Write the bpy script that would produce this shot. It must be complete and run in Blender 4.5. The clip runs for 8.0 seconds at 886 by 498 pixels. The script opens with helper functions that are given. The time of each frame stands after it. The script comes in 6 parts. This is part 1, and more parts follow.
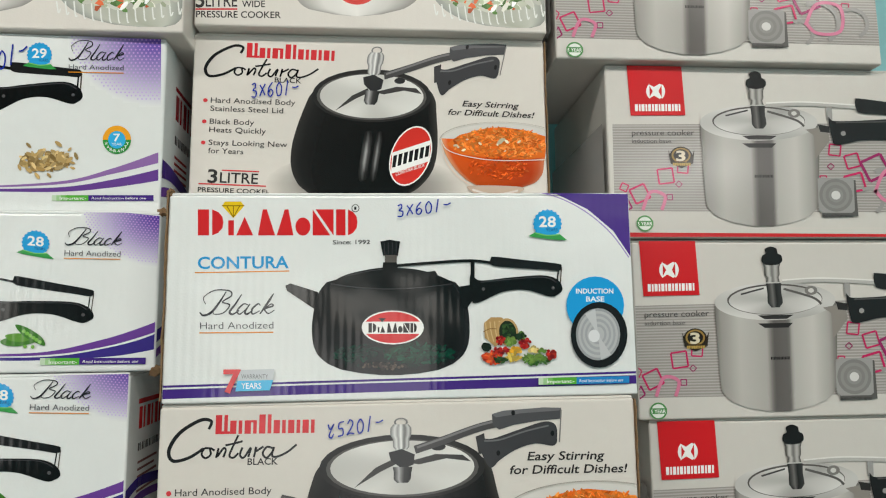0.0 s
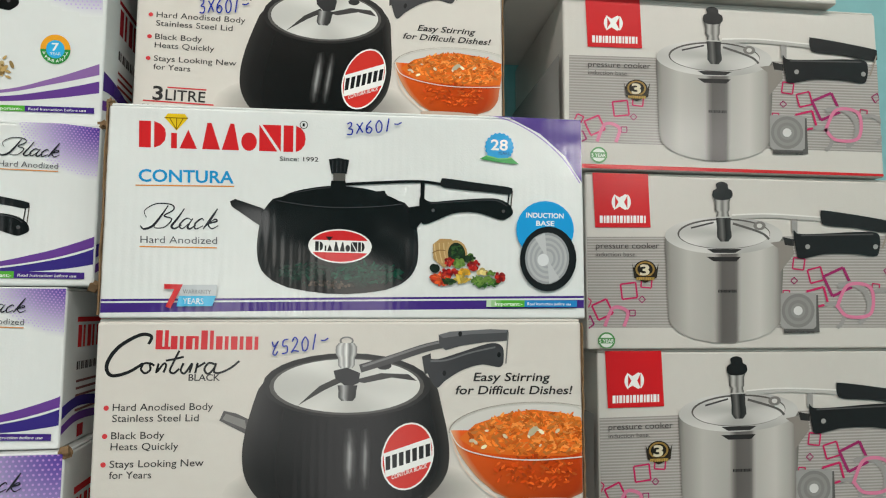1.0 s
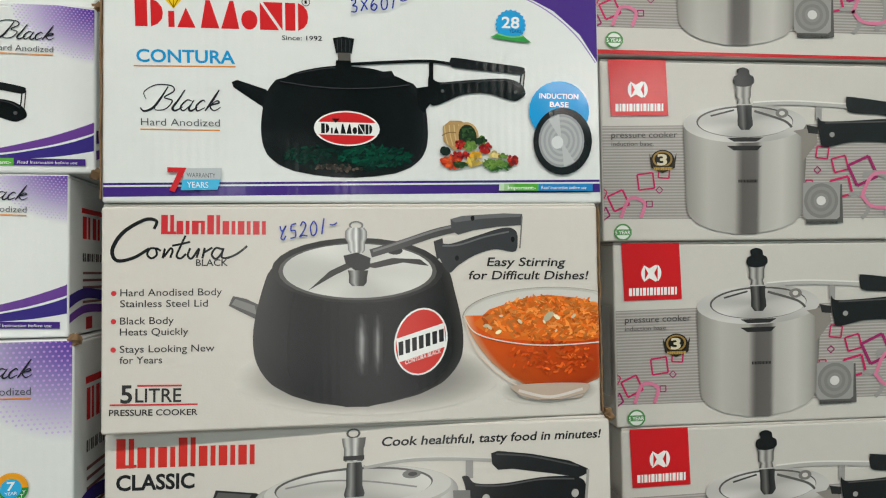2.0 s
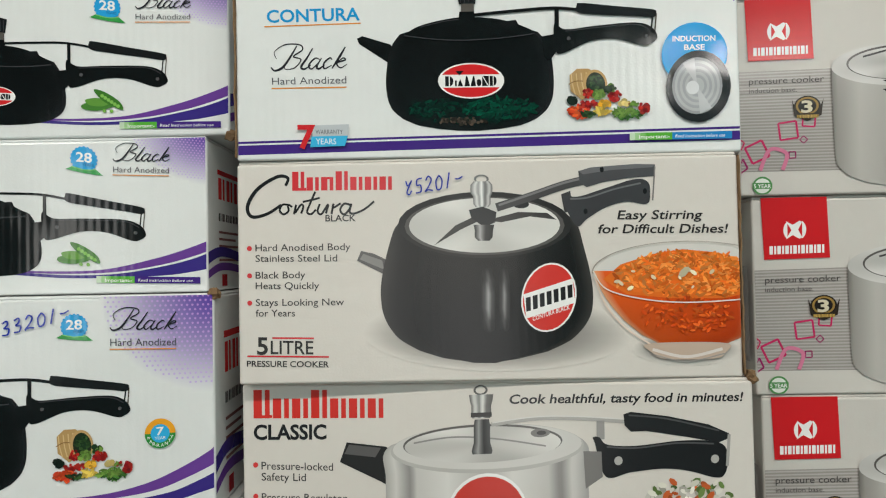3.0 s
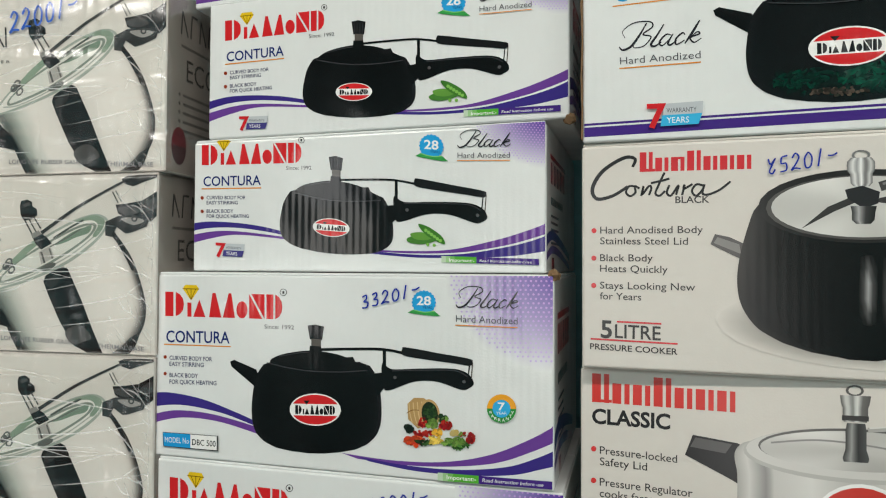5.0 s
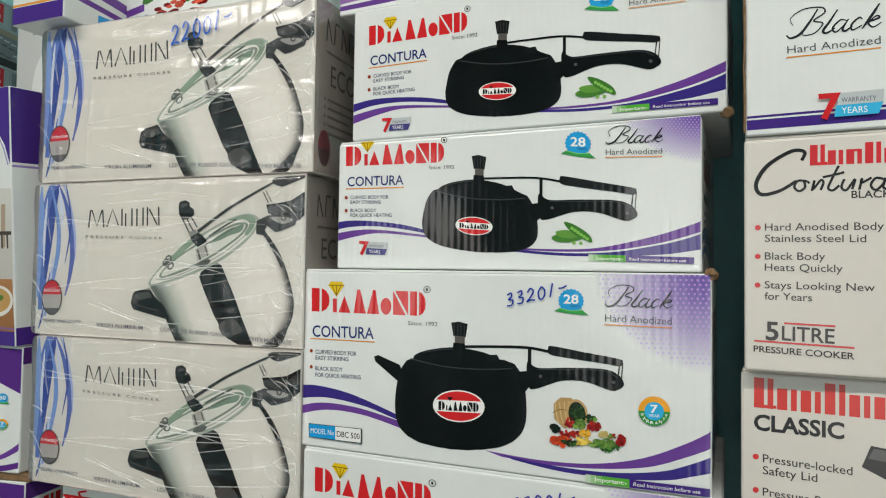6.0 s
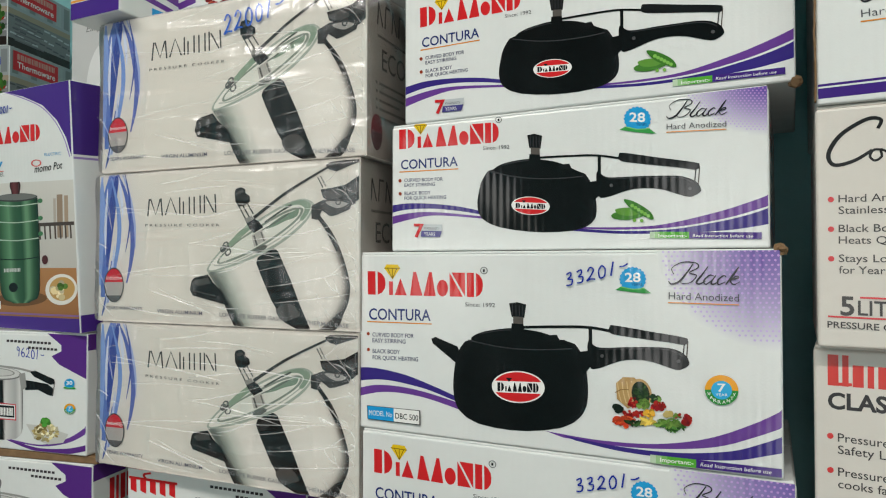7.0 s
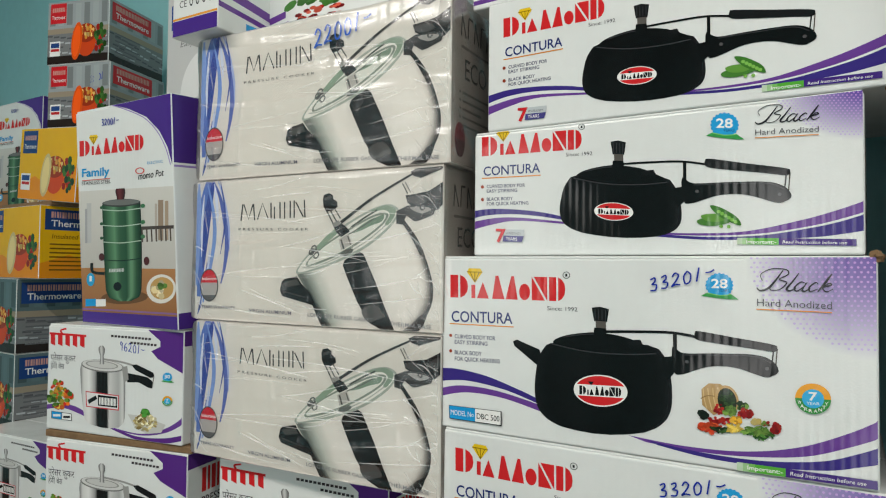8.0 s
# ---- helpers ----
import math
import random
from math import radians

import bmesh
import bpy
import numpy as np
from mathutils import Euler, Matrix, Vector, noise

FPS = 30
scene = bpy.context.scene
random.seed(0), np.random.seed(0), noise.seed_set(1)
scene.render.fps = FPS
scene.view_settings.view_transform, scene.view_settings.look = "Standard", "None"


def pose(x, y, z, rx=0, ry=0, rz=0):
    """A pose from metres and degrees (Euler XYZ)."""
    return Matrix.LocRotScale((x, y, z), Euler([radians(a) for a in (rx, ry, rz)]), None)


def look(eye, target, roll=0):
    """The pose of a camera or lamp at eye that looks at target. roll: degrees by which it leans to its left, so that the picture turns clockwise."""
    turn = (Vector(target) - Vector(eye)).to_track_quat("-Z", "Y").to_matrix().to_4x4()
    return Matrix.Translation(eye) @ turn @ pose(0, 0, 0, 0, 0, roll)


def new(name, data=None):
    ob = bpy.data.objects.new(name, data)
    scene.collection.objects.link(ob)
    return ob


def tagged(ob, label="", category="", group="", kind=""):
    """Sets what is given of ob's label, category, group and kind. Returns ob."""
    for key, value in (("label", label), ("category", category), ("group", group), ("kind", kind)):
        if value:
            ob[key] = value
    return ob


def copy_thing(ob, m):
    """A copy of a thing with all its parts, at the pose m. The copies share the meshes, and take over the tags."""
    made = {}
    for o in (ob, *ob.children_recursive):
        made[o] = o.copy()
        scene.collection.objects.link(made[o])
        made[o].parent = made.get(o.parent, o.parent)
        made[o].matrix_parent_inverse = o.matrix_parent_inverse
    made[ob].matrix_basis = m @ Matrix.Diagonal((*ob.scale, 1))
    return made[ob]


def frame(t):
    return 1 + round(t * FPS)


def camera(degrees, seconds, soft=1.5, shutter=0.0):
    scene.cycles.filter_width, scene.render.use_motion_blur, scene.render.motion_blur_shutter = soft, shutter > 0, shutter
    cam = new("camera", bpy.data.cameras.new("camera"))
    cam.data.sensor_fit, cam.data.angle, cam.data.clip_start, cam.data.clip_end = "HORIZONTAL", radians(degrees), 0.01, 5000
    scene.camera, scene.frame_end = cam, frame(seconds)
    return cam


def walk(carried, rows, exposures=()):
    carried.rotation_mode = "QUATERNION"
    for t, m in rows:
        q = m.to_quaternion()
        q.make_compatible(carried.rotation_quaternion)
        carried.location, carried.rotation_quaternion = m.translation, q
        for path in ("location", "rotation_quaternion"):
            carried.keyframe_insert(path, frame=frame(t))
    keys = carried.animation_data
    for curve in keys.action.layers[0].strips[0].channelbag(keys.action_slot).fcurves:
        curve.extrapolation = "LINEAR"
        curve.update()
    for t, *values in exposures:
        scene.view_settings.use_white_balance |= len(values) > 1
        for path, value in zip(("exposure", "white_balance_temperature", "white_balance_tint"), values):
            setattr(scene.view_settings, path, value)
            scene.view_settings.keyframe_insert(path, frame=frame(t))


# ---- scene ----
cam = camera(67.09, 8.0, soft=1.15)
PATH = [
    (0, -0.0094, -0.0004, 1.5138, 97.20, 0.64, -4.41),
    (0.5, 0.0024, 0.0042, 1.4886, 96.15, 0.09, -4.27),
    (1, 0.0120, 0.0095, 1.4631, 95.36, -0.12, -6.86),
    (1.2, 0.0150, 0.0123, 1.4530, 94.46, 0.36, -7.60),
    (2.3, 0.0084, 0.0370, 1.3840, 91.50, 1.08, -4.12),
    (2.5, 0.0002, 0.0393, 1.3792, 91.34, 0.90, -2.12),
    (3, -0.0141, 0.0449, 1.3687, 91.30, 1.10, 2.06),
    (3.5, -0.0508, 0.0365, 1.3707, 91.35, 0.49, 7.94),
    (4, -0.0747, 0.0308, 1.3664, 91.75, 0.78, 11.78),
    (4.5, -0.1036, 0.0320, 1.3593, 91.68, 0.06, 15.03),
    (5, -0.1339, 0.0312, 1.3554, 91.43, -0.23, 18.80),
    (6.3, -0.1933, 0.0081, 1.3422, 92.00, -0.76, 27.07),
    (6.5, -0.1977, 0.0081, 1.3392, 91.81, -0.62, 27.22),
    (7, -0.2023, 0.0045, 1.3359, 91.27, 0.01, 29.30),
    (7.5, -0.2104, -0.0109, 1.3382, 91.53, -0.20, 32.34),
    (8, -0.2103, -0.0217, 1.3340, 91.73, -0.59, 34.65),
]
walk(cam, [(t, pose(*p)) for t, *p in PATH])

# ---- light ----
world = bpy.data.worlds.new("sky")
scene.world = world
world.use_nodes = True
wn = world.node_tree.nodes
sky = wn.new("ShaderNodeTexSky")
sky.sky_type, sky.sun_disc = "NISHITA", False
sky.sun_elevation, sky.sun_rotation = radians(50), radians(150)
wn["Background"].inputs[1].default_value = 0.12
world.node_tree.links.new(sky.outputs[0], wn["Background"].inputs[0])


def area(name, m, sx, sy, watts, colour):
    lamp = bpy.data.lights.new(name, "AREA")
    lamp.shape, lamp.size, lamp.size_y, lamp.energy, lamp.color = "RECTANGLE", sx, sy, watts, colour
    ob = new(name, lamp)
    ob.matrix_world = m
    return ob


# daylight that falls in through two windows and an open doorway of the shop front behind the walk: left, right, sill, head
OPENINGS = [(-2.12, -1.72, 0.90, 2.10), (-0.66, -0.32, 0.75, 1.90), (-0.14, 0.42, 0.0, 1.78)]
for (left, right, sill, head), watts in zip(OPENINGS, (4.8, 4.8, 7.6)):
    middle, low = (left + right) / 2, max(sill, 0.1)
    area("daylight", look((middle, -2.5, (low + head) / 2), (middle, 0.6, (low + head) / 2)), right - left - 0.02, head - low - 0.02, watts, (1.0, 0.985, 0.945))
# ceiling tubes, and one on the wall over the shop front
TUBES = [(-1.3, -0.7, 2.80), (0.1, -0.7, 2.80), (1.4, -0.7, 2.80)]
for tx, ty, tz in TUBES:
    area("tube_light", look((tx, ty, tz - 0.06), (tx, ty + 0.35, 0)), 1.15, 0.06, 17.4, (1.0, 0.935, 0.86))
BATTENS = [(1.55, -2.55, 2.45)]
for tx, ty, tz in BATTENS:
    area("wall_tube_light", look((tx, ty + 0.06, tz), (tx * 0.3, 0.6, 1.5)), 1.15, 0.05, 9, (1.0, 0.96, 0.92))
scene.view_settings.exposure = -0.07

# ---- materials ----
def lin(c):
    """Linear colour of an sRGB triple in 0..255."""
    return [(v / 255 / 12.92 if v <= 10 else ((v / 255 + 0.055) / 1.055) ** 2.4) for v in c]


def material(name, colour=(200, 200, 200), rough=0.5, metal=0.0, ink=False, grain=0.0, grain_size=60.0, stain=0.0, stain_size=4.0,
             flute=0.0, wrinkle=0.0, coat=0.0, spec=0.5):
    """A procedural surface: base colour with stains at a large scale and grain at a fine one, and relief by fluted board and creases."""
    m = bpy.data.materials.new(name)
    m.use_nodes = True
    t = m.node_tree
    n, link = t.nodes, t.links.new
    b = n["Principled BSDF"]
    b.inputs["Roughness"].default_value, b.inputs["Metallic"].default_value = rough, metal
    b.inputs["Specular IOR Level"].default_value = spec
    b.inputs["Coat Weight"].default_value, b.inputs["Coat Roughness"].default_value = coat, 0.12
    place = n.new("ShaderNodeTexCoord")
    chance = n.new("ShaderNodeObjectInfo")
    base = n.new("ShaderNodeAttribute") if ink else n.new("ShaderNodeRGB")
    if ink:
        base.attribute_name = "ink"
    else:
        base.outputs[0].default_value = (*lin(colour), 1)
    out = base.outputs[0]
    for amount, size, detail in ((stain, stain_size, 3), (grain, grain_size, 2)):
        if amount:
            tex = n.new("ShaderNodeTexNoise")
            tex.noise_dimensions = "4D"
            tex.inputs["Scale"].default_value, tex.inputs["Detail"].default_value = size, detail
            link(place.outputs["Object"], tex.inputs["Vector"])
            link(chance.outputs["Random"], tex.inputs["W"])
            ramp = n.new("ShaderNodeMapRange")
            ramp.inputs["From Min"].default_value, ramp.inputs["From Max"].default_value = 0.3, 0.75
            ramp.inputs["To Min"].default_value, ramp.inputs["To Max"].default_value = 1.0, 1.0 - amount
            link(tex.outputs["Fac"], ramp.inputs["Value"])
            mul = n.new("ShaderNodeVectorMath")
            mul.operation = "MULTIPLY"
            link(out, mul.inputs[0])
            link(ramp.outputs[0], mul.inputs[1])
            out = mul.outputs[0]
    link(out, b.inputs["Base Color"])
    normal = None

    def bump(height, strength, distance):
        nonlocal normal
        k = n.new("ShaderNodeBump")
        k.inputs["Strength"].default_value, k.inputs["Distance"].default_value = strength, distance
        link(height, k.inputs["Height"])
        if normal:
            link(normal, k.inputs["Normal"])
        normal = k.outputs[0]

    if flute:
        wave = n.new("ShaderNodeTexWave")
        wave.bands_direction = "X"
        wave.inputs["Scale"].default_value, wave.inputs["Distortion"].default_value = 44.0, 0.7
        wave.inputs["Detail"].default_value, wave.inputs["Detail Scale"].default_value = 2.0, 0.6
        link(place.outputs["Object"], wave.inputs["Vector"])
        bump(wave.outputs["Fac"], 1.0, 0.00007 * flute)
        patch = n.new("ShaderNodeTexNoise")
        patch.noise_dimensions = "4D"
        patch.inputs["Scale"].default_value = 7.0
        link(place.outputs["Object"], patch.inputs["Vector"])
        link(chance.outputs["Random"], patch.inputs["W"])
        level = n.new("ShaderNodeMapRange")
        level.inputs["From Min"].default_value, level.inputs["From Max"].default_value = 0.4, 0.65
        level.inputs["To Min"].default_value, level.inputs["To Max"].default_value = 0.15, 1.0
        link(patch.outputs["Fac"], level.inputs["Value"])
        link(level.outputs[0], n["Bump"].inputs["Strength"])
        swell = n.new("ShaderNodeTexNoise")
        swell.noise_dimensions = "4D"
        swell.inputs["Scale"].default_value, swell.inputs["Detail"].default_value = 9.0, 2.0
        link(place.outputs["Object"], swell.inputs["Vector"])
        bump(swell.outputs["Fac"], 1.0, 0.0035 * flute)
    if wrinkle:
        for scale, depth, squash, turn in ((5.0, 0.016, (0.5, 1, 2.6), 0.25), (14.0, 0.007, (0.5, 1, 3.0), -0.2), (20.0, 0.004, (2.5, 1, 0.6), 0.3)):
            crease = n.new("ShaderNodeTexNoise")
            crease.noise_dimensions, crease.noise_type = "4D", "RIDGED_MULTIFRACTAL"
            crease.inputs["Scale"].default_value, crease.inputs["Detail"].default_value = scale, 3.0
            crease.inputs["Distortion"].default_value = 0.6
            stretch = n.new("ShaderNodeMapping")
            stretch.inputs["Scale"].default_value, stretch.inputs["Rotation"].default_value = squash, (0, turn, 0)
            link(place.outputs["Object"], stretch.inputs["Vector"])
            link(stretch.outputs[0], crease.inputs["Vector"])
            link(chance.outputs["Random"], crease.inputs["W"])
            bump(crease.outputs["Fac"], 1.0, depth * wrinkle)
    if grain:
        tooth = n.new("ShaderNodeTexNoise")
        tooth.inputs["Scale"].default_value = grain_size * 6
        link(place.outputs["Object"], tooth.inputs["Vector"])
        bump(tooth.outputs["Fac"], 0.25, 0.0004)
    if normal:
        link(normal, b.inputs["Normal"])
    return m


CARTON = material("laminated_white_board", (222, 225, 224), rough=0.2, grain=0.02, grain_size=90, stain=0.05, flute=1.25, spec=0.45)
INK = material("printed_lacquer", ink=True, rough=0.11, stain=0.04, flute=1.05, spec=0.38)
SMOOTH = material("smooth_white_board", (212, 207, 200), rough=0.28, grain=0.02, grain_size=90, stain=0.06, flute=0.5, spec=0.3)
SMOOTH_INK = material("printed_smooth_board", ink=True, rough=0.19, stain=0.03, flute=0.22, spec=0.32)
GREYBOARD = material("grey_white_board", (200, 196, 190), rough=0.3, grain=0.02, grain_size=90, stain=0.05, flute=0.4, spec=0.35)
BROWN = material("raw_brown_board", (139, 112, 84), rough=0.9, grain=0.25, grain_size=120, stain=0.25, spec=0.1)
PEN = material("blue_marker_ink", (28, 52, 150), rough=0.4, stain=0.15, stain_size=90)
WALL = material("teal_wall_paint", (138, 192, 196), rough=0.6, grain=0.06, grain_size=40, stain=0.12, stain_size=1.6)
CEIL = material("white_ceiling_paint", (225, 224, 218), rough=0.8, grain=0.03, stain=0.08, stain_size=2)
FLOOR = material("grey_floor_tile", (120, 112, 104), rough=0.35, grain=0.1, stain=0.2, stain_size=2.5)
WOOD = material("brown_shelf_wood", (120, 86, 56), rough=0.5, grain=0.2, grain_size=40, stain=0.3, stain_size=6)
CABLE = material("black_cable_rubber", (22, 22, 24), rough=0.5, grain=0.1)
LAMP = material("tube_glass", (250, 248, 240), rough=0.4)
LAMP.node_tree.nodes["Principled BSDF"].inputs["Emission Color"].default_value = (1, 0.97, 0.93, 1)
LAMP.node_tree.nodes["Principled BSDF"].inputs["Emission Strength"].default_value = 12.0


def wrap_film():
    """Clear shrink film: mostly see-through, with creased gloss."""
    m = material("clear_shrink_film", (255, 255, 255), rough=0.12, wrinkle=1.0)
    t = m.node_tree
    n, link = t.nodes, t.links.new
    b = n["Principled BSDF"]
    gloss = n.new("ShaderNodeBsdfGlossy")
    gloss.inputs["Roughness"].default_value = 0.26
    gloss.inputs["Color"].default_value = (0.95, 0.97, 1, 1)
    normal = b.inputs["Normal"].links[0].from_socket
    link(normal, gloss.inputs["Normal"])
    clear = n.new("ShaderNodeBsdfTransparent")
    fres = n.new("ShaderNodeFresnel")
    fres.inputs["IOR"].default_value = 1.5
    link(normal, fres.inputs["Normal"])
    mix = n.new("ShaderNodeMixShader")
    gain = n.new("ShaderNodeMath")
    gain.operation = "MULTIPLY_ADD"
    gain.inputs[1].default_value, gain.inputs[2].default_value = 1.7, 0.0
    link(fres.outputs[0], gain.inputs[0])
    link(gain.outputs[0], mix.inputs[0])
    link(clear.outputs[0], mix.inputs[1])
    link(gloss.outputs[0], mix.inputs[2])
    link(mix.outputs[0], n["Material Output"].inputs[0])
    n.remove(b)
    return m


FILM = wrap_film()


def fold_film():
    """Doubled, milky film along a crease."""
    m = bpy.data.materials.new("milky_film_fold")
    m.use_nodes = True
    n, link = m.node_tree.nodes, m.node_tree.links.new
    b = n["Principled BSDF"]
    b.inputs["Base Color"].default_value, b.inputs["Roughness"].default_value = (0.85, 0.86, 0.86, 1), 0.2
    clear, mix, tex = n.new("ShaderNodeBsdfTransparent"), n.new("ShaderNodeMixShader"), n.new("ShaderNodeTexNoise")
    tex.inputs["Scale"].default_value = 30.0
    level = n.new("ShaderNodeMapRange")
    level.inputs["To Min"].default_value, level.inputs["To Max"].default_value = 0.05, 0.58
    place = n.new("ShaderNodeTexCoord")
    link(place.outputs["Object"], tex.inputs["Vector"])
    link(tex.outputs["Fac"], level.inputs["Value"])
    link(level.outputs[0], mix.inputs[0])
    link(clear.outputs[0], mix.inputs[1])
    link(b.outputs[0], mix.inputs[2])
    link(mix.outputs[0], n["Material Output"].inputs[0])
    return m


FOLD = fold_film()


# ---- tools ----
def part(name, bm, mat, parent=None, label=""):
    """Links a bmesh as one mesh object under a thing."""
    me = bpy.data.meshes.new(name)
    bm.to_mesh(me)
    bm.free()
    me.materials.append(mat)
    ob = new(name, me)
    ob.parent = parent
    if label:
        ob["label"] = label
    return ob


def block(x0, x1, y0, y1, z0, z1, bevel=0.0, segments=2):
    bm = bmesh.new()
    bmesh.ops.create_cube(bm, size=1)
    for v in bm.verts:
        v.co = Vector(((x0 + x1) / 2 + v.co.x * (x1 - x0), (y0 + y1) / 2 + v.co.y * (y1 - y0), (z0 + z1) / 2 + v.co.z * (z1 - z0)))
    if bevel:
        bmesh.ops.bevel(bm, geom=list(bm.edges), offset=bevel, segments=segments, profile=0.5, affect="EDGES")
    return bm


def spline(pts, closed=False, steps=8):
    """A smooth line through the points."""
    n, out = len(pts), []
    for i in range(n if closed else n - 1):
        p = [pts[(i + k) % n] if closed else pts[min(max(i + k, 0), n - 1)] for k in (-1, 0, 1, 2)]
        for s in range(steps):
            u = s / steps
            out.append(tuple(0.5 * (2 * p[1][a] + (p[2][a] - p[0][a]) * u + (2 * p[0][a] - 5 * p[1][a] + 4 * p[2][a] - p[3][a]) * u * u
                                    + (3 * p[1][a] - p[0][a] - 3 * p[2][a] + p[3][a]) * u ** 3) for a in (0, 1)))
    if not closed:
        out.append(tuple(pts[-1]))
    return out


LETTERS = {}


def letters(string, weight=0.0):
    """Flat outline of a line of text in the built-in font: corner list and triangles, with a capital one high."""
    key = (string, weight)
    if key not in LETTERS:
        cu = bpy.data.curves.new("text", "FONT")
        cu.body, cu.resolution_u, cu.offset = string, 3, weight
        ob = bpy.data.objects.new("text", cu)
        me = bpy.data.meshes.new_from_object(ob)
        LETTERS[key] = ([(v.co.x / 0.729, v.co.y / 0.729) for v in me.vertices], [tuple(p.vertices) for p in me.polygons])
        bpy.data.meshes.remove(me)
        bpy.data.objects.remove(ob)
        bpy.data.curves.remove(cu)
    return LETTERS[key]


class Sheet:
    """Artwork on one face of a carton. Its own units run over the face between four corners, y down; pieces lie a hair above one another."""

    def __init__(self, box, corners, width, height, ink=None, side=False, depth=0.0):
        self.box, self.c, self.w, self.h, self.ink, self.side, self.depth = box, corners, width, height, ink or INK, side, depth
        self.level = 1
        self.shift(corners)

    def shift(self, corners):
        """Lay later pieces out between these corners."""
        rows, goal = [], []
        for (x, y), (u, v) in zip(corners, ((0, 0), (1, 0), (0, 1), (1, 1))):
            rows += [(x, y, 1, 0, 0, 0, -u * x, -u * y), (0, 0, 0, x, y, 1, -v * x, -v * y)]
            goal += [u, v]
        self.map = np.append(np.linalg.solve(np.array(rows, float), np.array(goal, float)), 1.0).reshape(3, 3)

    def at(self, x, y):
        q = self.map @ np.array((x, y, 1.0))
        u, v = q[0] / q[2], q[1] / q[2]
        m = 0.0012
        return float(min(max(u * self.w, m), self.w - m) - self.w / 2), float(min(max((1 - v) * self.h, m), self.h - m))

    def piece(self, name, label=""):
        return Piece(self, name, label)


class Piece:
    def __init__(self, sheet, name, label):
        self.s, self.name, self.label = sheet, name, label
        self.groups = [(name, [], [], [], "")]
        self.v, self.f, self.col = self.groups[0][1:4]

    def sub(self, name, kind=""):
        """Later shapes form a part of their own under this piece."""
        self.groups.append((name, [], [], [], kind))
        self.v, self.f, self.col = self.groups[-1][1:4]
        return self

    def back(self):
        self.v, self.f, self.col = self.groups[0][1:4]
        return self

    def add(self, pts, faces, colour, step=1.0):
        k = len(self.v)
        lift = -0.000008 * self.s.level - 0.00003
        self.s.level += step
        for i, p in enumerate(pts):
            x, z = self.s.at(*p)
            if self.s.side:
                self.v.append((self.s.depth - lift, self.s.w / 2 + x, z))
            else:
                self.v.append((x, lift, z))
            c = colour(*p) if callable(colour) else (colour[i] if isinstance(colour, list) else colour)
            self.col.append((*lin(c), 1.0))
        self.f += [tuple(k + i for i in f) for f in faces]
        return self

    def poly(self, pts, colour, smooth=False):
        if smooth:
            pts = spline(pts, True)
        from mathutils.geometry import tessellate_polygon
        return self.add(pts, tessellate_polygon([[Vector((*p, 0)) for p in pts]]), colour)

    def rect(self, x0, y0, x1, y1, colour):
        return self.add([(x0, y0), (x1, y0), (x1, y1), (x0, y1)], [(0, 1, 2, 3)], colour)

    def oval(self, x, y, rx, ry, colour, turn=0, n=28, hole=0.0, a0=0, a1=360, step=1.0):
        pts, faces = [], []
        c, s = math.cos(radians(turn)), math.sin(radians(turn))
        for i in range(n + 1):
            a = radians(a0 + (a1 - a0) * i / n)
            for r in (1.0, hole):
                ex, ey = rx * r * math.cos(a), ry * r * math.sin(a)
                pts.append((x + ex * c - ey * s, y + ex * s + ey * c))
        faces = [(2 * i, 2 * i + 2, 2 * i + 3, 2 * i + 1) if hole else (2 * i, 2 * i + 2, 1) for i in range(n)]
        return self.add(pts, faces, colour, step)

    def stroke(self, pts, width, colour, smooth=True, taper=False):
        if smooth and len(pts) > 2:
            pts = spline(pts)
        out, n = [], len(pts)
        for i, p in enumerate(pts):
            a, b = pts[max(i - 1, 0)], pts[min(i + 1, n - 1)]
            d = math.hypot(b[0] - a[0], b[1] - a[1]) or 1
            w = width(i / (n - 1)) / 2 if callable(width) else width / 2
            if taper:
                w *= 0.35 + 0.65 * math.sin(math.pi * min(max(i / (n - 1), 0.02), 0.98))
            nx, ny = -(b[1] - a[1]) / d * w, (b[0] - a[0]) / d * w
            out += [(p[0] + nx, p[1] + ny), (p[0] - nx, p[1] - ny)]
        return self.add(out, [(2 * i, 2 * i + 1, 2 * i + 3, 2 * i + 2) for i in range(n - 1)], colour)

    def text(self, string, x0, y0, x1, cap, colour, weight=0.0, slope=0.0, lean=0.0):
        """A line from x0 to x1 with its baseline at y0 and capitals cap high."""
        pts, faces = letters(string, weight)
        lo, hi = min(p[0] for p in pts), max(p[0] for p in pts)
        k = (x1 - x0) / (hi - lo)
        keep = self.v, self.f, self.col
        self.sub("text_line")
        self.add([(x0 + (px - lo) * k + lean * py * cap, y0 - py * cap + slope * (px - lo) * k) for px, py in pts], faces, colour)
        self.v, self.f, self.col = keep
        return self

    def blocks(self, x0, x1, top, base, n, colour, tall=0, gap=0.2, slope=0.0):
        """A wordmark as a row of plain bars, a broad and a slim one by turns; some stand taller."""
        step = (x1 - x0) / n
        for i in range(n):
            a, b = x0 + i * step, x0 + (i + 1 - gap * 0.8) * step
            t = top if i < tall or not tall or i == 3 else top + (base - top) * 0.3
            for xa, xb in ((a, a + (b - a) * 0.52), (a + (b - a) * 0.70, b)):
                keep = self.v, self.f, self.col
                self.sub("bar")
                self.poly([(xa, t + slope * (xa - x0)), (xb, t + slope * (xb - x0)), (xb, base + slope * (xb - x0)), (xa, base + slope * (xa - x0))], colour)
                self.v, self.f, self.col = keep
        return self

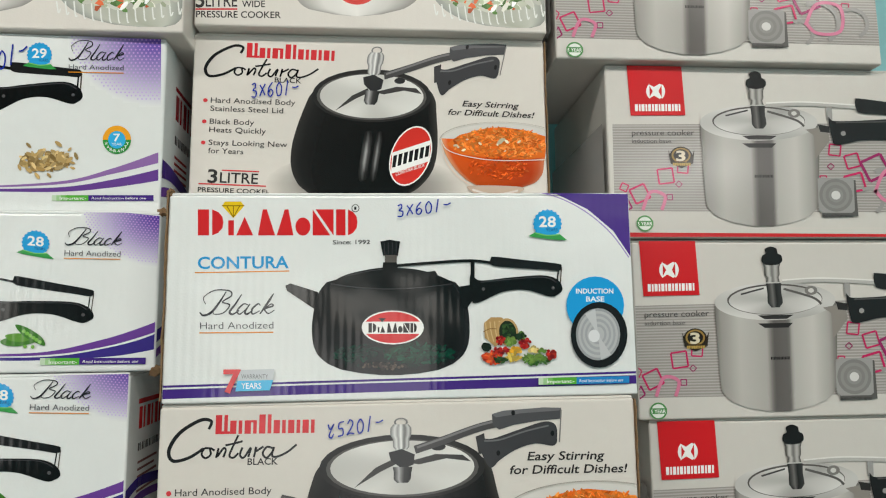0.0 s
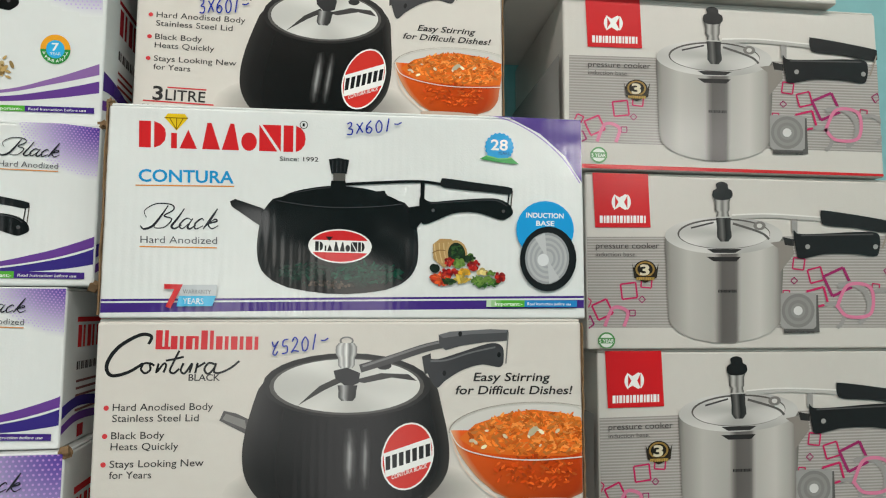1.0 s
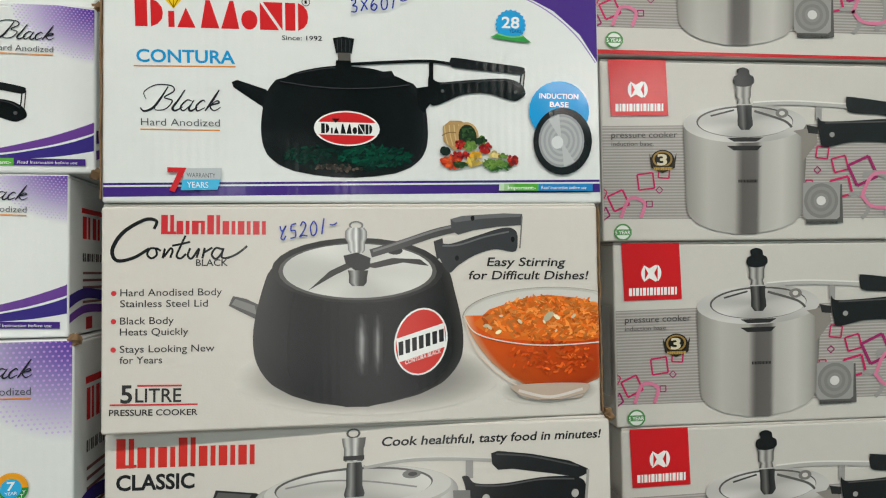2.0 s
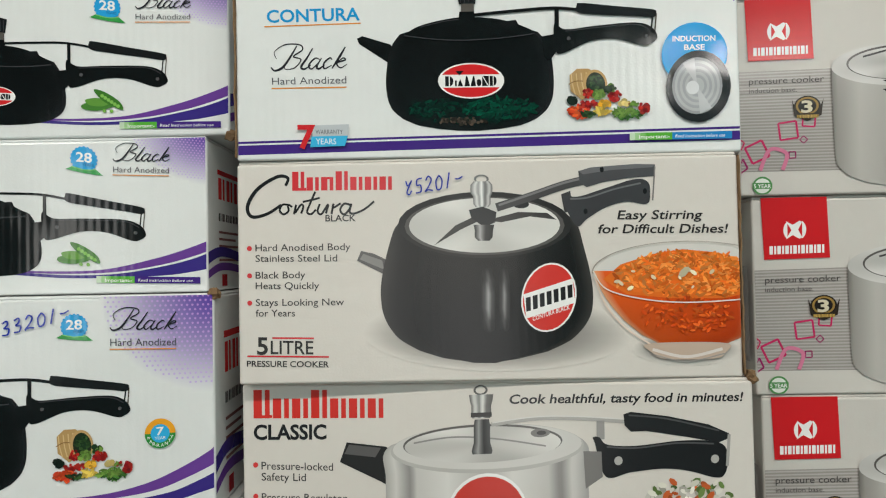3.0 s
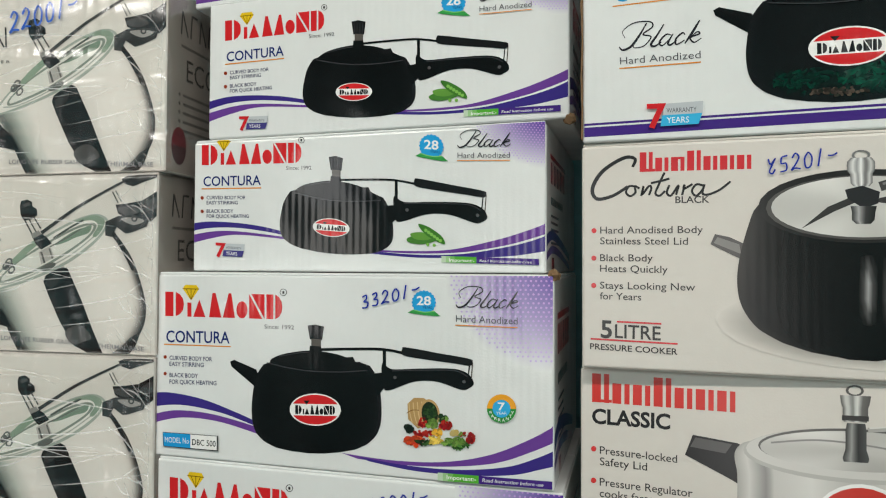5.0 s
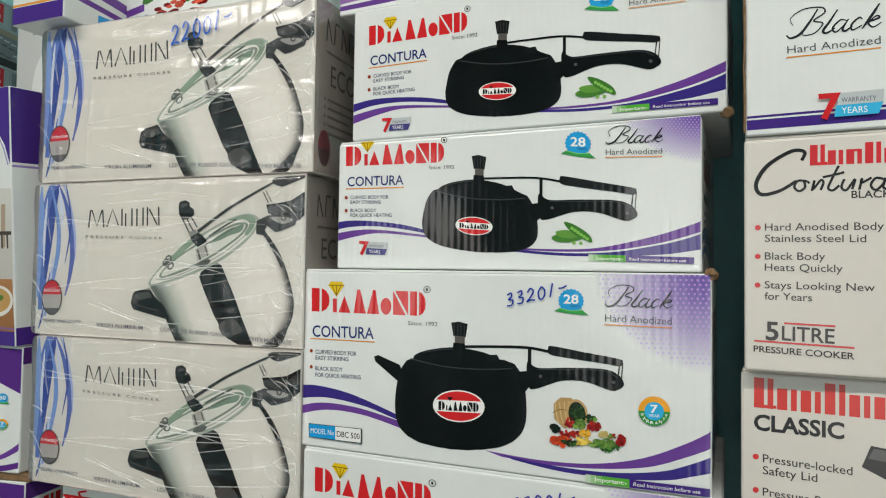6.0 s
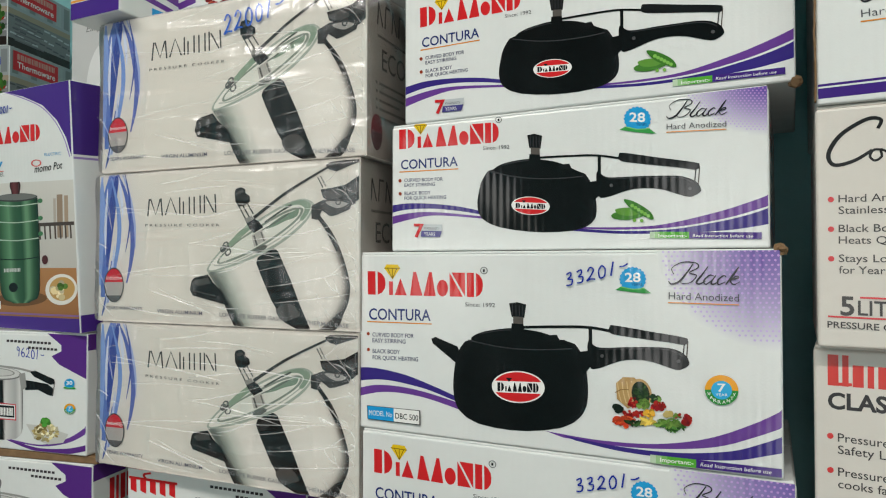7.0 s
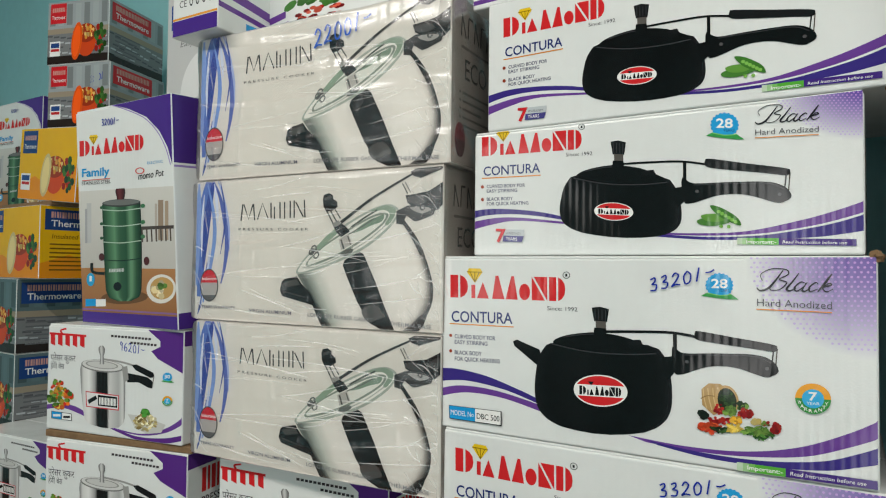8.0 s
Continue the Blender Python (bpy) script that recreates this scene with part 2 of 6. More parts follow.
    def body(self, rows, ramp, shade=None, nx=24, smooth=6, straight=False):
        """A round vessel: rows of (y, left, right), a ramp of (place across, colour) and a factor by height."""
        lines = []
        for i in range(len(rows) - 1):
            p = [rows[min(max(i + k, 0), len(rows) - 1)] for k in (-1, 0, 1, 2)]
            for s in range(smooth):
                u = s / smooth
                lines.append([0.5 * (2 * p[1][a] + (p[2][a] - p[0][a]) * u + (2 * p[0][a] - 5 * p[1][a] + 4 * p[2][a] - p[3][a]) * u * u
                                     + (3 * p[1][a] - p[0][a] - 3 * p[2][a] + p[3][a]) * u ** 3) if a else p[1][0] + (p[2][0] - p[1][0]) * u for a in (0, 1, 2)])
        lines.append(list(rows[-1]))
        pts, cols = [], []
        left, right = min(q[1] for q in lines), max(q[2] for q in lines)
        for j, (y, a, b) in enumerate(lines):
            f = shade(j / (len(lines) - 1)) if shade else 1.0
            for i in range(nx + 1):
                u = i / nx
                x = a + (b - a) * u
                if straight:
                    u = min(max((x - left) / (right - left), 0.0), 1.0)
                for (u0, c0), (u1, c1) in zip(ramp, ramp[1:]):
                    if u <= u1:
                        k = (u - u0) / (u1 - u0)
                        break
                pts.append((x, y))
                cols.append([max(0, min(255, (c0[q] + (c1[q] - c0[q]) * k) * f)) for q in range(3)])
        faces = [(j * (nx + 1) + i, j * (nx + 1) + i + 1, (j + 1) * (nx + 1) + i + 1, (j + 1) * (nx + 1) + i) for j in range(len(lines) - 1) for i in range(nx)]
        return self.add(pts, faces, cols)

    def cap(self, x, y, rx, ry, a0, a1, colour, turn=0):
        """The part of an oval that a straight line cuts off."""
        c, s = math.cos(radians(turn)), math.sin(radians(turn))
        pts = []
        for i in range(17):
            a = radians(a0 + (a1 - a0) * i / 16)
            ex, ey = rx * math.cos(a), ry * math.sin(a)
            pts.append((x + ex * c - ey * s, y + ex * s + ey * c))
        return self.poly(pts, colour)

    def heap(self, n, x, y, rx, ry, size, colours, seed, long=1.0):
        """A heap of small pieces inside an oval."""
        rng = random.Random(seed)
        for _ in range(n):
            a, r = rng.uniform(0, 6.283), math.sqrt(rng.random())
            k = size * rng.uniform(0.6, 1.25)
            c = rng.choice(colours)
            f = rng.uniform(0.75, 1.15)
            self.oval(x + rx * r * math.cos(a), y + ry * r * math.sin(a), k * long, k, lambda px, py, c=c, f=f: tuple(min(255, v * f) for v in c),
                      turn=rng.uniform(-70, 70), n=7, step=0.12)
        return self

    def done(self):
        head = None
        for name, v, f, col, kind in self.groups:
            if not v:
                continue
            me = bpy.data.meshes.new(name)
            me.from_pydata(v, [], f)
            a = me.attributes.new("ink", "FLOAT_COLOR", "POINT")
            a.data.foreach_set("color", [c for q in col for c in q])
            me.materials.append(self.s.ink)
            ob = new(name if head else self.name, me)
            ob.parent = head or self.s.box
            if head is None:
                head = ob
                if self.label:
                    ob["label"] = self.label
            if kind:
                ob["kind"] = kind
        return head


def carton(name, width, height, deep, label, category="box", mat=None, group="", flaps=True):
    """A shut carton with its origin at the middle of the front's foot: folded board with soft edges, and top flaps."""
    box = tagged(new(name), label, category, group)
    h = height - (0.0024 if flaps else 0)
    part("carton_body", block(-width / 2, width / 2, 0, deep, 0, h, 0.0022, 3), mat or CARTON, box)
    if flaps:
        for y0, y1 in ((0.0015, deep / 2 - 0.001), (deep / 2 + 0.001, deep - 0.0015)):
            part("flap", block(-width / 2 + 0.001, width / 2 - 0.001, y0, y1, h - 0.0005, height, 0.001, 1), mat or CARTON, box)
    return box


def stand(x0, y0, x1, y1, z):
    """The pose of a carton whose front's foot runs between two points of the plan."""
    return pose((x0 + x1) / 2, (y0 + y1) / 2, z, 0, 0, math.degrees(math.atan2(y1 - y0, x1 - x0)))

# ---- the shop ----
def wall(name, x0, x1, y0, y1, z0, z1, mat, label):
    return tagged(part(name, block(x0, x1, y0, y1, z0, z1), mat), label, "wall", kind="structure")


wall("wall_north", -3.3, 2.3, 0.98, 1.1, 0, 2.9, WALL, "teal painted plaster wall behind the stacked cartons")
wall("wall_west", -3.4, -3.3, -2.7, 1.1, 0, 2.9, WALL, "teal painted plaster side wall of the shop")
wall("wall_east", 2.3, 2.4, -2.7, 1.1, 0, 2.9, WALL, "teal painted plaster side wall of the shop")
edge = -3.3
for k, (left, right, sill, head) in enumerate(OPENINGS, 1):
    wall("wall_south_pier_%d" % k, edge, left, -2.7, -2.6, 0, 2.9, WALL, "teal wall beside the openings of the shop front")
    wall("wall_south_lintel_%d" % k, left, right, -2.7, -2.6, head, 2.9, WALL, "teal wall over an opening of the shop front")
    if sill:
        wall("wall_south_sill_%d" % k, left, right, -2.7, -2.6, 0, sill, WALL, "teal wall under a window of the shop front")
    edge = right
wall("wall_south_east", edge, 2.3, -2.7, -2.6, 0, 2.9, WALL, "teal wall beside the openings of the shop front")
tagged(part("floor", block(-3.4, 2.4, -2.7, 1.1, -0.1, 0), FLOOR), "grey tiled shop floor", "floor", kind="structure")
tagged(part("ceiling", block(-3.4, 2.4, -2.7, 1.1, 2.9, 3.0), CEIL), "white painted ceiling", "ceiling", kind="structure")
tagged(part("ground", block(-40, 40, -60, -2.7, -0.2, -0.1), FLOOR), "grey street in front of the shop", "ground", kind="structure")
SHELF = 0.80
shelf = tagged(new("shelf"), "brown wooden shop shelf under the stacked cartons", "shelf")
part("board", block(-2.65, 1.2, 0.36, 0.97, SHELF - 0.04, SHELF, 0.003), WOOD, shelf)
for lx in (-2.6, -1.6, -0.6, 0.4, 1.15):
    part("leg", block(lx - 0.025, lx + 0.025, 0.40, 0.45, 0, SHELF - 0.04, 0.002), WOOD, shelf)
    part("leg", block(lx - 0.025, lx + 0.025, 0.90, 0.95, 0, SHELF - 0.04, 0.002), WOOD, shelf)
for tx, ty, tz in TUBES + BATTENS:
    lamp = tagged(new("tube_lamp"), "white tube lamp on its batten", "lamp", "tube lamps")
    up = tz > 2.6
    if up:
        part("housing", block(tx - 0.62, tx + 0.62, ty - 0.03, ty + 0.03, tz + 0.02, 2.9, 0.004), CEIL, lamp)
    else:
        part("housing", block(tx - 0.62, tx + 0.62, -2.6, ty - 0.02, tz - 0.03, tz + 0.03, 0.004), CEIL, lamp)
    bm = bmesh.new()
    bmesh.ops.create_cone(bm, cap_ends=True, segments=16, radius1=0.014, radius2=0.014, depth=1.2, matrix=pose(tx, ty, tz, 0, 90, 0))
    part("tube", bm, LAMP, lamp)

# ---- printed artwork ----
RED, PURPLE, VIOLET, SKY, GREEN = (206, 38, 42), (66, 40, 124), (104, 62, 146), (32, 150, 214), (62, 150, 60)
BLACK, GREY, WHITE, ORANGE, GOLD = (26, 26, 28), (120, 118, 116), (236, 236, 234), (222, 140, 40), (226, 190, 30)
MARKER = (30, 52, 158)
HAND = {
    "0": [[(0.5, 0.95), (0.15, 0.6), (0.3, 0.05), (0.75, 0.1), (0.85, 0.6), (0.5, 0.95)]],
    "2": [[(0.1, 0.75), (0.4, 1.0), (0.75, 0.75), (0.45, 0.35), (0.05, 0.05), (0.4, 0.12), (0.95, 0.02)]],
    "3": [[(0.1, 0.9), (0.55, 0.98), (0.6, 0.7), (0.3, 0.52), (0.75, 0.4), (0.65, 0.05), (0.1, 0.08)]],
    "4": [[(0.05, 0.95), (0.3, 0.6), (0.75, 0.9), (0.4, 0.5), (0.2, 0.15), (0.5, 0.02), (0.75, 0.25)]],
    "5": [[(0.8, 0.95), (0.25, 0.9), (0.2, 0.55), (0.65, 0.5), (0.7, 0.1), (0.1, 0.05)]],
    "6": [[(0.7, 0.98), (0.2, 0.6), (0.15, 0.15), (0.55, 0.02), (0.8, 0.3), (0.45, 0.5), (0.2, 0.3)]],
    "x": [[(0.1, 0.85), (0.5, 0.5), (0.85, 0.1)], [(0.85, 0.9), (0.4, 0.45), (0.1, 0.05)]],
    "9": [[(0.75, 0.8), (0.4, 0.98), (0.2, 0.7), (0.6, 0.6), (0.75, 0.85), (0.6, 0.0)]],
    "/": [[(0.55, 1.02), (0.42, 0.5), (0.3, 0.0)]],
    "-": [[(0.05, 0.55), (0.5, 0.5), (0.95, 0.6)]],
}


def price(sheet, string, x0, y0, x1, high, slope=0.0, width=4.0, colour=MARKER):
    """A price written by hand with a blue marker."""
    p = sheet.piece("price_mark", "handwritten blue marker price")
    step = (x1 - x0) / len(string)
    for i, ch in enumerate(string):
        for line in HAND[ch]:
            pts = [(x0 + (i + u * 0.86) * step, y0 - v * high + slope * (i + u) * step) for u, v in line]
            p.stroke(pts, width * 0.74, colour)
    return p.done()


def gem_mark(p, x0, x1, top, base, colour=RED, slope=0.0, gem=True):
    """The mark with a cut gem over a row of plain wedges, discs and bars."""
    w, h = x1 - x0, base - top

    def s(u, v):
        return x0 + u * w, top + v * h + slope * u * w

    def disc(u0, u1, v0):
        """A bar with a half disc close beside it."""
        a, b = u0 + (u1 - u0) * 0.44, u0 + (u1 - u0) * 0.56
        p.sub("bar").poly([s(u0, v0), s(a, v0), s(a, 1.0), s(u0, 1.0)], colour)
        p.sub("half_disc").poly([s(b, v0), s(u0 + (u1 - u0) * 0.8, v0 + (1 - v0) * 0.1), s(u0 + (u1 - u0) * 0.96, v0 + (1 - v0) * 0.28), s(u1, (1 + v0) / 2), s(u0 + (u1 - u0) * 0.96, v0 + (1 - v0) * 0.72), s(u0 + (u1 - u0) * 0.8, v0 + (1 - v0) * 0.9), s(b, 1.0)], colour)
    disc(0.0, 0.16, 0.0)
    p.sub("wedge").poly([s(0.19, 0.42), s(0.225, 0.42), s(0.225, 1.0), s(0.19, 1.0)], colour)
    p.sub("wedge").poly([s(0.24, 1.0), s(0.292, 0.28), s(0.345, 1.0)], colour)
    p.sub("wedge").poly([s(0.375, 1.0), s(0.405, 0.0), s(0.43, 0.0), s(0.482, 1.0)], colour)
    p.sub("wedge").poly([s(0.492, 1.0), s(0.542, 0.0), s(0.565, 0.0), s(0.596, 1.0)], colour)
    p.sub("disc").oval(*s(0.655, 0.66), w * 0.047, h * 0.35, colour, n=18)
    p.sub("wedge").poly([s(0.716, 0.0), s(0.826, 1.0), s(0.716, 1.0)], colour)
    p.sub("wedge").poly([s(0.734, 0.0), s(0.846, 0.0), s(0.846, 1.0)], colour)
    disc(0.862, 0.995, 0.0)
    if gem:
        p.sub("gem")
        p.poly([s(0.15, -0.14), s(0.17, -0.3), s(0.27, -0.3), s(0.29, -0.14), s(0.222, 0.34)], GOLD)
        for u in (0.18, 0.222, 0.262):
            p.stroke([s(u, -0.14), s(0.222, 0.3)], h * 0.03, (120, 90, 10), smooth=False)
        p.stroke([s(0.15, -0.14), s(0.29, -0.14)], h * 0.035, (120, 90, 10), smooth=False)


def ring_mark(p, x, y, r):
    p.oval(x, y, r, r, BLACK, hole=0.82, n=16)
    p.rect(x - r * 0.3, y - r * 0.4, x + r * 0.25, y + r * 0.4, BLACK)


def cooker_oval(p, x, y, rx, ry, turn=0):
    p.oval(x, y, rx, ry, WHITE, turn)
    p.cap(x, y, rx * 0.94, ry * 0.92, 202, 338, RED, turn)
    p.cap(x, y, rx * 0.94, ry * 0.92, 24, 156, RED, turn)
    gem_mark(p, x - rx * 0.78, x + rx * 0.78, y - ry * 0.26, y + ry * 0.30, BLACK, 0.0, False)
    p.sub("gem")
    p.poly([(x - rx * 0.46, y - ry * 0.55), (x - rx * 0.22, y - ry * 0.55), (x - rx * 0.34, y - ry * 0.3)], BLACK)


def dark_cooker(sheet, ox, sx, oy, sy, grip, helper=True, slant=0.0, green=False, badge=None):
    """Printed photograph of a black cooker: body, dome, weight, upper and lower grip."""
    p = sheet.piece("cooker_picture", "printed picture of a black hard-anodised pressure cooker")

    def m(x, y):
        down = oy + sy * (y - 664)
        if not helper:
            down = oy - 170 + (y - 427) * 0.9 if y < 535 else oy - 73 + (y - 535) * 0.566
            if x > 806 and y > 484:
                down += 5
        across = ox + sx * (x - 552) if x < 831 else ox + sx * 279 + grip * (x - 831)
        return across, down + slant * (across - ox - sx * 145)

    def shape(pts, c, smooth=True):
        p.poly([m(*q) for q in pts], c, smooth)
    dark, dim, sheen = (15, 15, 16), (25, 25, 27), (54, 55, 58)
    if helper:
        shape([(505, 506), (514, 502), (562, 517), (572, 540), (556, 547), (508, 515)], dark, False)
        p.stroke([m(512, 506), m(556, 522)], 3, dim)
    rows = [(493, 600, 785), (500, 578, 806), (520, 563, 821), (545, 556, 828), (580, 552, 831), (608, 554, 829), (628, 562, 820), (644, 580, 802), (655, 606, 776), (661, 640, 742), (664, 672, 710)]
    p.sub("vessel")
    body = [(m(697, y)[1], m(a, y)[0], m(min(b, 830.99), y)[0]) for y, a, b in rows]
    p.body(body, [(0, (26, 26, 28)), (0.06, (14, 14, 15)), (0.3, (19, 19, 20)), (0.6, (12, 12, 13)), (0.93, (15, 15, 16)), (1, (32, 32, 35))])
    if green:
        # the lower half mirrors a green ground
        p.sub("green_sheen", "stuff")
        p.heap(420, *m(692, 630), 98 * sx, 20 * sy, 2.8, [(3, 30, 23), (4, 38, 29), (8, 24, 20), (12, 17, 15)], 131, 3.4)
        p.heap(200, *m(742, 626), 62 * sx, 17 * sy, 2.2, [(2, 52, 38), (4, 66, 48), (6, 40, 31)], 132, 3.0)
        p.heap(110, *m(628, 626), 40 * sx, 13 * sy, 2.2, [(3, 46, 34), (6, 36, 28)], 133, 3.0)
        # brown flecks paint in a reflection broken up by the fluted board
        p.heap(60, *m(680, 648), 40 * sx, 6 * sy, 2.4, [(62, 52, 46), (44, 40, 34), (84, 72, 62)], 134, 1.2)
    p.sub("lid")
    shape([(592, 500), (612, 487), (655, 477), (690, 474), (740, 478), (780, 490), (798, 502), (760, 508), (690, 511), (620, 508)], dark)
    p.stroke([m(585, 503), m(640, 510), m(690, 512), m(750, 509), m(800, 503)], 2, sheen)
    p.stroke([m(612, 489), m(660, 479), m(700, 477)], 1.6, sheen)
    shape([(745, 483), (770, 480), (776, 490), (748, 492)], dim, False)
    p.sub("weight")
    shape([(673, 428), (690, 425), (708, 428), (704, 453), (678, 453)], dim, False)
    for x in (680, 687, 694, 701):
        p.stroke([m(x, 430), m(x, 450)], 1.2, sheen)
    shape([(681, 452), (702, 452), (702, 467), (681, 467)], (88, 84, 80), False)
    shape([(678, 465), (702, 465), (708, 503), (674, 503)], dark, False)
    p.sub("lever")
    p.stroke([m(700, 471), m(760, 466), m(830, 462), m(872, 466)], 5 * sy, dark)
    p.stroke([m(836, 464), m(836, 497)], 7 * sx, dark, smooth=False)
    p.stroke([m(988, 474), m(984, 512)], 2.6 * sx, dark, smooth=False)
    p.stroke([m(993, 474), m(990, 514)], 2.2 * sx, (70, 60, 52), smooth=False)
    p.sub("upper_grip")
    shape([(868, 458), (876, 455), (930, 461), (985, 467), (993, 472), (988, 480), (960, 478), (900, 474), (870, 470)], dim)
    p.sub("lower_grip")
    shape([(832, 488), (850, 497), (900, 492), (960, 488), (986, 496), (995, 512), (986, 522), (972, 525), (930, 514), (890, 517), (846, 536), (834, 530)], dark)
    p.stroke([m(850, 500), m(900, 495), m(960, 491), m(984, 500)], 2 * sy, sheen)
    shape([(812, 508), (836, 504), (838, 530), (824, 548), (816, 540)], dark, False)
    for x, y in ((855, 512), (978, 510)):
        p.oval(*m(x, y), 3, 3, (80, 80, 82), n=10)
    p.done()
    q = sheet.piece("brand_badge", "white and red oval badge on the printed cooker")
    cooker_oval(q, *(badge or m(695, 580)), 55 * sx * (1 if helper else 0.82), 30 * sy * (1 if helper else 0.75))
    q.done()


def years_badge(sheet, x, y, r, string, slope=0.0):
    p = sheet.piece("badge", "round blue badge with a green ribbon")
    for i in range(20):
        a = i * math.pi / 10
        p.oval(x + r * 0.94 * math.cos(a), y + r * 0.94 * math.sin(a), r * 0.13, r * 0.13, SKY, n=8, step=0.1)
    p.oval(x, y, r, r, (40, 156, 216))
    p.poly([(x - r * 1.4, y + r * 0.9), (x - r * 0.9, y + r * 0.62), (x, y + r * 0.82), (x + r * 0.9, y + r * 0.75), (x + r * 1.45, y + r * 1.2), (x + r * 0.9, y + r * 1.2), (x, y + r * 1.12), (x - r * 0.9, y + r * 1.0)], (56, 150, 74))
    p.stroke([(x - r * 0.9, y + r * 0.66), (x, y + r * 0.85), (x + r * 0.9, y + r * 0.78)], r * 0.08, (120, 196, 110))
    p.text(string, x - r * 0.62, y + r * 0.22, x + r * 0.62, r * 0.8, WHITE, 0.02)
    p.text("YEARS", x - r * 0.1, y + r * 0.55, x + r * 0.75, r * 0.24, (30, 60, 110))
    p.done()


def seven_badge(sheet, x, y, r):
    p = sheet.piece("badge", "round seven year warranty badge")
    p.oval(x, y, r, r, (232, 160, 40), a0=180, a1=360, hole=0.6)
    p.oval(x, y, r, r, (50, 140, 62), a0=0, a1=180, hole=0.6)
    p.oval(x, y, r * 0.62, r * 0.62, (52, 170, 222))
    p.text("7", x - r * 0.24, y + r * 0.1, x + r * 0.24, r * 0.55, WHITE, 0.02)
    p.text("YEAR", x - r * 0.36, y + r * 0.4, x + r * 0.36, r * 0.2, WHITE)
    for i, ch in enumerate("WARRANTY"):
        a = radians(160 - i * 20)
        cx, cy = x + r * 0.8 * math.cos(a), y + r * 0.8 * math.sin(a)
        p.text(ch, cx - r * 0.1, cy + r * 0.1, cx + r * 0.1, r * 0.22, WHITE, 0.01)
    p.done()


def flag(sheet, x, y, w, h, tint=(60, 176, 222)):
    """The red seven with its two-line flag; x, y at the foot of the seven."""
    p = sheet.piece("warranty_flag", "red seven with a silver and blue warranty flag")
    p.poly([(x + w * 0.3, y - h * 0.95), (x + w * 1.02, y - h * 1.0), (x + w, y - h * 0.5), (x + w * 0.3, y - h * 0.45)], (186, 192, 196))
    p.poly([(x + w * 0.28, y - h * 0.48), (x + w, y - h * 0.52), (x + w * 0.93, y - h * 0.08), (x + w * 0.24, y - h * 0.03)], tint)
    p.text("7", x, y, x + w * 0.36, h, (200, 38, 44), 0.03)
    p.text("WARRANTY", x + w * 0.36, y - h * 0.58, x + w * 0.9, h * 0.2, (90, 92, 96))
    p.text("YEARS", x + w * 0.36, y - h * 0.15, x + w * 0.76, h * 0.26, WHITE)
    p.done()


def notice(sheet, x0, y0, x1, h, slope, split=0.36, back=PURPLE):
    p = sheet.piece("notice_strip", "green and purple strip with an instruction")
    xm = x0 + (x1 - x0) * split

    def y(x):
        return y0 + slope * (x - x0)
    for i in range(8):
        a, b = x0 + (xm - x0) * i / 8, x0 + (xm - x0) * (i + 1) / 8
        k = min(1.0, (i + 1) / 4)
        c = tuple(225 + (g - 225) * k for g in (84, 168, 56))
        p.poly([(a, y(a)), (b, y(b)), (b, y(b) + h), (a, y(a) + h)], c)
    p.poly([(xm, y(xm)), (x1, y(x1)), (x1, y(x1) + h), (xm, y(xm) + h)], back)
    p.text("Important:-", x0 + (xm - x0) * 0.22, y(x0) + h * 0.78, xm - (xm - x0) * 0.06, h * 0.52, WHITE, 0.01, slope)
    p.text("Read Instruction before use", xm + (x1 - xm) * 0.05, y(xm) + h * 0.74, xm + (x1 - xm) * 0.88, h * 0.46, WHITE, 0.0, slope, 0.15)
    p.done()


SCRIPT = [
    ([(0.30, 0.98), (0.22, 0.55), (0.10, 0.10), (-0.06, -0.04), (-0.16, 0.10)], 0.085),
    ([(-0.08, 0.45), (-0.16, 0.75), (0.04, 1.04), (0.36, 1.02), (0.44, 0.80), (0.28, 0.54), (0.46, 0.40), (0.36, 0.06), (0.16, 0.02), (0.14, 0.22)], 0.05),
    ([(0.66, 0.86), (0.58, 0.45), (0.50, 0.10), (0.58, 0.0), (0.70, 0.16)], 0.08),
    ([(0.88, 0.38), (0.76, 0.44), (0.66, 0.16), (0.74, 0.0), (0.86, 0.26)], 0.06),
    ([(0.90, 0.44), (0.84, 0.10), (0.90, 0.0), (1.00, 0.16)], 0.075),
    ([(1.14, 0.36), (1.08, 0.44), (0.98, 0.22), (1.02, 0.0), (1.16, 0.14)], 0.065),
    ([(1.36, 0.88), (1.28, 0.45), (1.18, 0.0)], 0.085),
    ([(1.22, 0.16), (1.36, 0.42), (1.42, 0.34), (1.26, 0.22), (1.36, 0.02), (1.48, 0.16)], 0.06),
]


def finish(sheet, x0, y0, x1, base2, cap, slope=0.0, cap2=None):
    """The word for the finish in a flowing hand, with its thin second line and a rule."""
    p = sheet.piece("lettering", "dark flowing word over a thin line of capitals")
    k = (x1 - x0) / 1.62
    for pts, wd in SCRIPT:
        p.sub("stroke")
        p.stroke([(x0 + (u + 0.14 + 0.14 * v) * k, y0 - v * cap + slope * u * k) for u, v in pts], lambda u, wd=wd: wd * cap * (0.45 + 0.75 * math.sin(math.pi * min(max(u, 0.08), 0.92))), (44, 44, 50))
    p.text("Hard Anodized", x0, base2, x1, cap2 or cap * 0.36, (84, 84, 90), -0.004, slope)
    k = (x1 - x0) * 0.01
    p.sub("rule")
    p.stroke([(x0 - k, base2 + cap * 0.16), (x1, base2 + cap * 0.16 + slope * (x1 - x0))], cap * 0.05, ORANGE, smooth=False)
    p.done()


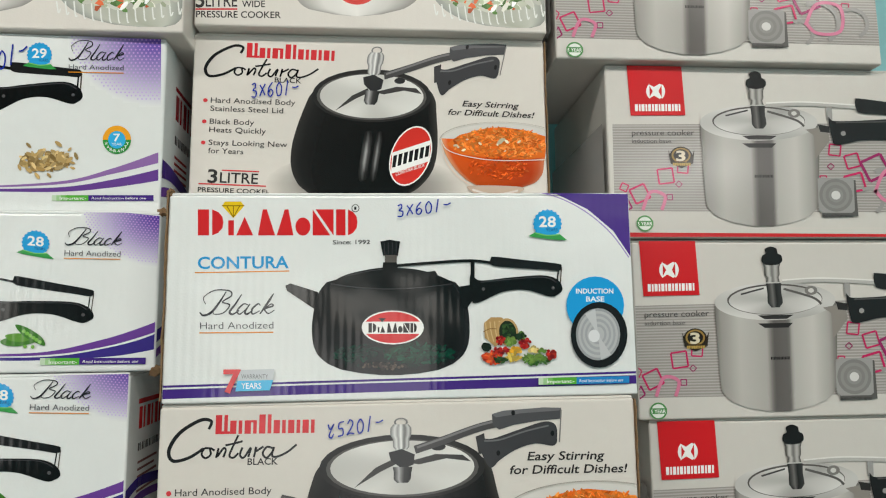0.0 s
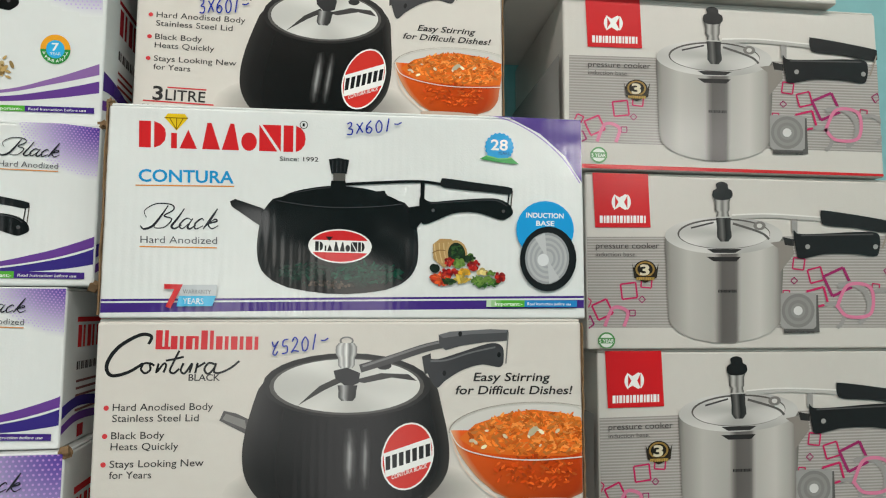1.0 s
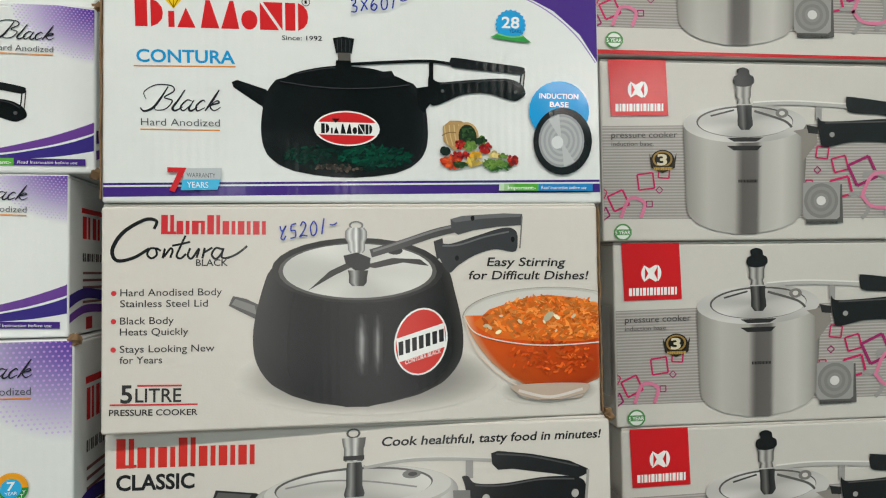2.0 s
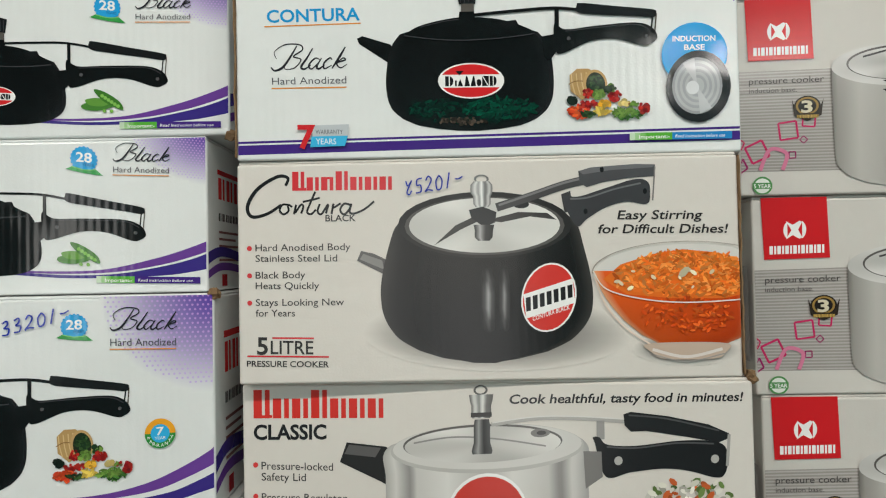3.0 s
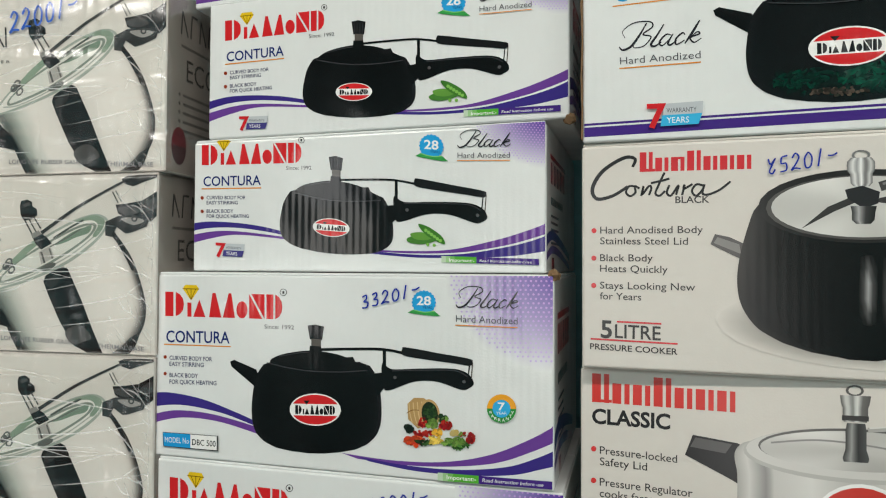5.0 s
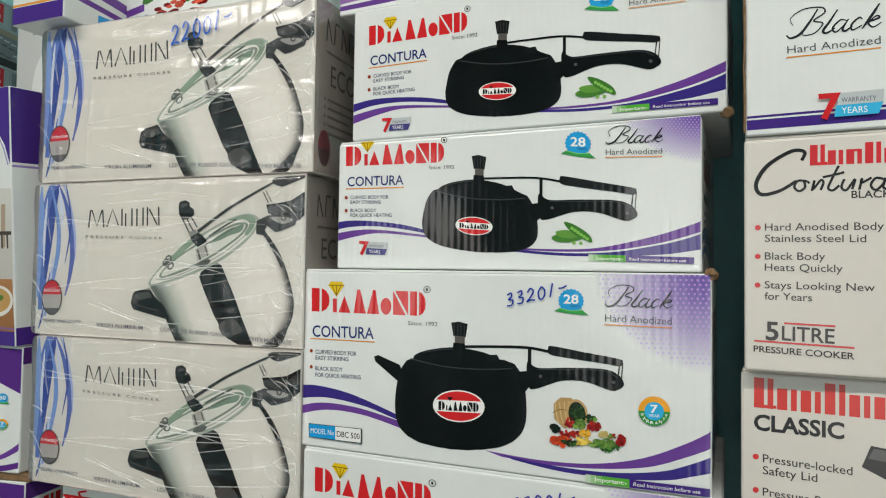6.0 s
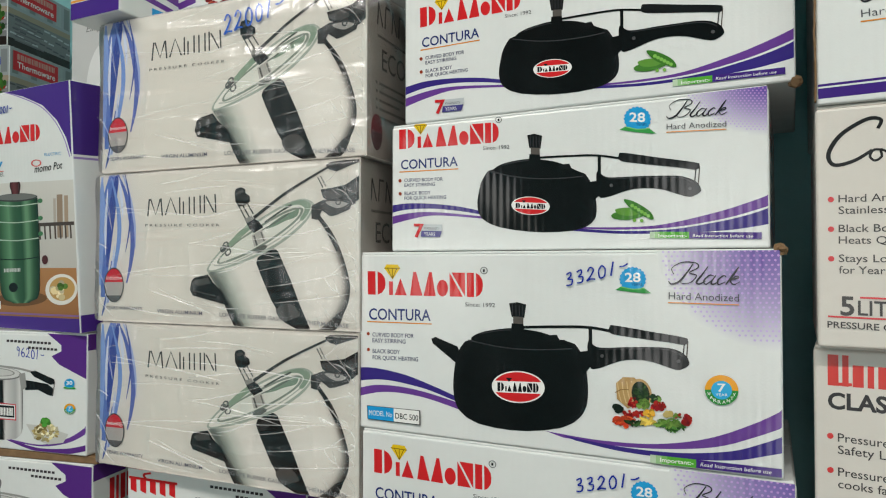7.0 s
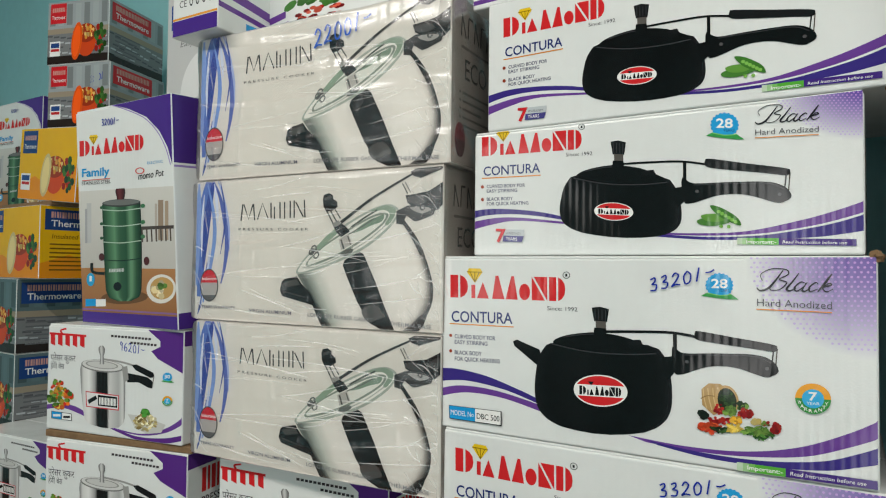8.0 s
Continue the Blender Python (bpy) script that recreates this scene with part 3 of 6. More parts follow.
def vegetables(sheet, x, y, w, h, seed):
    """A tipped basket with vegetables spilling out; x, y at the top left."""
    p = sheet.piece("food_picture", "printed picture of a basket of mixed vegetables")
    def at(u, v):
        return x + w * u, y + h * v
    p.poly([at(0.03, 0.12), at(0.12, 0.0), at(0.26, 0.0), at(0.36, 0.1), at(0.3, 0.5), at(0.18, 0.6), at(0.04, 0.42)], (176, 142, 92))
    for k in range(5):
        u = 0.05 + k * 0.06
        p.stroke([at(u, 0.1 - 0.01 * k), at(u + 0.015, 0.3), at(u + 0.05, 0.5)], w * 0.014, (206, 178, 126))
    p.stroke([at(0.02, 0.3), at(0.1, 0.24), at(0.2, 0.24)], w * 0.012, (130, 98, 58))
    p.oval(*at(0.34, 0.3), w * 0.145, h * 0.28, (186, 152, 100), turn=-8)
    p.oval(*at(0.345, 0.31), w * 0.115, h * 0.24, (34, 44, 28), turn=-8)
    p.sub("vegetable_heap", "stuff")
    green, red, lime = [(40, 66, 34), (30, 50, 30), (52, 82, 40)], [(156, 28, 26), (128, 20, 26), (178, 44, 34)], [(112, 146, 66), (92, 128, 54)]
    big, small = w * 0.036, w * 0.02
    for n, u, v, ru, rv, size, colours, long in ((26, 0.35, 0.27, 0.08, 0.14, small, green, 1.2), (5, 0.52, 0.40, 0.06, 0.06, big, green + lime, 1), (10, 0.25, 0.48, 0.06, 0.1, small, red, 1),
                                                 (14, 0.38, 0.50, 0.07, 0.09, small, lime, 1.5), (8, 0.57, 0.53, 0.08, 0.1, big * 0.8, red, 1.2), (3, 0.06, 0.6, 0.03, 0.04, big * 1.3, [(26, 36, 28)], 1.2),
                                                 (26, 0.72, 0.88, 0.17, 0.09, small * 0.7, [(58, 104, 40), (76, 124, 52), (40, 78, 34)], 3.2), (14, 0.68, 0.84, 0.16, 0.08, small * 0.7, lime, 3.0),
                                                 (9, 0.26, 0.69, 0.13, 0.06, big * 0.75, red, 1.1), (8, 0.45, 0.67, 0.07, 0.06, big * 0.75, [(206, 150, 40), (220, 170, 60)], 1.1),
                                                 (18, 0.13, 0.84, 0.13, 0.1, small * 1.1, [(196, 62, 32), (172, 40, 28), (208, 84, 40)], 1.7), (6, 0.26, 0.86, 0.1, 0.05, small, green, 2.2),
                                                 (5, 0.42, 0.83, 0.09, 0.04, small, [(214, 186, 84), (200, 168, 70)], 3.4), (4, 0.69, 0.68, 0.05, 0.05, big, [(210, 190, 120), (196, 172, 100)], 1),
                                                 (4, 0.8, 0.7, 0.05, 0.05, small, lime + red, 1.3), (7, 0.92, 0.76, 0.05, 0.1, big * 0.8, red, 1)):
        p.heap(n * 3, *at(u, v), w * ru, h * rv, size * 0.95, colours, seed + n, long)
    p.done()


def peas(sheet, x, y, w, h):
    p = sheet.piece("food_picture", "printed picture of green pea pods")
    for pts, c in (([(0, 0.75), (0.2, 0.6), (0.6, 0.62), (0.75, 0.75), (0.4, 0.95), (0.08, 0.92)], (70, 124, 50)),
                   ([(0.1, 0.5), (0.4, 0.4), (0.7, 0.55), (0.5, 0.75), (0.2, 0.72)], (96, 148, 60)),
                   ([(0.3, 0.05), (0.55, 0.12), (0.9, 0.5), (1.0, 0.85), (0.85, 0.82), (0.5, 0.5)], (62, 118, 44))):
        p.poly([(x + u * w, y + v * h) for u, v in pts], c, True)
    for k in range(6):
        p.oval(x + w * (0.5 + 0.075 * k), y + h * (0.3 + 0.085 * k), w * 0.045, h * 0.08, (128, 184, 84), n=10)
    for u in (0.55, 0.72):
        p.oval(x + u * w, y + h * 0.95, w * 0.045, h * 0.08, (120, 174, 78), n=10)
    p.done()


def ribbon(p, upper, lower, colour):
    """A band that sweeps between two smooth edges."""
    p.sub("ribbon")
    a, b = spline(upper), spline(lower)
    n = min(len(a), len(b))
    a, b = a[:n - 1] + [a[-1]], b[:n - 1] + [b[-1]]
    p.add([q for pair in zip(a, b) for q in pair], [(2 * i, 2 * i + 2, 2 * i + 3, 2 * i + 1) for i in range(n - 1)], colour)


def corner_screen(sheet, x0, y0, x1, y1, dots, colour=(78, 50, 150), seed=0):
    """The printed corner: a purple tint that breaks up into dots away from the corner x1, y0."""
    p = sheet.piece("corner_tint", "purple halftone corner")
    n = dots
    white = (222, 225, 224)
    pts, cols = [], []
    for j in range(n + 1):
        for i in range(n + 1):
            u, v = i / n, j / n
            k = max(0.0, 1.0 - math.hypot(1 - u, v))
            pts.append((x0 + (x1 - x0) * u, y0 + (y1 - y0) * v))
            cols.append([w + (c - w) * k for w, c in zip(white, colour)])
    p.add(pts, [(j * (n + 1) + i, j * (n + 1) + i + 1, (j + 1) * (n + 1) + i + 1, (j + 1) * (n + 1) + i) for j in range(n) for i in range(n)
                if math.hypot(1 - (i + .5) / n, (j + .5) / n) < 1.0], cols)
    step = 22
    p.sub("halftone", "stuff")
    for j in range(step):
        for i in range(step):
            u, v = (i + 0.5 * (j % 2)) / step, (j + 0.5) / step
            d = math.hypot((1 - u) * 0.95, v)
            if d < 0.92:
                r = (x1 - x0) / step * 0.25
                k = max(0.0, 1 - d)
                p.oval(x0 + (x1 - x0) * u, y0 + (y1 - y0) * v, r, r, (196 - 20 * k, 184 - 60 * k, 222 - 20 * k), n=5, step=0.0)
        p.s.level += 0.02
    p.done()


def gem_box(name, label, w, h, deep, big, corners):
    """A black-cooker carton with purple sweeps; big: the taller kind with helper handle and basket of vegetables."""
    box = carton(name, w, h, deep, label, "box", group="stacked black cooker boxes")
    s = Sheet(box, corners, w, h)
    # the taller kind is drawn in its own units; the flat kind follows by a scale
    if big:
        corner_screen(s, 655, 498, 849, 668, 17)
    else:
        corner_screen(s, 735, -44, 864, 48, 17)

    p = s.piece("sweep", "purple printed sweeps")
    deep_blue = (58, 44, 126)
    if big:
        bands = (([(120, 716), (160, 714), (220, 725), (280, 747), (322, 765)], [(120, 741), (180, 736), (250, 748), (300, 765), (324, 775)], deep_blue),
                 ([(120, 757), (170, 746), (240, 752), (326, 775)], [(120, 772), (180, 759), (250, 765), (328, 788)], VIOLET),
                 ([(470, 816), (560, 827), (650, 828), (730, 814), (800, 785), (850, 756)], [(500, 826), (580, 835), (660, 836), (740, 828), (800, 808), (850, 786)], VIOLET),
                 ([(500, 822), (590, 836), (680, 841), (760, 834), (810, 818), (850, 800)], [(520, 830), (600, 845), (690, 851), (770, 848), (815, 838), (850, 829)], deep_blue))
    else:
        bands = (([(226, 192), (270, 182), (320, 180), (370, 183), (412, 190)], [(226, 207), (270, 194), (320, 189), (370, 191), (412, 196)], deep_blue),
                 ([(226, 213), (280, 199), (330, 195), (415, 199)], [(226, 229), (280, 211), (330, 201), (417, 203)], VIOLET),
                 ([(540, 210), (620, 208), (700, 200), (780, 177), (830, 158), (872, 139)], [(560, 213), (640, 211), (720, 203), (790, 187), (835, 172), (872, 157)], VIOLET),
                 ([(550, 212), (640, 213), (720, 206), (790, 190), (835, 176), (872, 160)], [(560, 217), (640, 218), (730, 212), (800, 204), (840, 196), (872, 188)], deep_blue))
    for up, lo, c in bands:
        ribbon(p, up, lo, c)
    p.done()
    p = s.piece("brand_mark", "red wordmark with a yellow gem")
    if big:
        gem_mark(p, 152, 366, 532, 576, RED, 0.02)
        ring_mark(p, 367, 532, 6.5)
    else:
        gem_mark(p, 263, 442, 46, 82, RED, -0.09)
        ring_mark(p, 441, 26, 5.5)
    p.done()
    p = s.piece("lettering", "dark blue model name and small print")
    if big:
        p.text("Since: 1992", 333, 597, 386, 8, (60, 60, 66), 0.0, 0.02)
        p.text("CONTURA", 154, 623, 270, 22, (34, 50, 110), 0.012, 0.01)
        p.stroke([(150, 627), (272, 630)], 2, ORANGE, smooth=False)
        lines = (("CURVED BODY FOR", 160, 655, 238), ("EASY STIRRING", 160, 666, 223), ("BLACK BODY", 160, 686, 212), ("FOR QUICK HEATING", 160, 698, 246))
        dots, cap, sl = ((152, 650), (152, 680)), 8, 0.02
    else:
        p.text("Since: 1992", 414, 80, 459, 7, (60, 60, 66), 0.0, -0.07)
        p.text("CONTURA", 266, 119, 369, 18, (34, 50, 110), 0.012, -0.09)
        p.stroke([(263, 124), (370, 115)], 2, ORANGE, smooth=False)
        lines = (("CURVED BODY FOR", 272, 142, 342), ("EASY STIRRING", 272, 151, 328), ("BLACK BODY", 272, 166, 320), ("FOR QUICK HEATING", 272, 175, 348))
        dots, cap, sl = ((264, 140), (264, 164)), 6.5, -0.07
    for string, x0, y0, x1 in lines:
        p.text(string, x0, y0, x1, cap, (54, 58, 96), 0.01, sl)
    for x, y in dots:
        p.sub("bullet").oval(x, y, 3, 3.4, (150, 60, 40), n=10)
    p.done()
    if big:
        dark_cooker(s, 310, 0.8315, 818, 0.958, 0.98, True, 0.062, False, (424.5, 740))
        years_badge(s, 616, 548, 20, "28")
        finish(s, 672, 555, 778, 582, 34, 0.03, 13)
        vegetables(s, 584, 716, 124, 90, 11)
        seven_badge(s, 751, 732, 25)
        notice(s, 641, 846, 838, 14, 0.055)
        p = s.piece("model_plate", "blue and white printed model plate")
        p.poly([(149, 785), (250, 790), (250, 818), (150, 811)], (40, 40, 44))
        p.poly([(150, 786), (200, 788.5), (200, 813), (151, 810)], SKY)
        p.poly([(200, 788.5), (248, 791), (248, 816), (200, 813)], WHITE)
        p.text("MODEL No", 153, 803, 197, 10, WHITE, 0.0, 0.05)
        p.text("DBC 500", 203, 807, 246, 11, BLACK, 0.01, 0.06)
        p.done()
    else:
        dark_cooker(s, 403, 0.715, 222, 0.717, 0.985, False, 0.022, False, (494, 176.5))
        years_badge(s, 668, 23, 20, "28")
        finish(s, 713, 20, 802, 40, 28, -0.07, 10)
        peas(s, 626, 158, 66, 38)
        flag(s, 289, 242, 51, 25, (70, 66, 130))
        notice(s, 686, 212, 852, 11, -0.045)
    # right end: brand word, small print, the sweeps run on
    e = Sheet(box, ((0, 0), (200, 0), (0, 150), (200, 150)), deep, h, side=True, depth=w / 2)
    p = e.piece("end_print", "printed end panel with red brand word and sweeps")
    p.rect(22, 28, 120, 33, RED)
    p.blocks(24, 118, 36, 58, 5, RED, gap=0.3)
    p.blocks(24, 100, 72, 80, 9, (70, 66, 66), gap=0.35)
    for k in range(5):
        p.rect(24, 90 + 7 * k, 70 - 6 * (k % 2), 92.5 + 7 * k, (130, 90, 90))
    ribbon(p, [(0, 112), (30, 106), (80, 112), (150, 128)], [(0, 124), (30, 116), (80, 122), (150, 136)], (58, 44, 126))
    ribbon(p, [(0, 130), (30, 122), (80, 126), (150, 142)], [(0, 138), (30, 130), (80, 134), (150, 148)], VIOLET)
    p.rect(30, 134, 42, 146, (170, 40, 50))
    p.done()
    return box, s


def worn_corner(box, w, h, right=True, top=True, size=0.006, seed=1):
    """Scuffed brown board showing at a corner of a carton."""
    rng = random.Random(seed)
    bm = bmesh.new()
    x, z = (w / 2 if right else -w / 2), (h if top else 0)
    bmesh.ops.create_icosphere(bm, subdivisions=2, radius=size, matrix=pose(x, 0.004, z))
    for v in bm.verts:
        v.co += Vector((rng.uniform(-1, 1), rng.uniform(-1, 1), rng.uniform(-1, 1))) * size * 0.35
    part("torn_corner", bm, BROWN, box, "crushed brown corner of the board")


def worn_edge(box, w, h, right, seed=1):
    """A raw brown strip of board along an upright edge, uneven and curled."""
    rng = random.Random(seed)
    bm = bmesh.new()
    x = (w / 2 + 0.0006) if right else (-w / 2 - 0.0006)
    rows = []
    for i in range(25):
        z = 0.003 + (h - 0.006) * i / 24
        a, b = 0.0010 + rng.random() * 0.0012, 0.004 + rng.random() * 0.003
        rows.append([bm.verts.new((x + rng.uniform(-0.0006, 0.0006), y, z)) for y in (-a, 0.001, b)])
    for r, q in zip(rows, rows[1:]):
        for k in range(2):
            bm.faces.new((r[k], r[k + 1], q[k + 1], q[k]))
    ob = part("worn_edge", bm, BROWN, box, "raw brown board along the worn edge")
    solid = ob.modifiers.new("thickness", "SOLIDIFY")
    solid.thickness, solid.offset = 0.0012, 0


# ---- the flat white kind with the blue induction disc ----
def disc_box(w, h, deep):
    box = carton("cooker_box", w, h, deep, "white black-cooker box with purple corner and blue induction disc", "box")
    s = Sheet(box, ((299.8, 331.2), (1112.8, 341.6), (283.9, 717.0), (1129.5, 698.3)), w, h)
    p = s.piece("corner_tint", "solid purple printed corner")
    p.poly([(938, 330), (985, 344), (1040, 371), (1085, 409), (1116, 455), (1120, 330)], (74, 46, 132))
    p.stroke([(930, 336), (985, 349), (1036, 375), (1080, 412), (1113, 456)], 2, (150, 130, 190))
    p.done()
    p = s.piece("stripe", "purple double stripe along the foot")
    p.poly([(280, 683), (1135, 657), (1135, 661), (280, 687)], PURPLE)
    p.poly([(280, 690), (1135, 664), (1135, 679), (280, 707)], PURPLE)
    p.done()
    p = s.piece("brand_mark", "red wordmark with a yellow gem")
    gem_mark(p, 350, 634, 371, 417)
    ring_mark(p, 629, 369, 7)
    p.done()
    p = s.piece("lettering", "blue model name over an orange rule")
    p.text("Since: 1992", 589, 433, 655, 8, (46, 46, 50), 0.01, -0.01)
    p.text("CONTURA", 350, 476, 511, 22, (34, 146, 206), 0.02, -0.008)
    p.stroke([(345, 483), (512, 480)], 2, ORANGE, smooth=False)
    p.done()
    finish(s, 354, 557, 484, 583, 41, -0.01, 13)
    dark_cooker(s, 552, 1.0, 664, 1.0, 1.0, green=True)
    years_badge(s, 968, 397, 24, "28")
    vegetables(s, 852, 562, 133, 86, 5)
    p = s.piece("induction_disc", "blue disc with a picture of the ribbed steel base")
    p.oval(1052, 541, 51, 51, (30, 152, 216))
    p.text("INDUCTION", 1018, 520, 1084, 9, WHITE, 0.02)
    p.text("BASE", 1036, 534, 1068, 9, WHITE, 0.02)
    p.oval(1059, 593, 50, 58, (26, 26, 28))
    p.oval(1057, 592, 39, 46, (150, 152, 154))
    for k in range(1, 8):
        p.oval(1057, 592, 39 - 4 * k, 46 - 4.7 * k, (176, 178, 180) if k % 2 else (158, 160, 163), n=32)
    p.poly([(1057, 592), (1034, 556), (1052, 547)], (190, 192, 194))
    p.poly([(1057, 592), (1080, 628), (1062, 637)], (186, 188, 190))
    p.oval(1050, 595, 10, 11, (214, 216, 218))
    p.done()
    flag(s, 396, 694, 88, 41)
    notice(s, 952, 669, 1112, 12, -0.02, 0.42, (40, 130, 196))
    price(s, "3x60/-", 702, 386, 800, 22, -0.13, 3.2)
    worn_edge(box, w, h, False, 3)
    worn_corner(box, w, h, False, True, 0.004, 4)
    return box


# ---- the white kind with the bowl of carrots ----
def bowl_box(w, h, deep, litres, helper, mark):
    box = carton("cooker_box", w, h, deep, "white box with black %s litre cooker and grated carrot bowl" % litres, "box", SMOOTH)
    s = Sheet(box, ((296.2, 308.2), (1171.9, 301.4), (298.7, 709.7), (1180.9, 686.2)), w, h, SMOOTH_INK)
    # the smaller kind is laid out a little differently
    if not helper:
        s.shift(((288.7, 306.6), (1004.8, 291.8), (294.0, 699.4), (1034.1, 670.5)))
    p = s.piece("brand_mark", "red wordmark of plain blocks")
    p.blocks(398, 582, 327, 361, 7, (204, 44, 52), tall=1, gap=0.2)
    p.rect(398, 356, 424, 361, (204, 44, 52))
    p.rect(452, 337, 470, 341, (204, 44, 52))
    p.done()
    p = s.piece("lettering", "black flowing word and dark bullet lines")
    p.stroke([(386, 352), (390, 338), (370, 336), (334, 358), (316, 388), (324, 407), (352, 402), (378, 386)], lambda u: 7 - 4 * abs(u - 0.5), BLACK)
    for word in ([(390, 386), (380, 386), (375, 396), (382, 403), (391, 397), (390, 386), (398, 390)], [(401, 403), (405, 386), (403, 400), (414, 386), (418, 390), (414, 402)], [(440, 363), (430, 385), (425, 399), (432, 403), (441, 395)],
                 [(417, 381), (432, 378), (448, 374)], [(448, 385), (444, 398), (451, 403), (463, 386), (459, 402)], [(469, 403), (473, 385), (472, 392), (486, 384)],
                 [(503, 387), (492, 385), (485, 396), (492, 404), (502, 394), (505, 385), (502, 400), (512, 402), (530, 394), (546, 381)]):
        p.sub("stroke")
        p.stroke(word, 3.8, BLACK)
    p.back()
    p.text("BLACK", 458, 416, 513, 12, (60, 58, 58), 0.015)
    for k, (a, xa, b, xb) in enumerate((("Hard Anodised Body", 503, "Stainless Steel Lid", 479), ("Black Body", 421, "Heats Quickly", 446), ("Stays Looking New", 491, "for Years", 402))):
        y = 469 + 49 * k
        p.text(a, 330, y, xa, 13, (66, 64, 64), 0.004, -0.01)
        p.text(b, 330, y + 19, xb, 13, (66, 64, 64), 0.004, -0.005)
        p.oval(319, y - 5, 4.6, 4.6, (206, 60, 66), n=14)
    p.text(litres, 332, 654, 352, 32, (56, 54, 54), 0.02)
    p.text("LITRE", 357, 653, 435, 25, (56, 54, 54), 0.01)
    p.rect(360, 623, 436, 626, (204, 60, 66))
    p.rect(314, 656, 463, 659, (204, 60, 66))
    p.text("PRESSURE COOKER", 313, 676, 463, 11, (52, 50, 50), 0.014)
    if not helper:
        s.shift(((266.6, 245.9), (1149.9, 227.4), (316.5, 701.8), (1227.8, 666.8)))
    p.text("Easy Stirring", 970, 416, 1112, 16, (50, 48, 48), 0.014, 0, 0.2)
    p.text("for Difficult Dishes!", 936, 440, 1154, 16, (50, 48, 48), 0.014, 0, 0.2)
    p.done()
    if not helper:
        s.shift(((307.7, 320.5), (1118.6, 309.0), (353.3, 657.5), (1190.0, 633.9)))
    # soft printed shade under the pictures
    p = s.piece("cooker_picture", "printed picture of a black cooker with a steel lid")
    board = (212, 207, 200)

    def shade(cx, cy, rx, ry, depth):
        ring, pts, cols = 24, [], []
        for j in range(7):
            for i in range(ring + 1):
                a = 2 * math.pi * i / ring
                pts.append((cx + rx * j / 6 * math.cos(a), cy + ry * j / 6 * math.sin(a)))
                k = depth * (1 - (j / 6) ** 2)
                cols.append([v * (1 - k) for v in board])
        p.add(pts, [(j * (ring + 1) + i, j * (ring + 1) + i + 1, (j + 1) * (ring + 1) + i + 1, (j + 1) * (ring + 1) + i) for j in range(6) for i in range(ring)], cols)
    shade(760, 615, 235, 66, 0.5)
    shade(1085, 640, 90, 28, 0.5)
    if helper:
        p.poly([(515, 486), (522, 469), (545, 474), (566, 484), (596, 500), (612, 516), (600, 528), (566, 512), (530, 494)], (84, 82, 82))
        p.poly([(520, 484), (526, 474), (560, 486), (563, 502)], (128, 126, 124))
    small = ((307.7, 320.5), (1118.6, 309.0), (353.3, 657.5), (1190.0, 633.9))
    if not helper:
        s.shift([(745 + (x - 745) / 0.912, 540 + (y - 540) / 0.912) for x, y in small])
    p.sub("vessel")
    rows = [(378, 690, 800), (392, 634, 852), (410, 600, 888), (430, 582, 904), (460, 572, 912), (500, 562, 922), (540, 557, 928), (575, 560, 926), (600, 570, 914), (625, 590, 890), (645, 625, 850), (658, 668, 800), (666, 720, 760)]
    p.body(rows, [(0, (50, 48, 47)), (0.07, (32, 31, 31)), (0.22, (20, 19, 19)), (0.75, (12, 12, 12)), (0.93, (16, 15, 15)), (1, (58, 56, 54))], lambda v: 1.0 if v < 0.45 else 1.0 - 0.35 * (v - 0.45), nx=40)
    for cx, wd, hi in ((748, 13, 150), (776, 10, 128)):
        glow, cols = [], []
        for y in (500, 522, 545, 570, 592, 612):
            for k in (-1, -0.45, 0, 0.45, 1):
                f = (1 - abs(k)) * math.sin(math.pi * (y - 494) / 124)
                glow.append((cx + wd * k - (y - 500) * 0.015, y))
                cols.append([15 + hi * max(f, 0) ** 1.5] * 3)
        p.add(glow, [(5 * j + i, 5 * j + i + 1, 5 * j + i + 6, 5 * j + i + 5) for j in range(5) for i in range(4)], cols)
    p.sub("lid")
    p.oval(740, 424, 152, 58, (40, 39, 39))
    p.oval(740, 426, 140, 51, (84, 82, 80))
    lid = [(190, 190, 186), (224, 223, 219), (206, 205, 201)]
    p.oval(740, 425, 132, 48, lambda x, y: tuple(lid[2][q] + 14 * math.sin((x - 640) / 26) - 0.10 * (y - 425) for q in range(3)), n=40)
    p.poly([(652, 460), (690, 425), (726, 408), (734, 416), (700, 432)], (58, 57, 56))
    p.poly([(745, 416), (800, 402), (850, 404), (866, 416), (820, 410), (770, 420)], (62, 60, 60))
    p.oval(805, 389, 14, 7, (40, 40, 42), n=14)
    if not helper:
        s.shift(small)
    p.sub("lever")
    p.stroke([(762, 394), (820, 376), (880, 356), (935, 344)], 15, (70, 69, 70))
    p.stroke([(766, 390), (820, 372), (880, 352), (930, 341)], 4, (120, 119, 120))
    p.poly([(874, 372), (890, 366), (894, 400), (880, 404)], (58, 57, 58))
    p.sub("upper_grip")
    p.poly([(904, 332), (925, 326), (1000, 321), (1034, 322), (1034, 342), (990, 345), (945, 352), (918, 360), (906, 352)], (74, 74, 77))
    p.poly([(904, 332), (925, 326), (1000, 321), (1034, 322), (1030, 327), (960, 331), (912, 338)], (104, 104, 107))
    p.sub("lower_grip")
    p.poly([(877, 376), (905, 376), (950, 362), (1000, 347), (1022, 352), (1026, 372), (1020, 390), (985, 386), (950, 396), (920, 414), (902, 428), (886, 404)], (60, 60, 63), True)
    p.stroke([(890, 380), (920, 378), (965, 364), (1010, 354)], 3, (104, 104, 106))
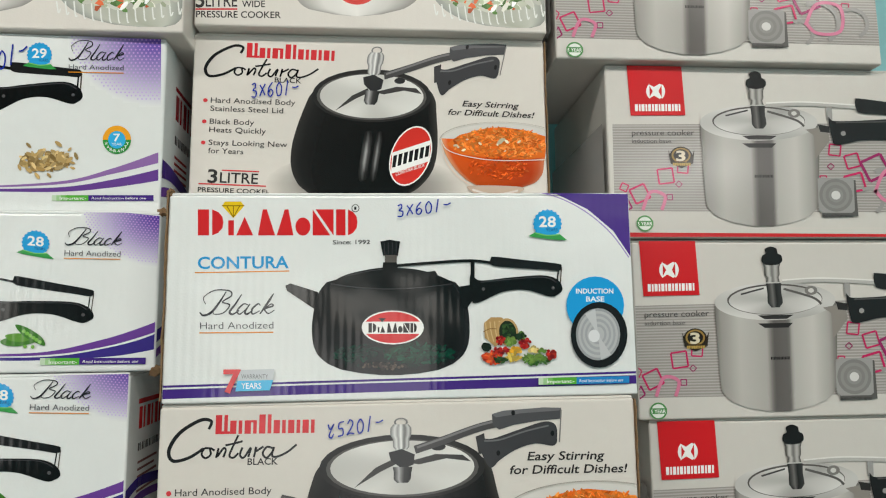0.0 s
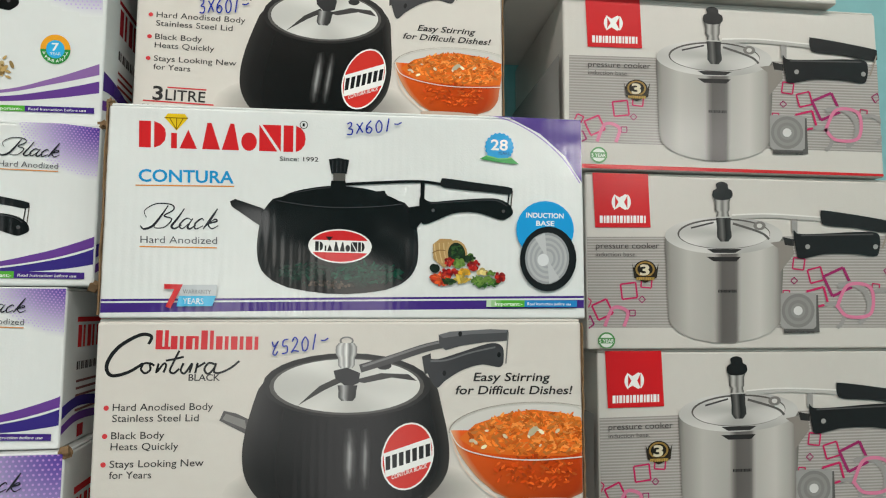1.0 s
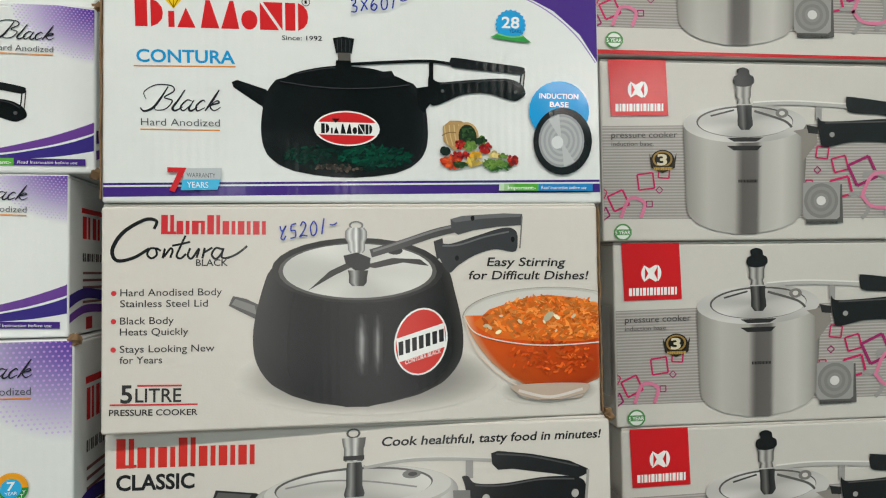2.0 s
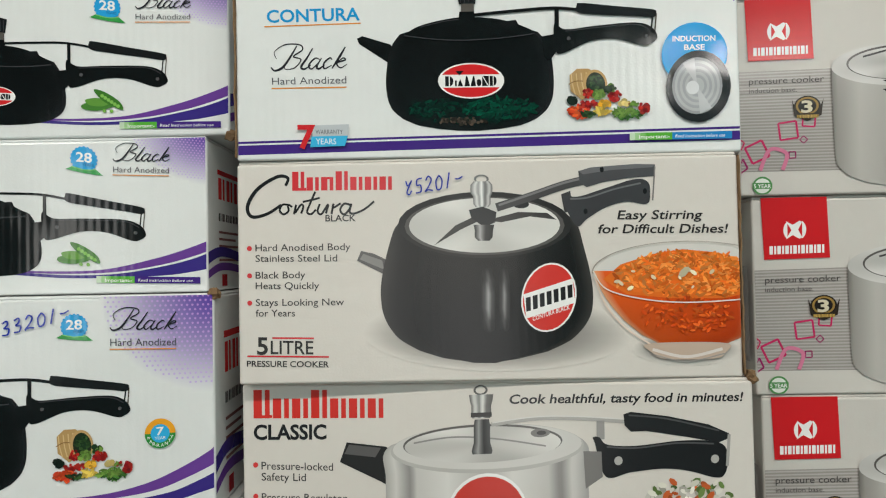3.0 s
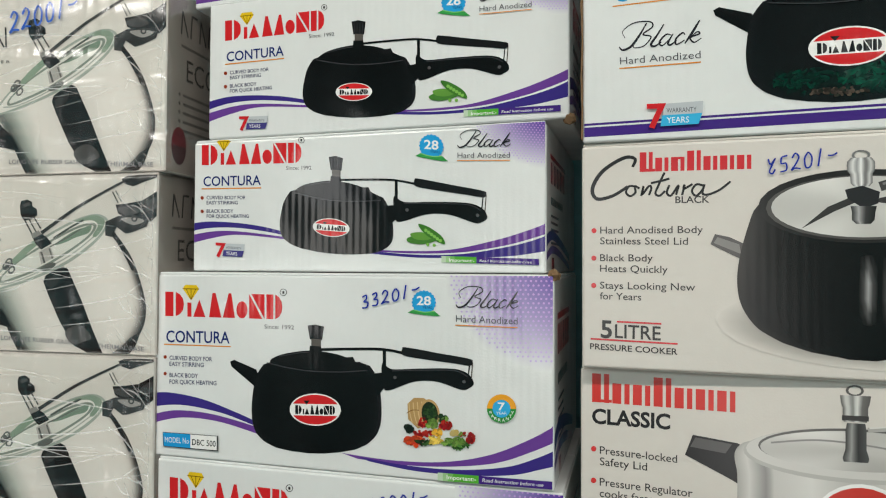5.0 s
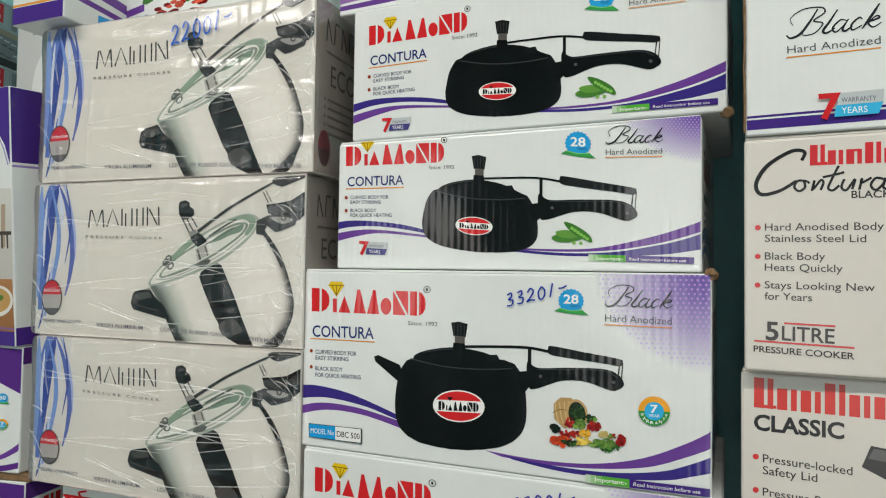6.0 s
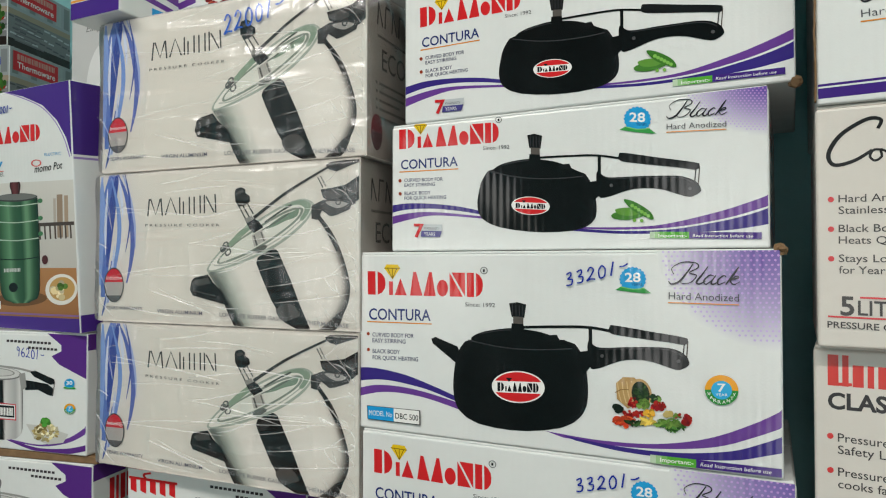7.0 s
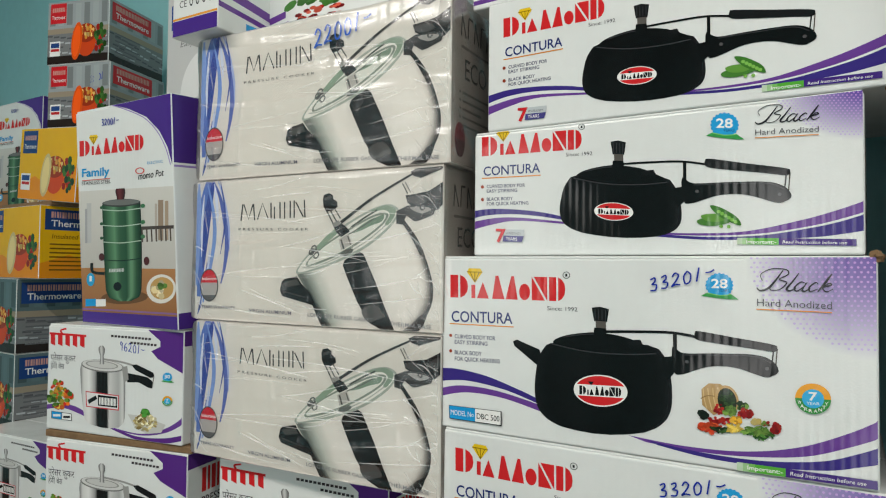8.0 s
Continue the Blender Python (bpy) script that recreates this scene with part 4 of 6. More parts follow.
    p.stroke([(1034, 326), (1030, 384)], 2.4, (120, 118, 116), smooth=False)
    for x, y in ((916, 402), (1017, 368), (944, 330)):
        p.oval(x, y, 3.6, 5, (24, 24, 26), n=10)
    # steel weight on its stem
    steel = [(0, (110, 110, 110)), (0.2, (226, 226, 224)), (0.35, (150, 150, 150)), (0.5, (240, 240, 238)), (0.68, (96, 96, 96)), (0.85, (206, 206, 204)), (1, (100, 100, 100))]
    p.sub("weight")
    p.oval(736, 344, 13, 8, (120, 120, 120), n=14, hole=0.72)
    p.body([(348, 722, 750), (354, 717, 755), (368, 717, 755), (374, 721, 752), (388, 722, 752), (393, 726, 748)], steel, nx=14, smooth=2)
    p.poly([(714, 398), (738, 392), (762, 402), (760, 420), (740, 428), (718, 412)], (44, 44, 46))
    p.body([(424, 722, 758), (434, 724, 756), (446, 724, 755), (452, 730, 750)], [(0, (50, 50, 50)), (0.3, (170, 170, 170)), (0.6, (60, 60, 60)), (1, (40, 40, 40))], nx=10, smooth=2)
    p.done()
    p = s.piece("brand_badge", "red disc badge with a white middle band")
    p.oval(852, 551, 47, 61, WHITE, turn=14)
    p.oval(852, 551, 44, 58, (206, 50, 42), turn=14)
    p.poly([(808, 546), (893, 518), (897, 560), (813, 588)], WHITE)
    for i in range(7):
        x = 812 + i * 12
        p.poly([(x, 552 - i * 3.6), (x + 8.6, 549.6 - i * 3.6), (x + 9, 574 - i * 3.9), (x + 1, 576 - i * 3.9)], BLACK)
    p.text("CONTURA BLACK", 824, 592, 888, 8, WHITE, 0.012, -0.33)
    p.done()
    # glass bowl of grated carrot
    if not helper:
        s.shift(((266.6, 245.9), (1149.9, 227.4), (316.5, 701.8), (1227.8, 666.8)))
    p = s.piece("food_picture", "printed picture of a glass bowl of grated carrot")
    glass = (204, 200, 194)
    p.oval(1090, 512, 164, 56, (198, 196, 190), n=40)
    p.oval(1090, 512, 160, 53, (208, 205, 200), n=40)
    p.oval(1090, 508, 164, 54, (158, 152, 144), n=48, hole=0.985, a0=178, a1=362)
    p.body([(505, 930, 1200), (530, 938, 1200), (560, 955, 1200), (590, 980, 1200), (615, 1010, 1185), (632, 1040, 1150)],
           [(0, (206, 150, 110)), (0.06, (208, 84, 24)), (0.3, (212, 80, 18)), (0.6, (204, 72, 16)), (0.9, (190, 62, 16)), (1, (200, 120, 84))], lambda v: 1.1 - 0.3 * v, nx=16)
    p.poly([(945, 520), (975, 494), (1030, 476), (1080, 468), (1140, 474), (1200, 488), (1200, 545), (1150, 552), (1060, 552), (985, 545)], (222, 108, 32))
    p.sub("carrot_heap", "stuff")
    carrot = [(232, 122, 42), (237, 134, 54), (224, 108, 34), (240, 146, 68), (216, 98, 28), (234, 126, 42)]
    p.heap(420, 1080, 515, 118, 34, 2.5, carrot, 21, 3.0)
    p.heap(240, 1080, 490, 76, 18, 2.4, carrot, 22, 3.0)
    p.heap(120, 1150, 512, 26, 36, 2.4, carrot, 27, 3.0)
    p.heap(160, 1085, 580, 78, 30, 2.2, [(208, 82, 22), (222, 98, 32), (196, 70, 18)], 23, 2.4)
    p.heap(3, 1090, 506, 10, 4, 5, [(244, 232, 196)], 24, 2.0)
    p.heap(8, 1060, 520, 100, 22, 3, [(236, 216, 176)], 25, 1.8)
    p.back()
    p.stroke([(928, 505), (950, 536), (1010, 553), (1090, 559), (1200, 552)], 2.2, (226, 216, 204))
    p.stroke([(930, 515), (950, 565), (985, 605), (1030, 634)], 2.4, (222, 200, 184))
    p.poly([(1022, 630), (1150, 628), (1148, 646), (1130, 655), (1050, 656), (1028, 646)], (188, 168, 152), True)
    p.stroke([(1028, 640), (1085, 652), (1145, 638)], 5, (214, 206, 200))
    p.stroke([(1026, 648), (1085, 660), (1148, 646)], 2, (150, 146, 142))
    p.done()
    if not helper:
        s.shift(((295.9, 311.8), (1170.0, 300.2), (295.5, 707.9), (1181.8, 690.2)))
    price(s, *mark)
    worn_edge(box, w, h, True, int(litres))
    return box


def classic_box(w, h, deep):
    box = carton("cooker_box", w, h, deep, "white box with a polished five litre cooker and red disc", "box", SMOOTH)
    s = Sheet(box, ((632.8, 670.4), (1567.4, 689.0), (634.8, 1043.7), (1577.6, 1112.4)), w, h, SMOOTH_INK)
    p = s.piece("brand_mark", "red wordmark of plain blocks")
    p.blocks(652, 882, 684, 733, 7, (206, 52, 46), tall=1, gap=0.2, slope=0.03)
    p.rect(652, 728, 684, 733, (206, 52, 46))
    p.done()
    p = s.piece("lettering", "black headline, slogan and bullet lines")
    p.text("CLASSIC", 652, 769, 777, 26, (38, 38, 40), 0.03, 0.03)
    p.text("Cook healthful, tasty food in minutes!", 1102, 722, 1546, 17, (40, 40, 42), 0.02, 0.02, 0.2)
    for k, (a, xa, b, xb) in enumerate((("Pressure-locked", 788, "Safety Lid", 741), ("Pressure Regulator", 812, "cooks faster", 760), ("Saves power", 776, "and time", 720))):
        y = 821 + 54 * k
        p.text(a, 665, y, xa, 14, (64, 62, 62), 0.004, 0.06)
        p.text(b, 665, y + 19, xb, 14, (64, 62, 62), 0.004, 0.06)
        p.oval(655, y - 8, 4.4, 4.8, (206, 60, 60), n=12)
    p.done()
    p = s.piece("cooker_picture", "printed picture of a polished cooker with black grips")
    steel = [(0, (168, 166, 162)), (0.05, (206, 204, 200)), (0.12, (140, 138, 136)), (0.15, (196, 194, 190)), (0.3, (214, 212, 208)), (0.5, (176, 174, 170)), (0.62, (212, 210, 206)),
             (0.8, (190, 188, 184)), (0.86, (130, 128, 126)), (0.92, (204, 202, 198)), (1, (160, 158, 156))]
    p.poly([(800, 814), (812, 780), (880, 790), (900, 800), (890, 862), (870, 850)], (44, 43, 44))
    p.poly([(808, 800), (816, 784), (872, 792), (862, 808)], (92, 90, 90))
    p.sub("vessel")
    p.body([(775, 935, 1195), (788, 890, 1235), (806, 876, 1250), (840, 880, 1248), (900, 880, 1250), (1000, 882, 1248), (1060, 895, 1235), (1090, 940, 1190)], steel, nx=60)
    p.sub("lid")
    p.oval(1065, 800, 176, 44, (180, 178, 174), n=44)
    p.oval(1065, 797, 172, 40, (204, 202, 198), n=44)
    p.oval(1056, 791, 145, 34, (96, 94, 92), n=44)
    p.oval(1056, 793, 142, 32, lambda x, y: tuple(198 + 18 * math.sin((x - 930) / 34) - 0.3 * (y - 790) - d for d in (0, 2, 6)), n=44)
    p.stroke([(930, 786), (1000, 778), (1080, 784), (1170, 800)], 3, (140, 138, 136))
    p.oval(1160, 776, 18, 8, (120, 118, 116), n=14)
    p.oval(1162, 776, 9, 4, (70, 68, 68), n=12)
    p.sub("lever")
    p.stroke([(1070, 758), (1150, 750), (1230, 752), (1330, 762)], 8, (168, 166, 162))
    p.stroke([(1072, 755), (1150, 747), (1230, 749), (1330, 758)], 2.4, (216, 214, 210))
    p.rect(1265, 758, 1280, 792, (150, 148, 146))
    p.sub("upper_grip")
    p.poly([(1316, 748), (1330, 744), (1400, 754), (1480, 772), (1520, 790), (1522, 798), (1500, 806), (1440, 794), (1360, 780), (1330, 780), (1318, 768)], (34, 34, 36))
    p.stroke([(1326, 750), (1400, 759), (1500, 784)], 3, (74, 74, 76))
    p.sub("lower_grip")
    p.poly([(1258, 788), (1270, 788), (1286, 802), (1340, 806), (1420, 800), (1480, 802), (1510, 812), (1518, 838), (1510, 866), (1490, 870), (1440, 856), (1390, 850), (1330, 854), (1282, 860), (1262, 800)], (30, 30, 32), True)
    p.stroke([(1284, 806), (1340, 810), (1420, 804), (1490, 808)], 3, (80, 80, 82))
    for x, y in ((1306, 832), (1492, 836)):
        p.oval(x, y, 8, 8, (176, 174, 170), n=14)
    p.stroke([(1520, 792), (1516, 850)], 6, (160, 158, 154), smooth=False)
    p.poly([(1240, 812), (1274, 814), (1276, 860), (1244, 880)], (120, 118, 116))
    chrome = [(0, (90, 88, 86)), (0.2, (220, 220, 216)), (0.4, (120, 120, 118)), (0.55, (236, 236, 232)), (0.75, (110, 108, 106)), (1, (90, 88, 86))]
    p.sub("weight")
    p.oval(1051, 696, 13, 9, (90, 88, 86), hole=0.7, n=14)
    p.body([(704, 1030, 1074), (718, 1032, 1072), (724, 1034, 1070), (742, 1034, 1070), (746, 1036, 1068)], chrome, nx=12, smooth=2)
    p.rect(1033, 736, 1071, 744, (60, 58, 58))
    p.body([(748, 1040, 1066), (760, 1038, 1068), (790, 1038, 1068), (804, 1034, 1072), (810, 1036, 1070)], [(0, (60, 60, 60)), (0.3, (150, 150, 148)), (0.6, (50, 50, 50)), (1, (80, 80, 80))], nx=10, smooth=2)
    p.done()
    p = s.piece("brand_badge", "red disc on the printed cooker")
    p.oval(1062, 918, 74, 74, WHITE)
    p.oval(1062, 918, 69, 68, (196, 56, 46))
    p.poly([(994, 912), (1131, 912), (1131, 940), (994, 940)], WHITE)
    p.blocks(1000, 1126, 915, 937, 7, BLACK)
    p.done()
    p = s.piece("food_picture", "printed picture of a bowl of rice and vegetables")
    p.heap(120, 1440, 910, 86, 38, 5, [(220, 216, 206), (198, 196, 184), (200, 96, 50), (96, 120, 66)], 31, 1.8)
    p.done()
    worn_corner(box, w, h, True, True, 0.005, 9)
    return box


def salad_box(w, h, deep):
    box = carton("cooker_box", w, h, deep, "white wide-cooker box with a salad bowl picture", "box", SMOOTH)
    s = Sheet(box, ((353.1, -236.9), (958.8, -211.4), (342.5, 44.9), (967.6, 59.9)), w, h, SMOOTH_INK)
    p = s.piece("lettering", "dark volume lines with red rules")
    p.text("3", 346, 13, 362, 30, (52, 50, 50), 0.02)
    p.text("LITRE", 364, 12, 420, 22, (52, 50, 50), 0.01)
    p.rect(346, 15, 420, 18, (206, 60, 66))
    p.text("WIDE", 428, 13, 469, 12, (52, 50, 50), 0.014)
    p.text("PRESSURE COOKER", 347, 31, 497, 12, (52, 50, 50), 0.014, 0.01)
    p.done()
    p = s.piece("cooker_picture", "printed picture of a polished wide cooker")
    p.body([(-150, 540, 720), (-120, 522, 742), (-40, 520, 745), (0, 526, 738), (16, 545, 715), (26, 590, 675), (29, 620, 645)],
           [(0, (150, 148, 144)), (0.2, (214, 212, 208)), (0.5, (228, 226, 222)), (0.8, (200, 198, 194)), (1, (140, 138, 134))])
    p.oval(631, -160, 90, 26, (206, 204, 200))
    p.oval(632, -35, 44, 44, (206, 56, 50))
    p.done()
    p = s.piece("food_picture", "printed picture of salad in a fluted glass bowl")
    p.body([(-60, 760, 968), (-30, 762, 968), (0, 770, 968), (20, 790, 966), (36, 820, 964), (46, 860, 955), (50, 900, 940)],
           [(0, (150, 154, 148)), (0.15, (186, 188, 178)), (0.5, (170, 172, 158)), (0.85, (190, 192, 182)), (1, (140, 144, 138))])
    for k in range(15):
        x = 772 + k * 13.5
        p.stroke([(x - 4, 8), (x, 24 + 14 * math.sin(math.pi * (k + 1) / 17)), (x + 3, 44 * math.sin(math.pi * (k + 3) / 20))], 2.2, (226, 228, 224))
    p.heap(260, 872, -12, 92, 30, 4.2, [(222, 226, 206), (196, 206, 176), (214, 216, 204), (84, 122, 62), (206, 96, 52), (236, 236, 224)], 41, 2.6)
    p.done()
    return box


# ---- the grey-banded kind with the polished cooker ----
def banded_box(w, h, deep, corners=((1034.5, 303.6), (1593.0, 319.2), (1040.2, 619.0), (1611.6, 616.2))):
    box = carton("cooker_box", w, h, deep, "white and grey striped box with polished cooker and pink squares", "box", GREYBOARD, "stacked polished cooker boxes")
    s = Sheet(box, corners, w, h, SMOOTH_INK)
    p = s.piece("band", "grey lined band across the box")
    p.rect(1020, 419, 1640, 580, (152, 147, 143))
    p.sub("line_pattern", "stuff")
    for k in range(32):
        y = 421 + 5 * k
        p.rect(1020, y, 1640, y + 2.1, (178, 173, 169))
    p.done()
    p = s.piece("foot_line", "thin red line along the foot")
    p.rect(1020, 619.5, 1640, 640, (196, 42, 46))
    p.done()
    p = s.piece("pattern", "pink and grey outlined squares and rings")

    def frame_square(x, y, r, turn, width, c):
        pts = [(x + r * math.cos(radians(turn + 90 * k)), y + r * math.sin(radians(turn + 90 * k))) for k in range(5)]
        for a, b in zip(pts, pts[1:]):
            p.stroke([a, b], width, c, smooth=False)
    pink, rose, pale = (190, 40, 92), (150, 40, 96), (206, 120, 150)
    for x, y, r, turn, width, c in ((1066, 548, 20, 20, 3.4, pink), (1113, 515, 19, 38, 3, pink), (1144, 500, 13, 50, 2.6, pink), (1136, 530, 6, 0, 1.6, rose), (1119, 554, 7, 44, 1.8, rose),
                                    (1040, 570, 12, 20, 3, rose), (1038, 536, 9, 70, 2.4, pink), (1413, 467, 14, 52, 2.6, pink), (1405, 497, 6, 0, 1.6, rose), (1443, 487, 17, 30, 3, pink),
                                    (1482, 499, 27, 20, 5, rose), (1446, 527, 22, 30, 4, pink), (1391, 520, 8, 46, 2, pink), (1549, 509, 9, 50, 2, pink), (1572, 480, 9, 10, 1.8, rose), (1590, 440, 16, 40, 3, pink)):
        frame_square(x, y, r, turn, width, c)
    for x, y, r, wd in ((1500, 540, 42, 9), (1560, 540, 30, 7), (1470, 560, 26, 7)):
        p.oval(x, y, r, r, (150, 147, 145), hole=1 - wd / r, a0=-120, a1=60)
    p.stroke([(1480, 545), (1500, 505), (1540, 510), (1540, 555), (1500, 560), (1480, 540)], 6, pale)
    p.stroke([(1070, 578), (1085, 545), (1110, 552), (1104, 578)], 6, pale)
    p.done()
    p = s.piece("brand_mark", "red square with white emblem and plain white word blocks")
    p.poly([(1048, 306), (1146, 307), (1151, 403), (1053, 403)], (200, 30, 36))
    p.cap(1099, 358, 17, 18, -50, 50, WHITE)
    p.cap(1099, 358, 17, 18, 130, 230, WHITE)
    p.poly([(1086, 344), (1096, 350), (1106, 344), (1110, 346), (1104, 358), (1110, 370), (1106, 372), (1096, 366), (1086, 372), (1094, 358)], WHITE)
    p.blocks(1061, 1144, 382, 395, 7, WHITE, gap=0.18)
    p.done()
    p = s.piece("lettering", "grey lower-case product lines")
    p.text("pressure cooker", 1054, 440, 1166, 11, (70, 66, 66), -0.004)
    p.text("induction base.", 1054, 454, 1126, 8, (84, 80, 80), -0.003)
    p.done()
    p = s.piece("badge", "black and gold litre badge")
    p.oval(1141, 478, 20, 17, (36, 32, 28))
    p.oval(1141, 477, 17, 14, (146, 116, 60), hole=0.8)
    p.text("3", 1132, 487, 1149, 19, (206, 196, 170), 0.03)
    p.poly([(1118, 466), (1126, 488), (1156, 489), (1165, 466), (1162, 492), (1141, 501), (1122, 492)], (48, 40, 32))
    p.blocks(1126, 1158, 491, 496, 8, (190, 156, 80))
    p.done()
    p = s.piece("warranty_mark", "round green five year mark")
    p.oval(1073, 603, 15, 15, (84, 140, 84))
    p.oval(1073, 603, 12, 12, (220, 226, 218))
    p.rect(1058, 598, 1088, 608, (84, 140, 84))
    p.text("5 YEAR", 1060, 606.5, 1086, 6.5, WHITE, 0.01)
    p.done()
    p = s.piece("cooker_picture", "printed picture of a polished steel cooker with black grips")
    steel = [(0, (106, 103, 99)), (0.04, (146, 143, 138)), (0.2, (182, 179, 174)), (0.42, (168, 165, 160)), (0.46, (116, 112, 109)), (0.48, (94, 90, 88)), (0.6, (102, 98, 96)),
             (0.63, (174, 171, 166)), (0.8, (192, 189, 184)), (0.93, (162, 159, 154)), (1, (100, 97, 93))]
    p.body([(392, 1215, 1340), (402, 1190, 1368), (416, 1178, 1382), (432, 1176, 1386), (470, 1178, 1385), (520, 1180, 1383), (570, 1184, 1380), (588, 1200, 1364), (600, 1228, 1334), (607, 1262, 1300)], steel, nx=48, straight=True)
    p.sub("lid")
    p.oval(1280, 417, 104, 33, lambda x, y: tuple(188 + 20 * math.sin((x - 1180) / 30) - d for d in (0, 2, 5)), n=44)
    p.oval(1280, 414, 82, 27, (88, 84, 82), n=44)
    p.oval(1281, 415, 80, 25, lambda x, y: tuple(186 + 26 * math.sin((x - 1200) / 22 + (y - 415) / 20) - d for d in (0, 2, 5)), n=44)
    p.poly([(1250, 441), (1312, 441), (1300, 448), (1262, 448)], (50, 48, 48))
    p.poly([(1250, 455), (1310, 455), (1302, 463), (1262, 463)], (46, 44, 44))
    p.oval(1343, 400, 11, 8, (120, 116, 114), n=14)
    p.oval(1343, 400, 5, 4, (200, 198, 194), n=10)
    p.stroke([(1222, 404), (1262, 394)], 3, (70, 68, 68))
    p.stroke([(1296, 396), (1345, 412), (1360, 424)], 4, (90, 88, 86))
    p.sub("lever")
    p.stroke([(1294, 384), (1360, 382), (1452, 388)], 8, (176, 174, 170))
    p.stroke([(1294, 381), (1360, 379), (1452, 385)], 2.4, (224, 222, 218))
    p.rect(1400, 388, 1410, 412, (150, 148, 146))
    p.sub("weight")
    p.body([(352, 1262, 1292), (358, 1264, 1290), (372, 1264, 1290), (376, 1268, 1288), (384, 1266, 1290)], [(0, (60, 58, 56)), (0.25, (200, 198, 194)), (0.5, (110, 108, 106)), (0.75, (190, 188, 184)), (1, (70, 68, 66))], nx=10, smooth=2)
    p.poly([(1266, 326), (1276, 322), (1286, 326), (1288, 334), (1294, 338), (1295, 348), (1286, 354), (1268, 354), (1260, 348), (1261, 338), (1267, 334)], (30, 30, 31), True)
    p.body([(386, 1266, 1292), (404, 1268, 1292), (420, 1268, 1294), (428, 1274, 1288)], [(0, (40, 40, 40)), (0.4, (110, 108, 106)), (0.6, (40, 40, 40)), (1, (60, 60, 60))], nx=8, smooth=2)
    p.sub("lower_grip")
    p.poly([(1362, 430), (1400, 424), (1404, 450), (1378, 484), (1376, 440)], (136, 130, 124))
    p.poly([(1384, 420), (1404, 424), (1404, 436), (1388, 434)], (44, 42, 42))
    p.poly([(1403, 408), (1412, 414), (1450, 414), (1510, 411), (1548, 412), (1556, 424), (1554, 446), (1546, 454), (1510, 450), (1460, 450), (1416, 458), (1408, 444)], (32, 31, 32), True)
    p.stroke([(1416, 417), (1480, 416), (1544, 415)], 2.4, (78, 76, 76))
    p.sub("upper_grip")
    p.poly([(1451, 376), (1458, 373), (1520, 382), (1572, 392), (1575, 400), (1566, 412), (1510, 404), (1462, 400), (1452, 392)], (36, 35, 36), True)
    for x in (1428, 1548):
        p.oval(x, 437, 4.4, 4.4, (150, 148, 146), n=12)
    p.stroke([(1572, 402), (1560, 440)], 3, (150, 140, 130), smooth=False)
    p.blocks(1270, 1303, 513, 518, 7, (48, 46, 46))
    p.done()
    p = s.piece("induction_picture", "printed picture of a square induction base")
    p.poly([(1384, 524), (1446, 522), (1449, 588), (1386, 590)], (88, 86, 84))
    p.poly([(1380, 520), (1386, 518), (1438, 518), (1443, 522), (1443, 578), (1438, 582), (1386, 582), (1380, 578)], (150, 148, 146))
    p.oval(1411, 550, 29, 30, (126, 124, 122))
    for k in range(1, 5):
        p.oval(1411, 550, 29 - 5.4 * k, 30 - 5.6 * k, (138, 136, 134) if k % 2 else (128, 126, 124), n=24)
    p.oval(1411, 550, 8, 8, (206, 204, 202), n=16)
    p.text("INDUCTION BASE", 1387, 590, 1440, 5, (44, 42, 42), 0.01)
    p.done()
    return box


def side_picture(box, w, h, deep):
    """The left end of the banded kind: grey band with a small dark grip."""
    e = Sheet(box, ((0, 0), (220, 0), (0, 178), (220, 178)), deep, h, SMOOTH_INK, side=True, depth=-w / 2 - 0.0045)
    p = e.piece("end_print", "printed end panel with a small cooker")
    p.rect(0, 62, 220, 148, (168, 164, 162))
    p.poly([(8, 88), (40, 84), (60, 92), (62, 120), (34, 118), (10, 124)], (34, 33, 34))
    p.rect(62, 80, 130, 150, (150, 148, 146))
    p.done()


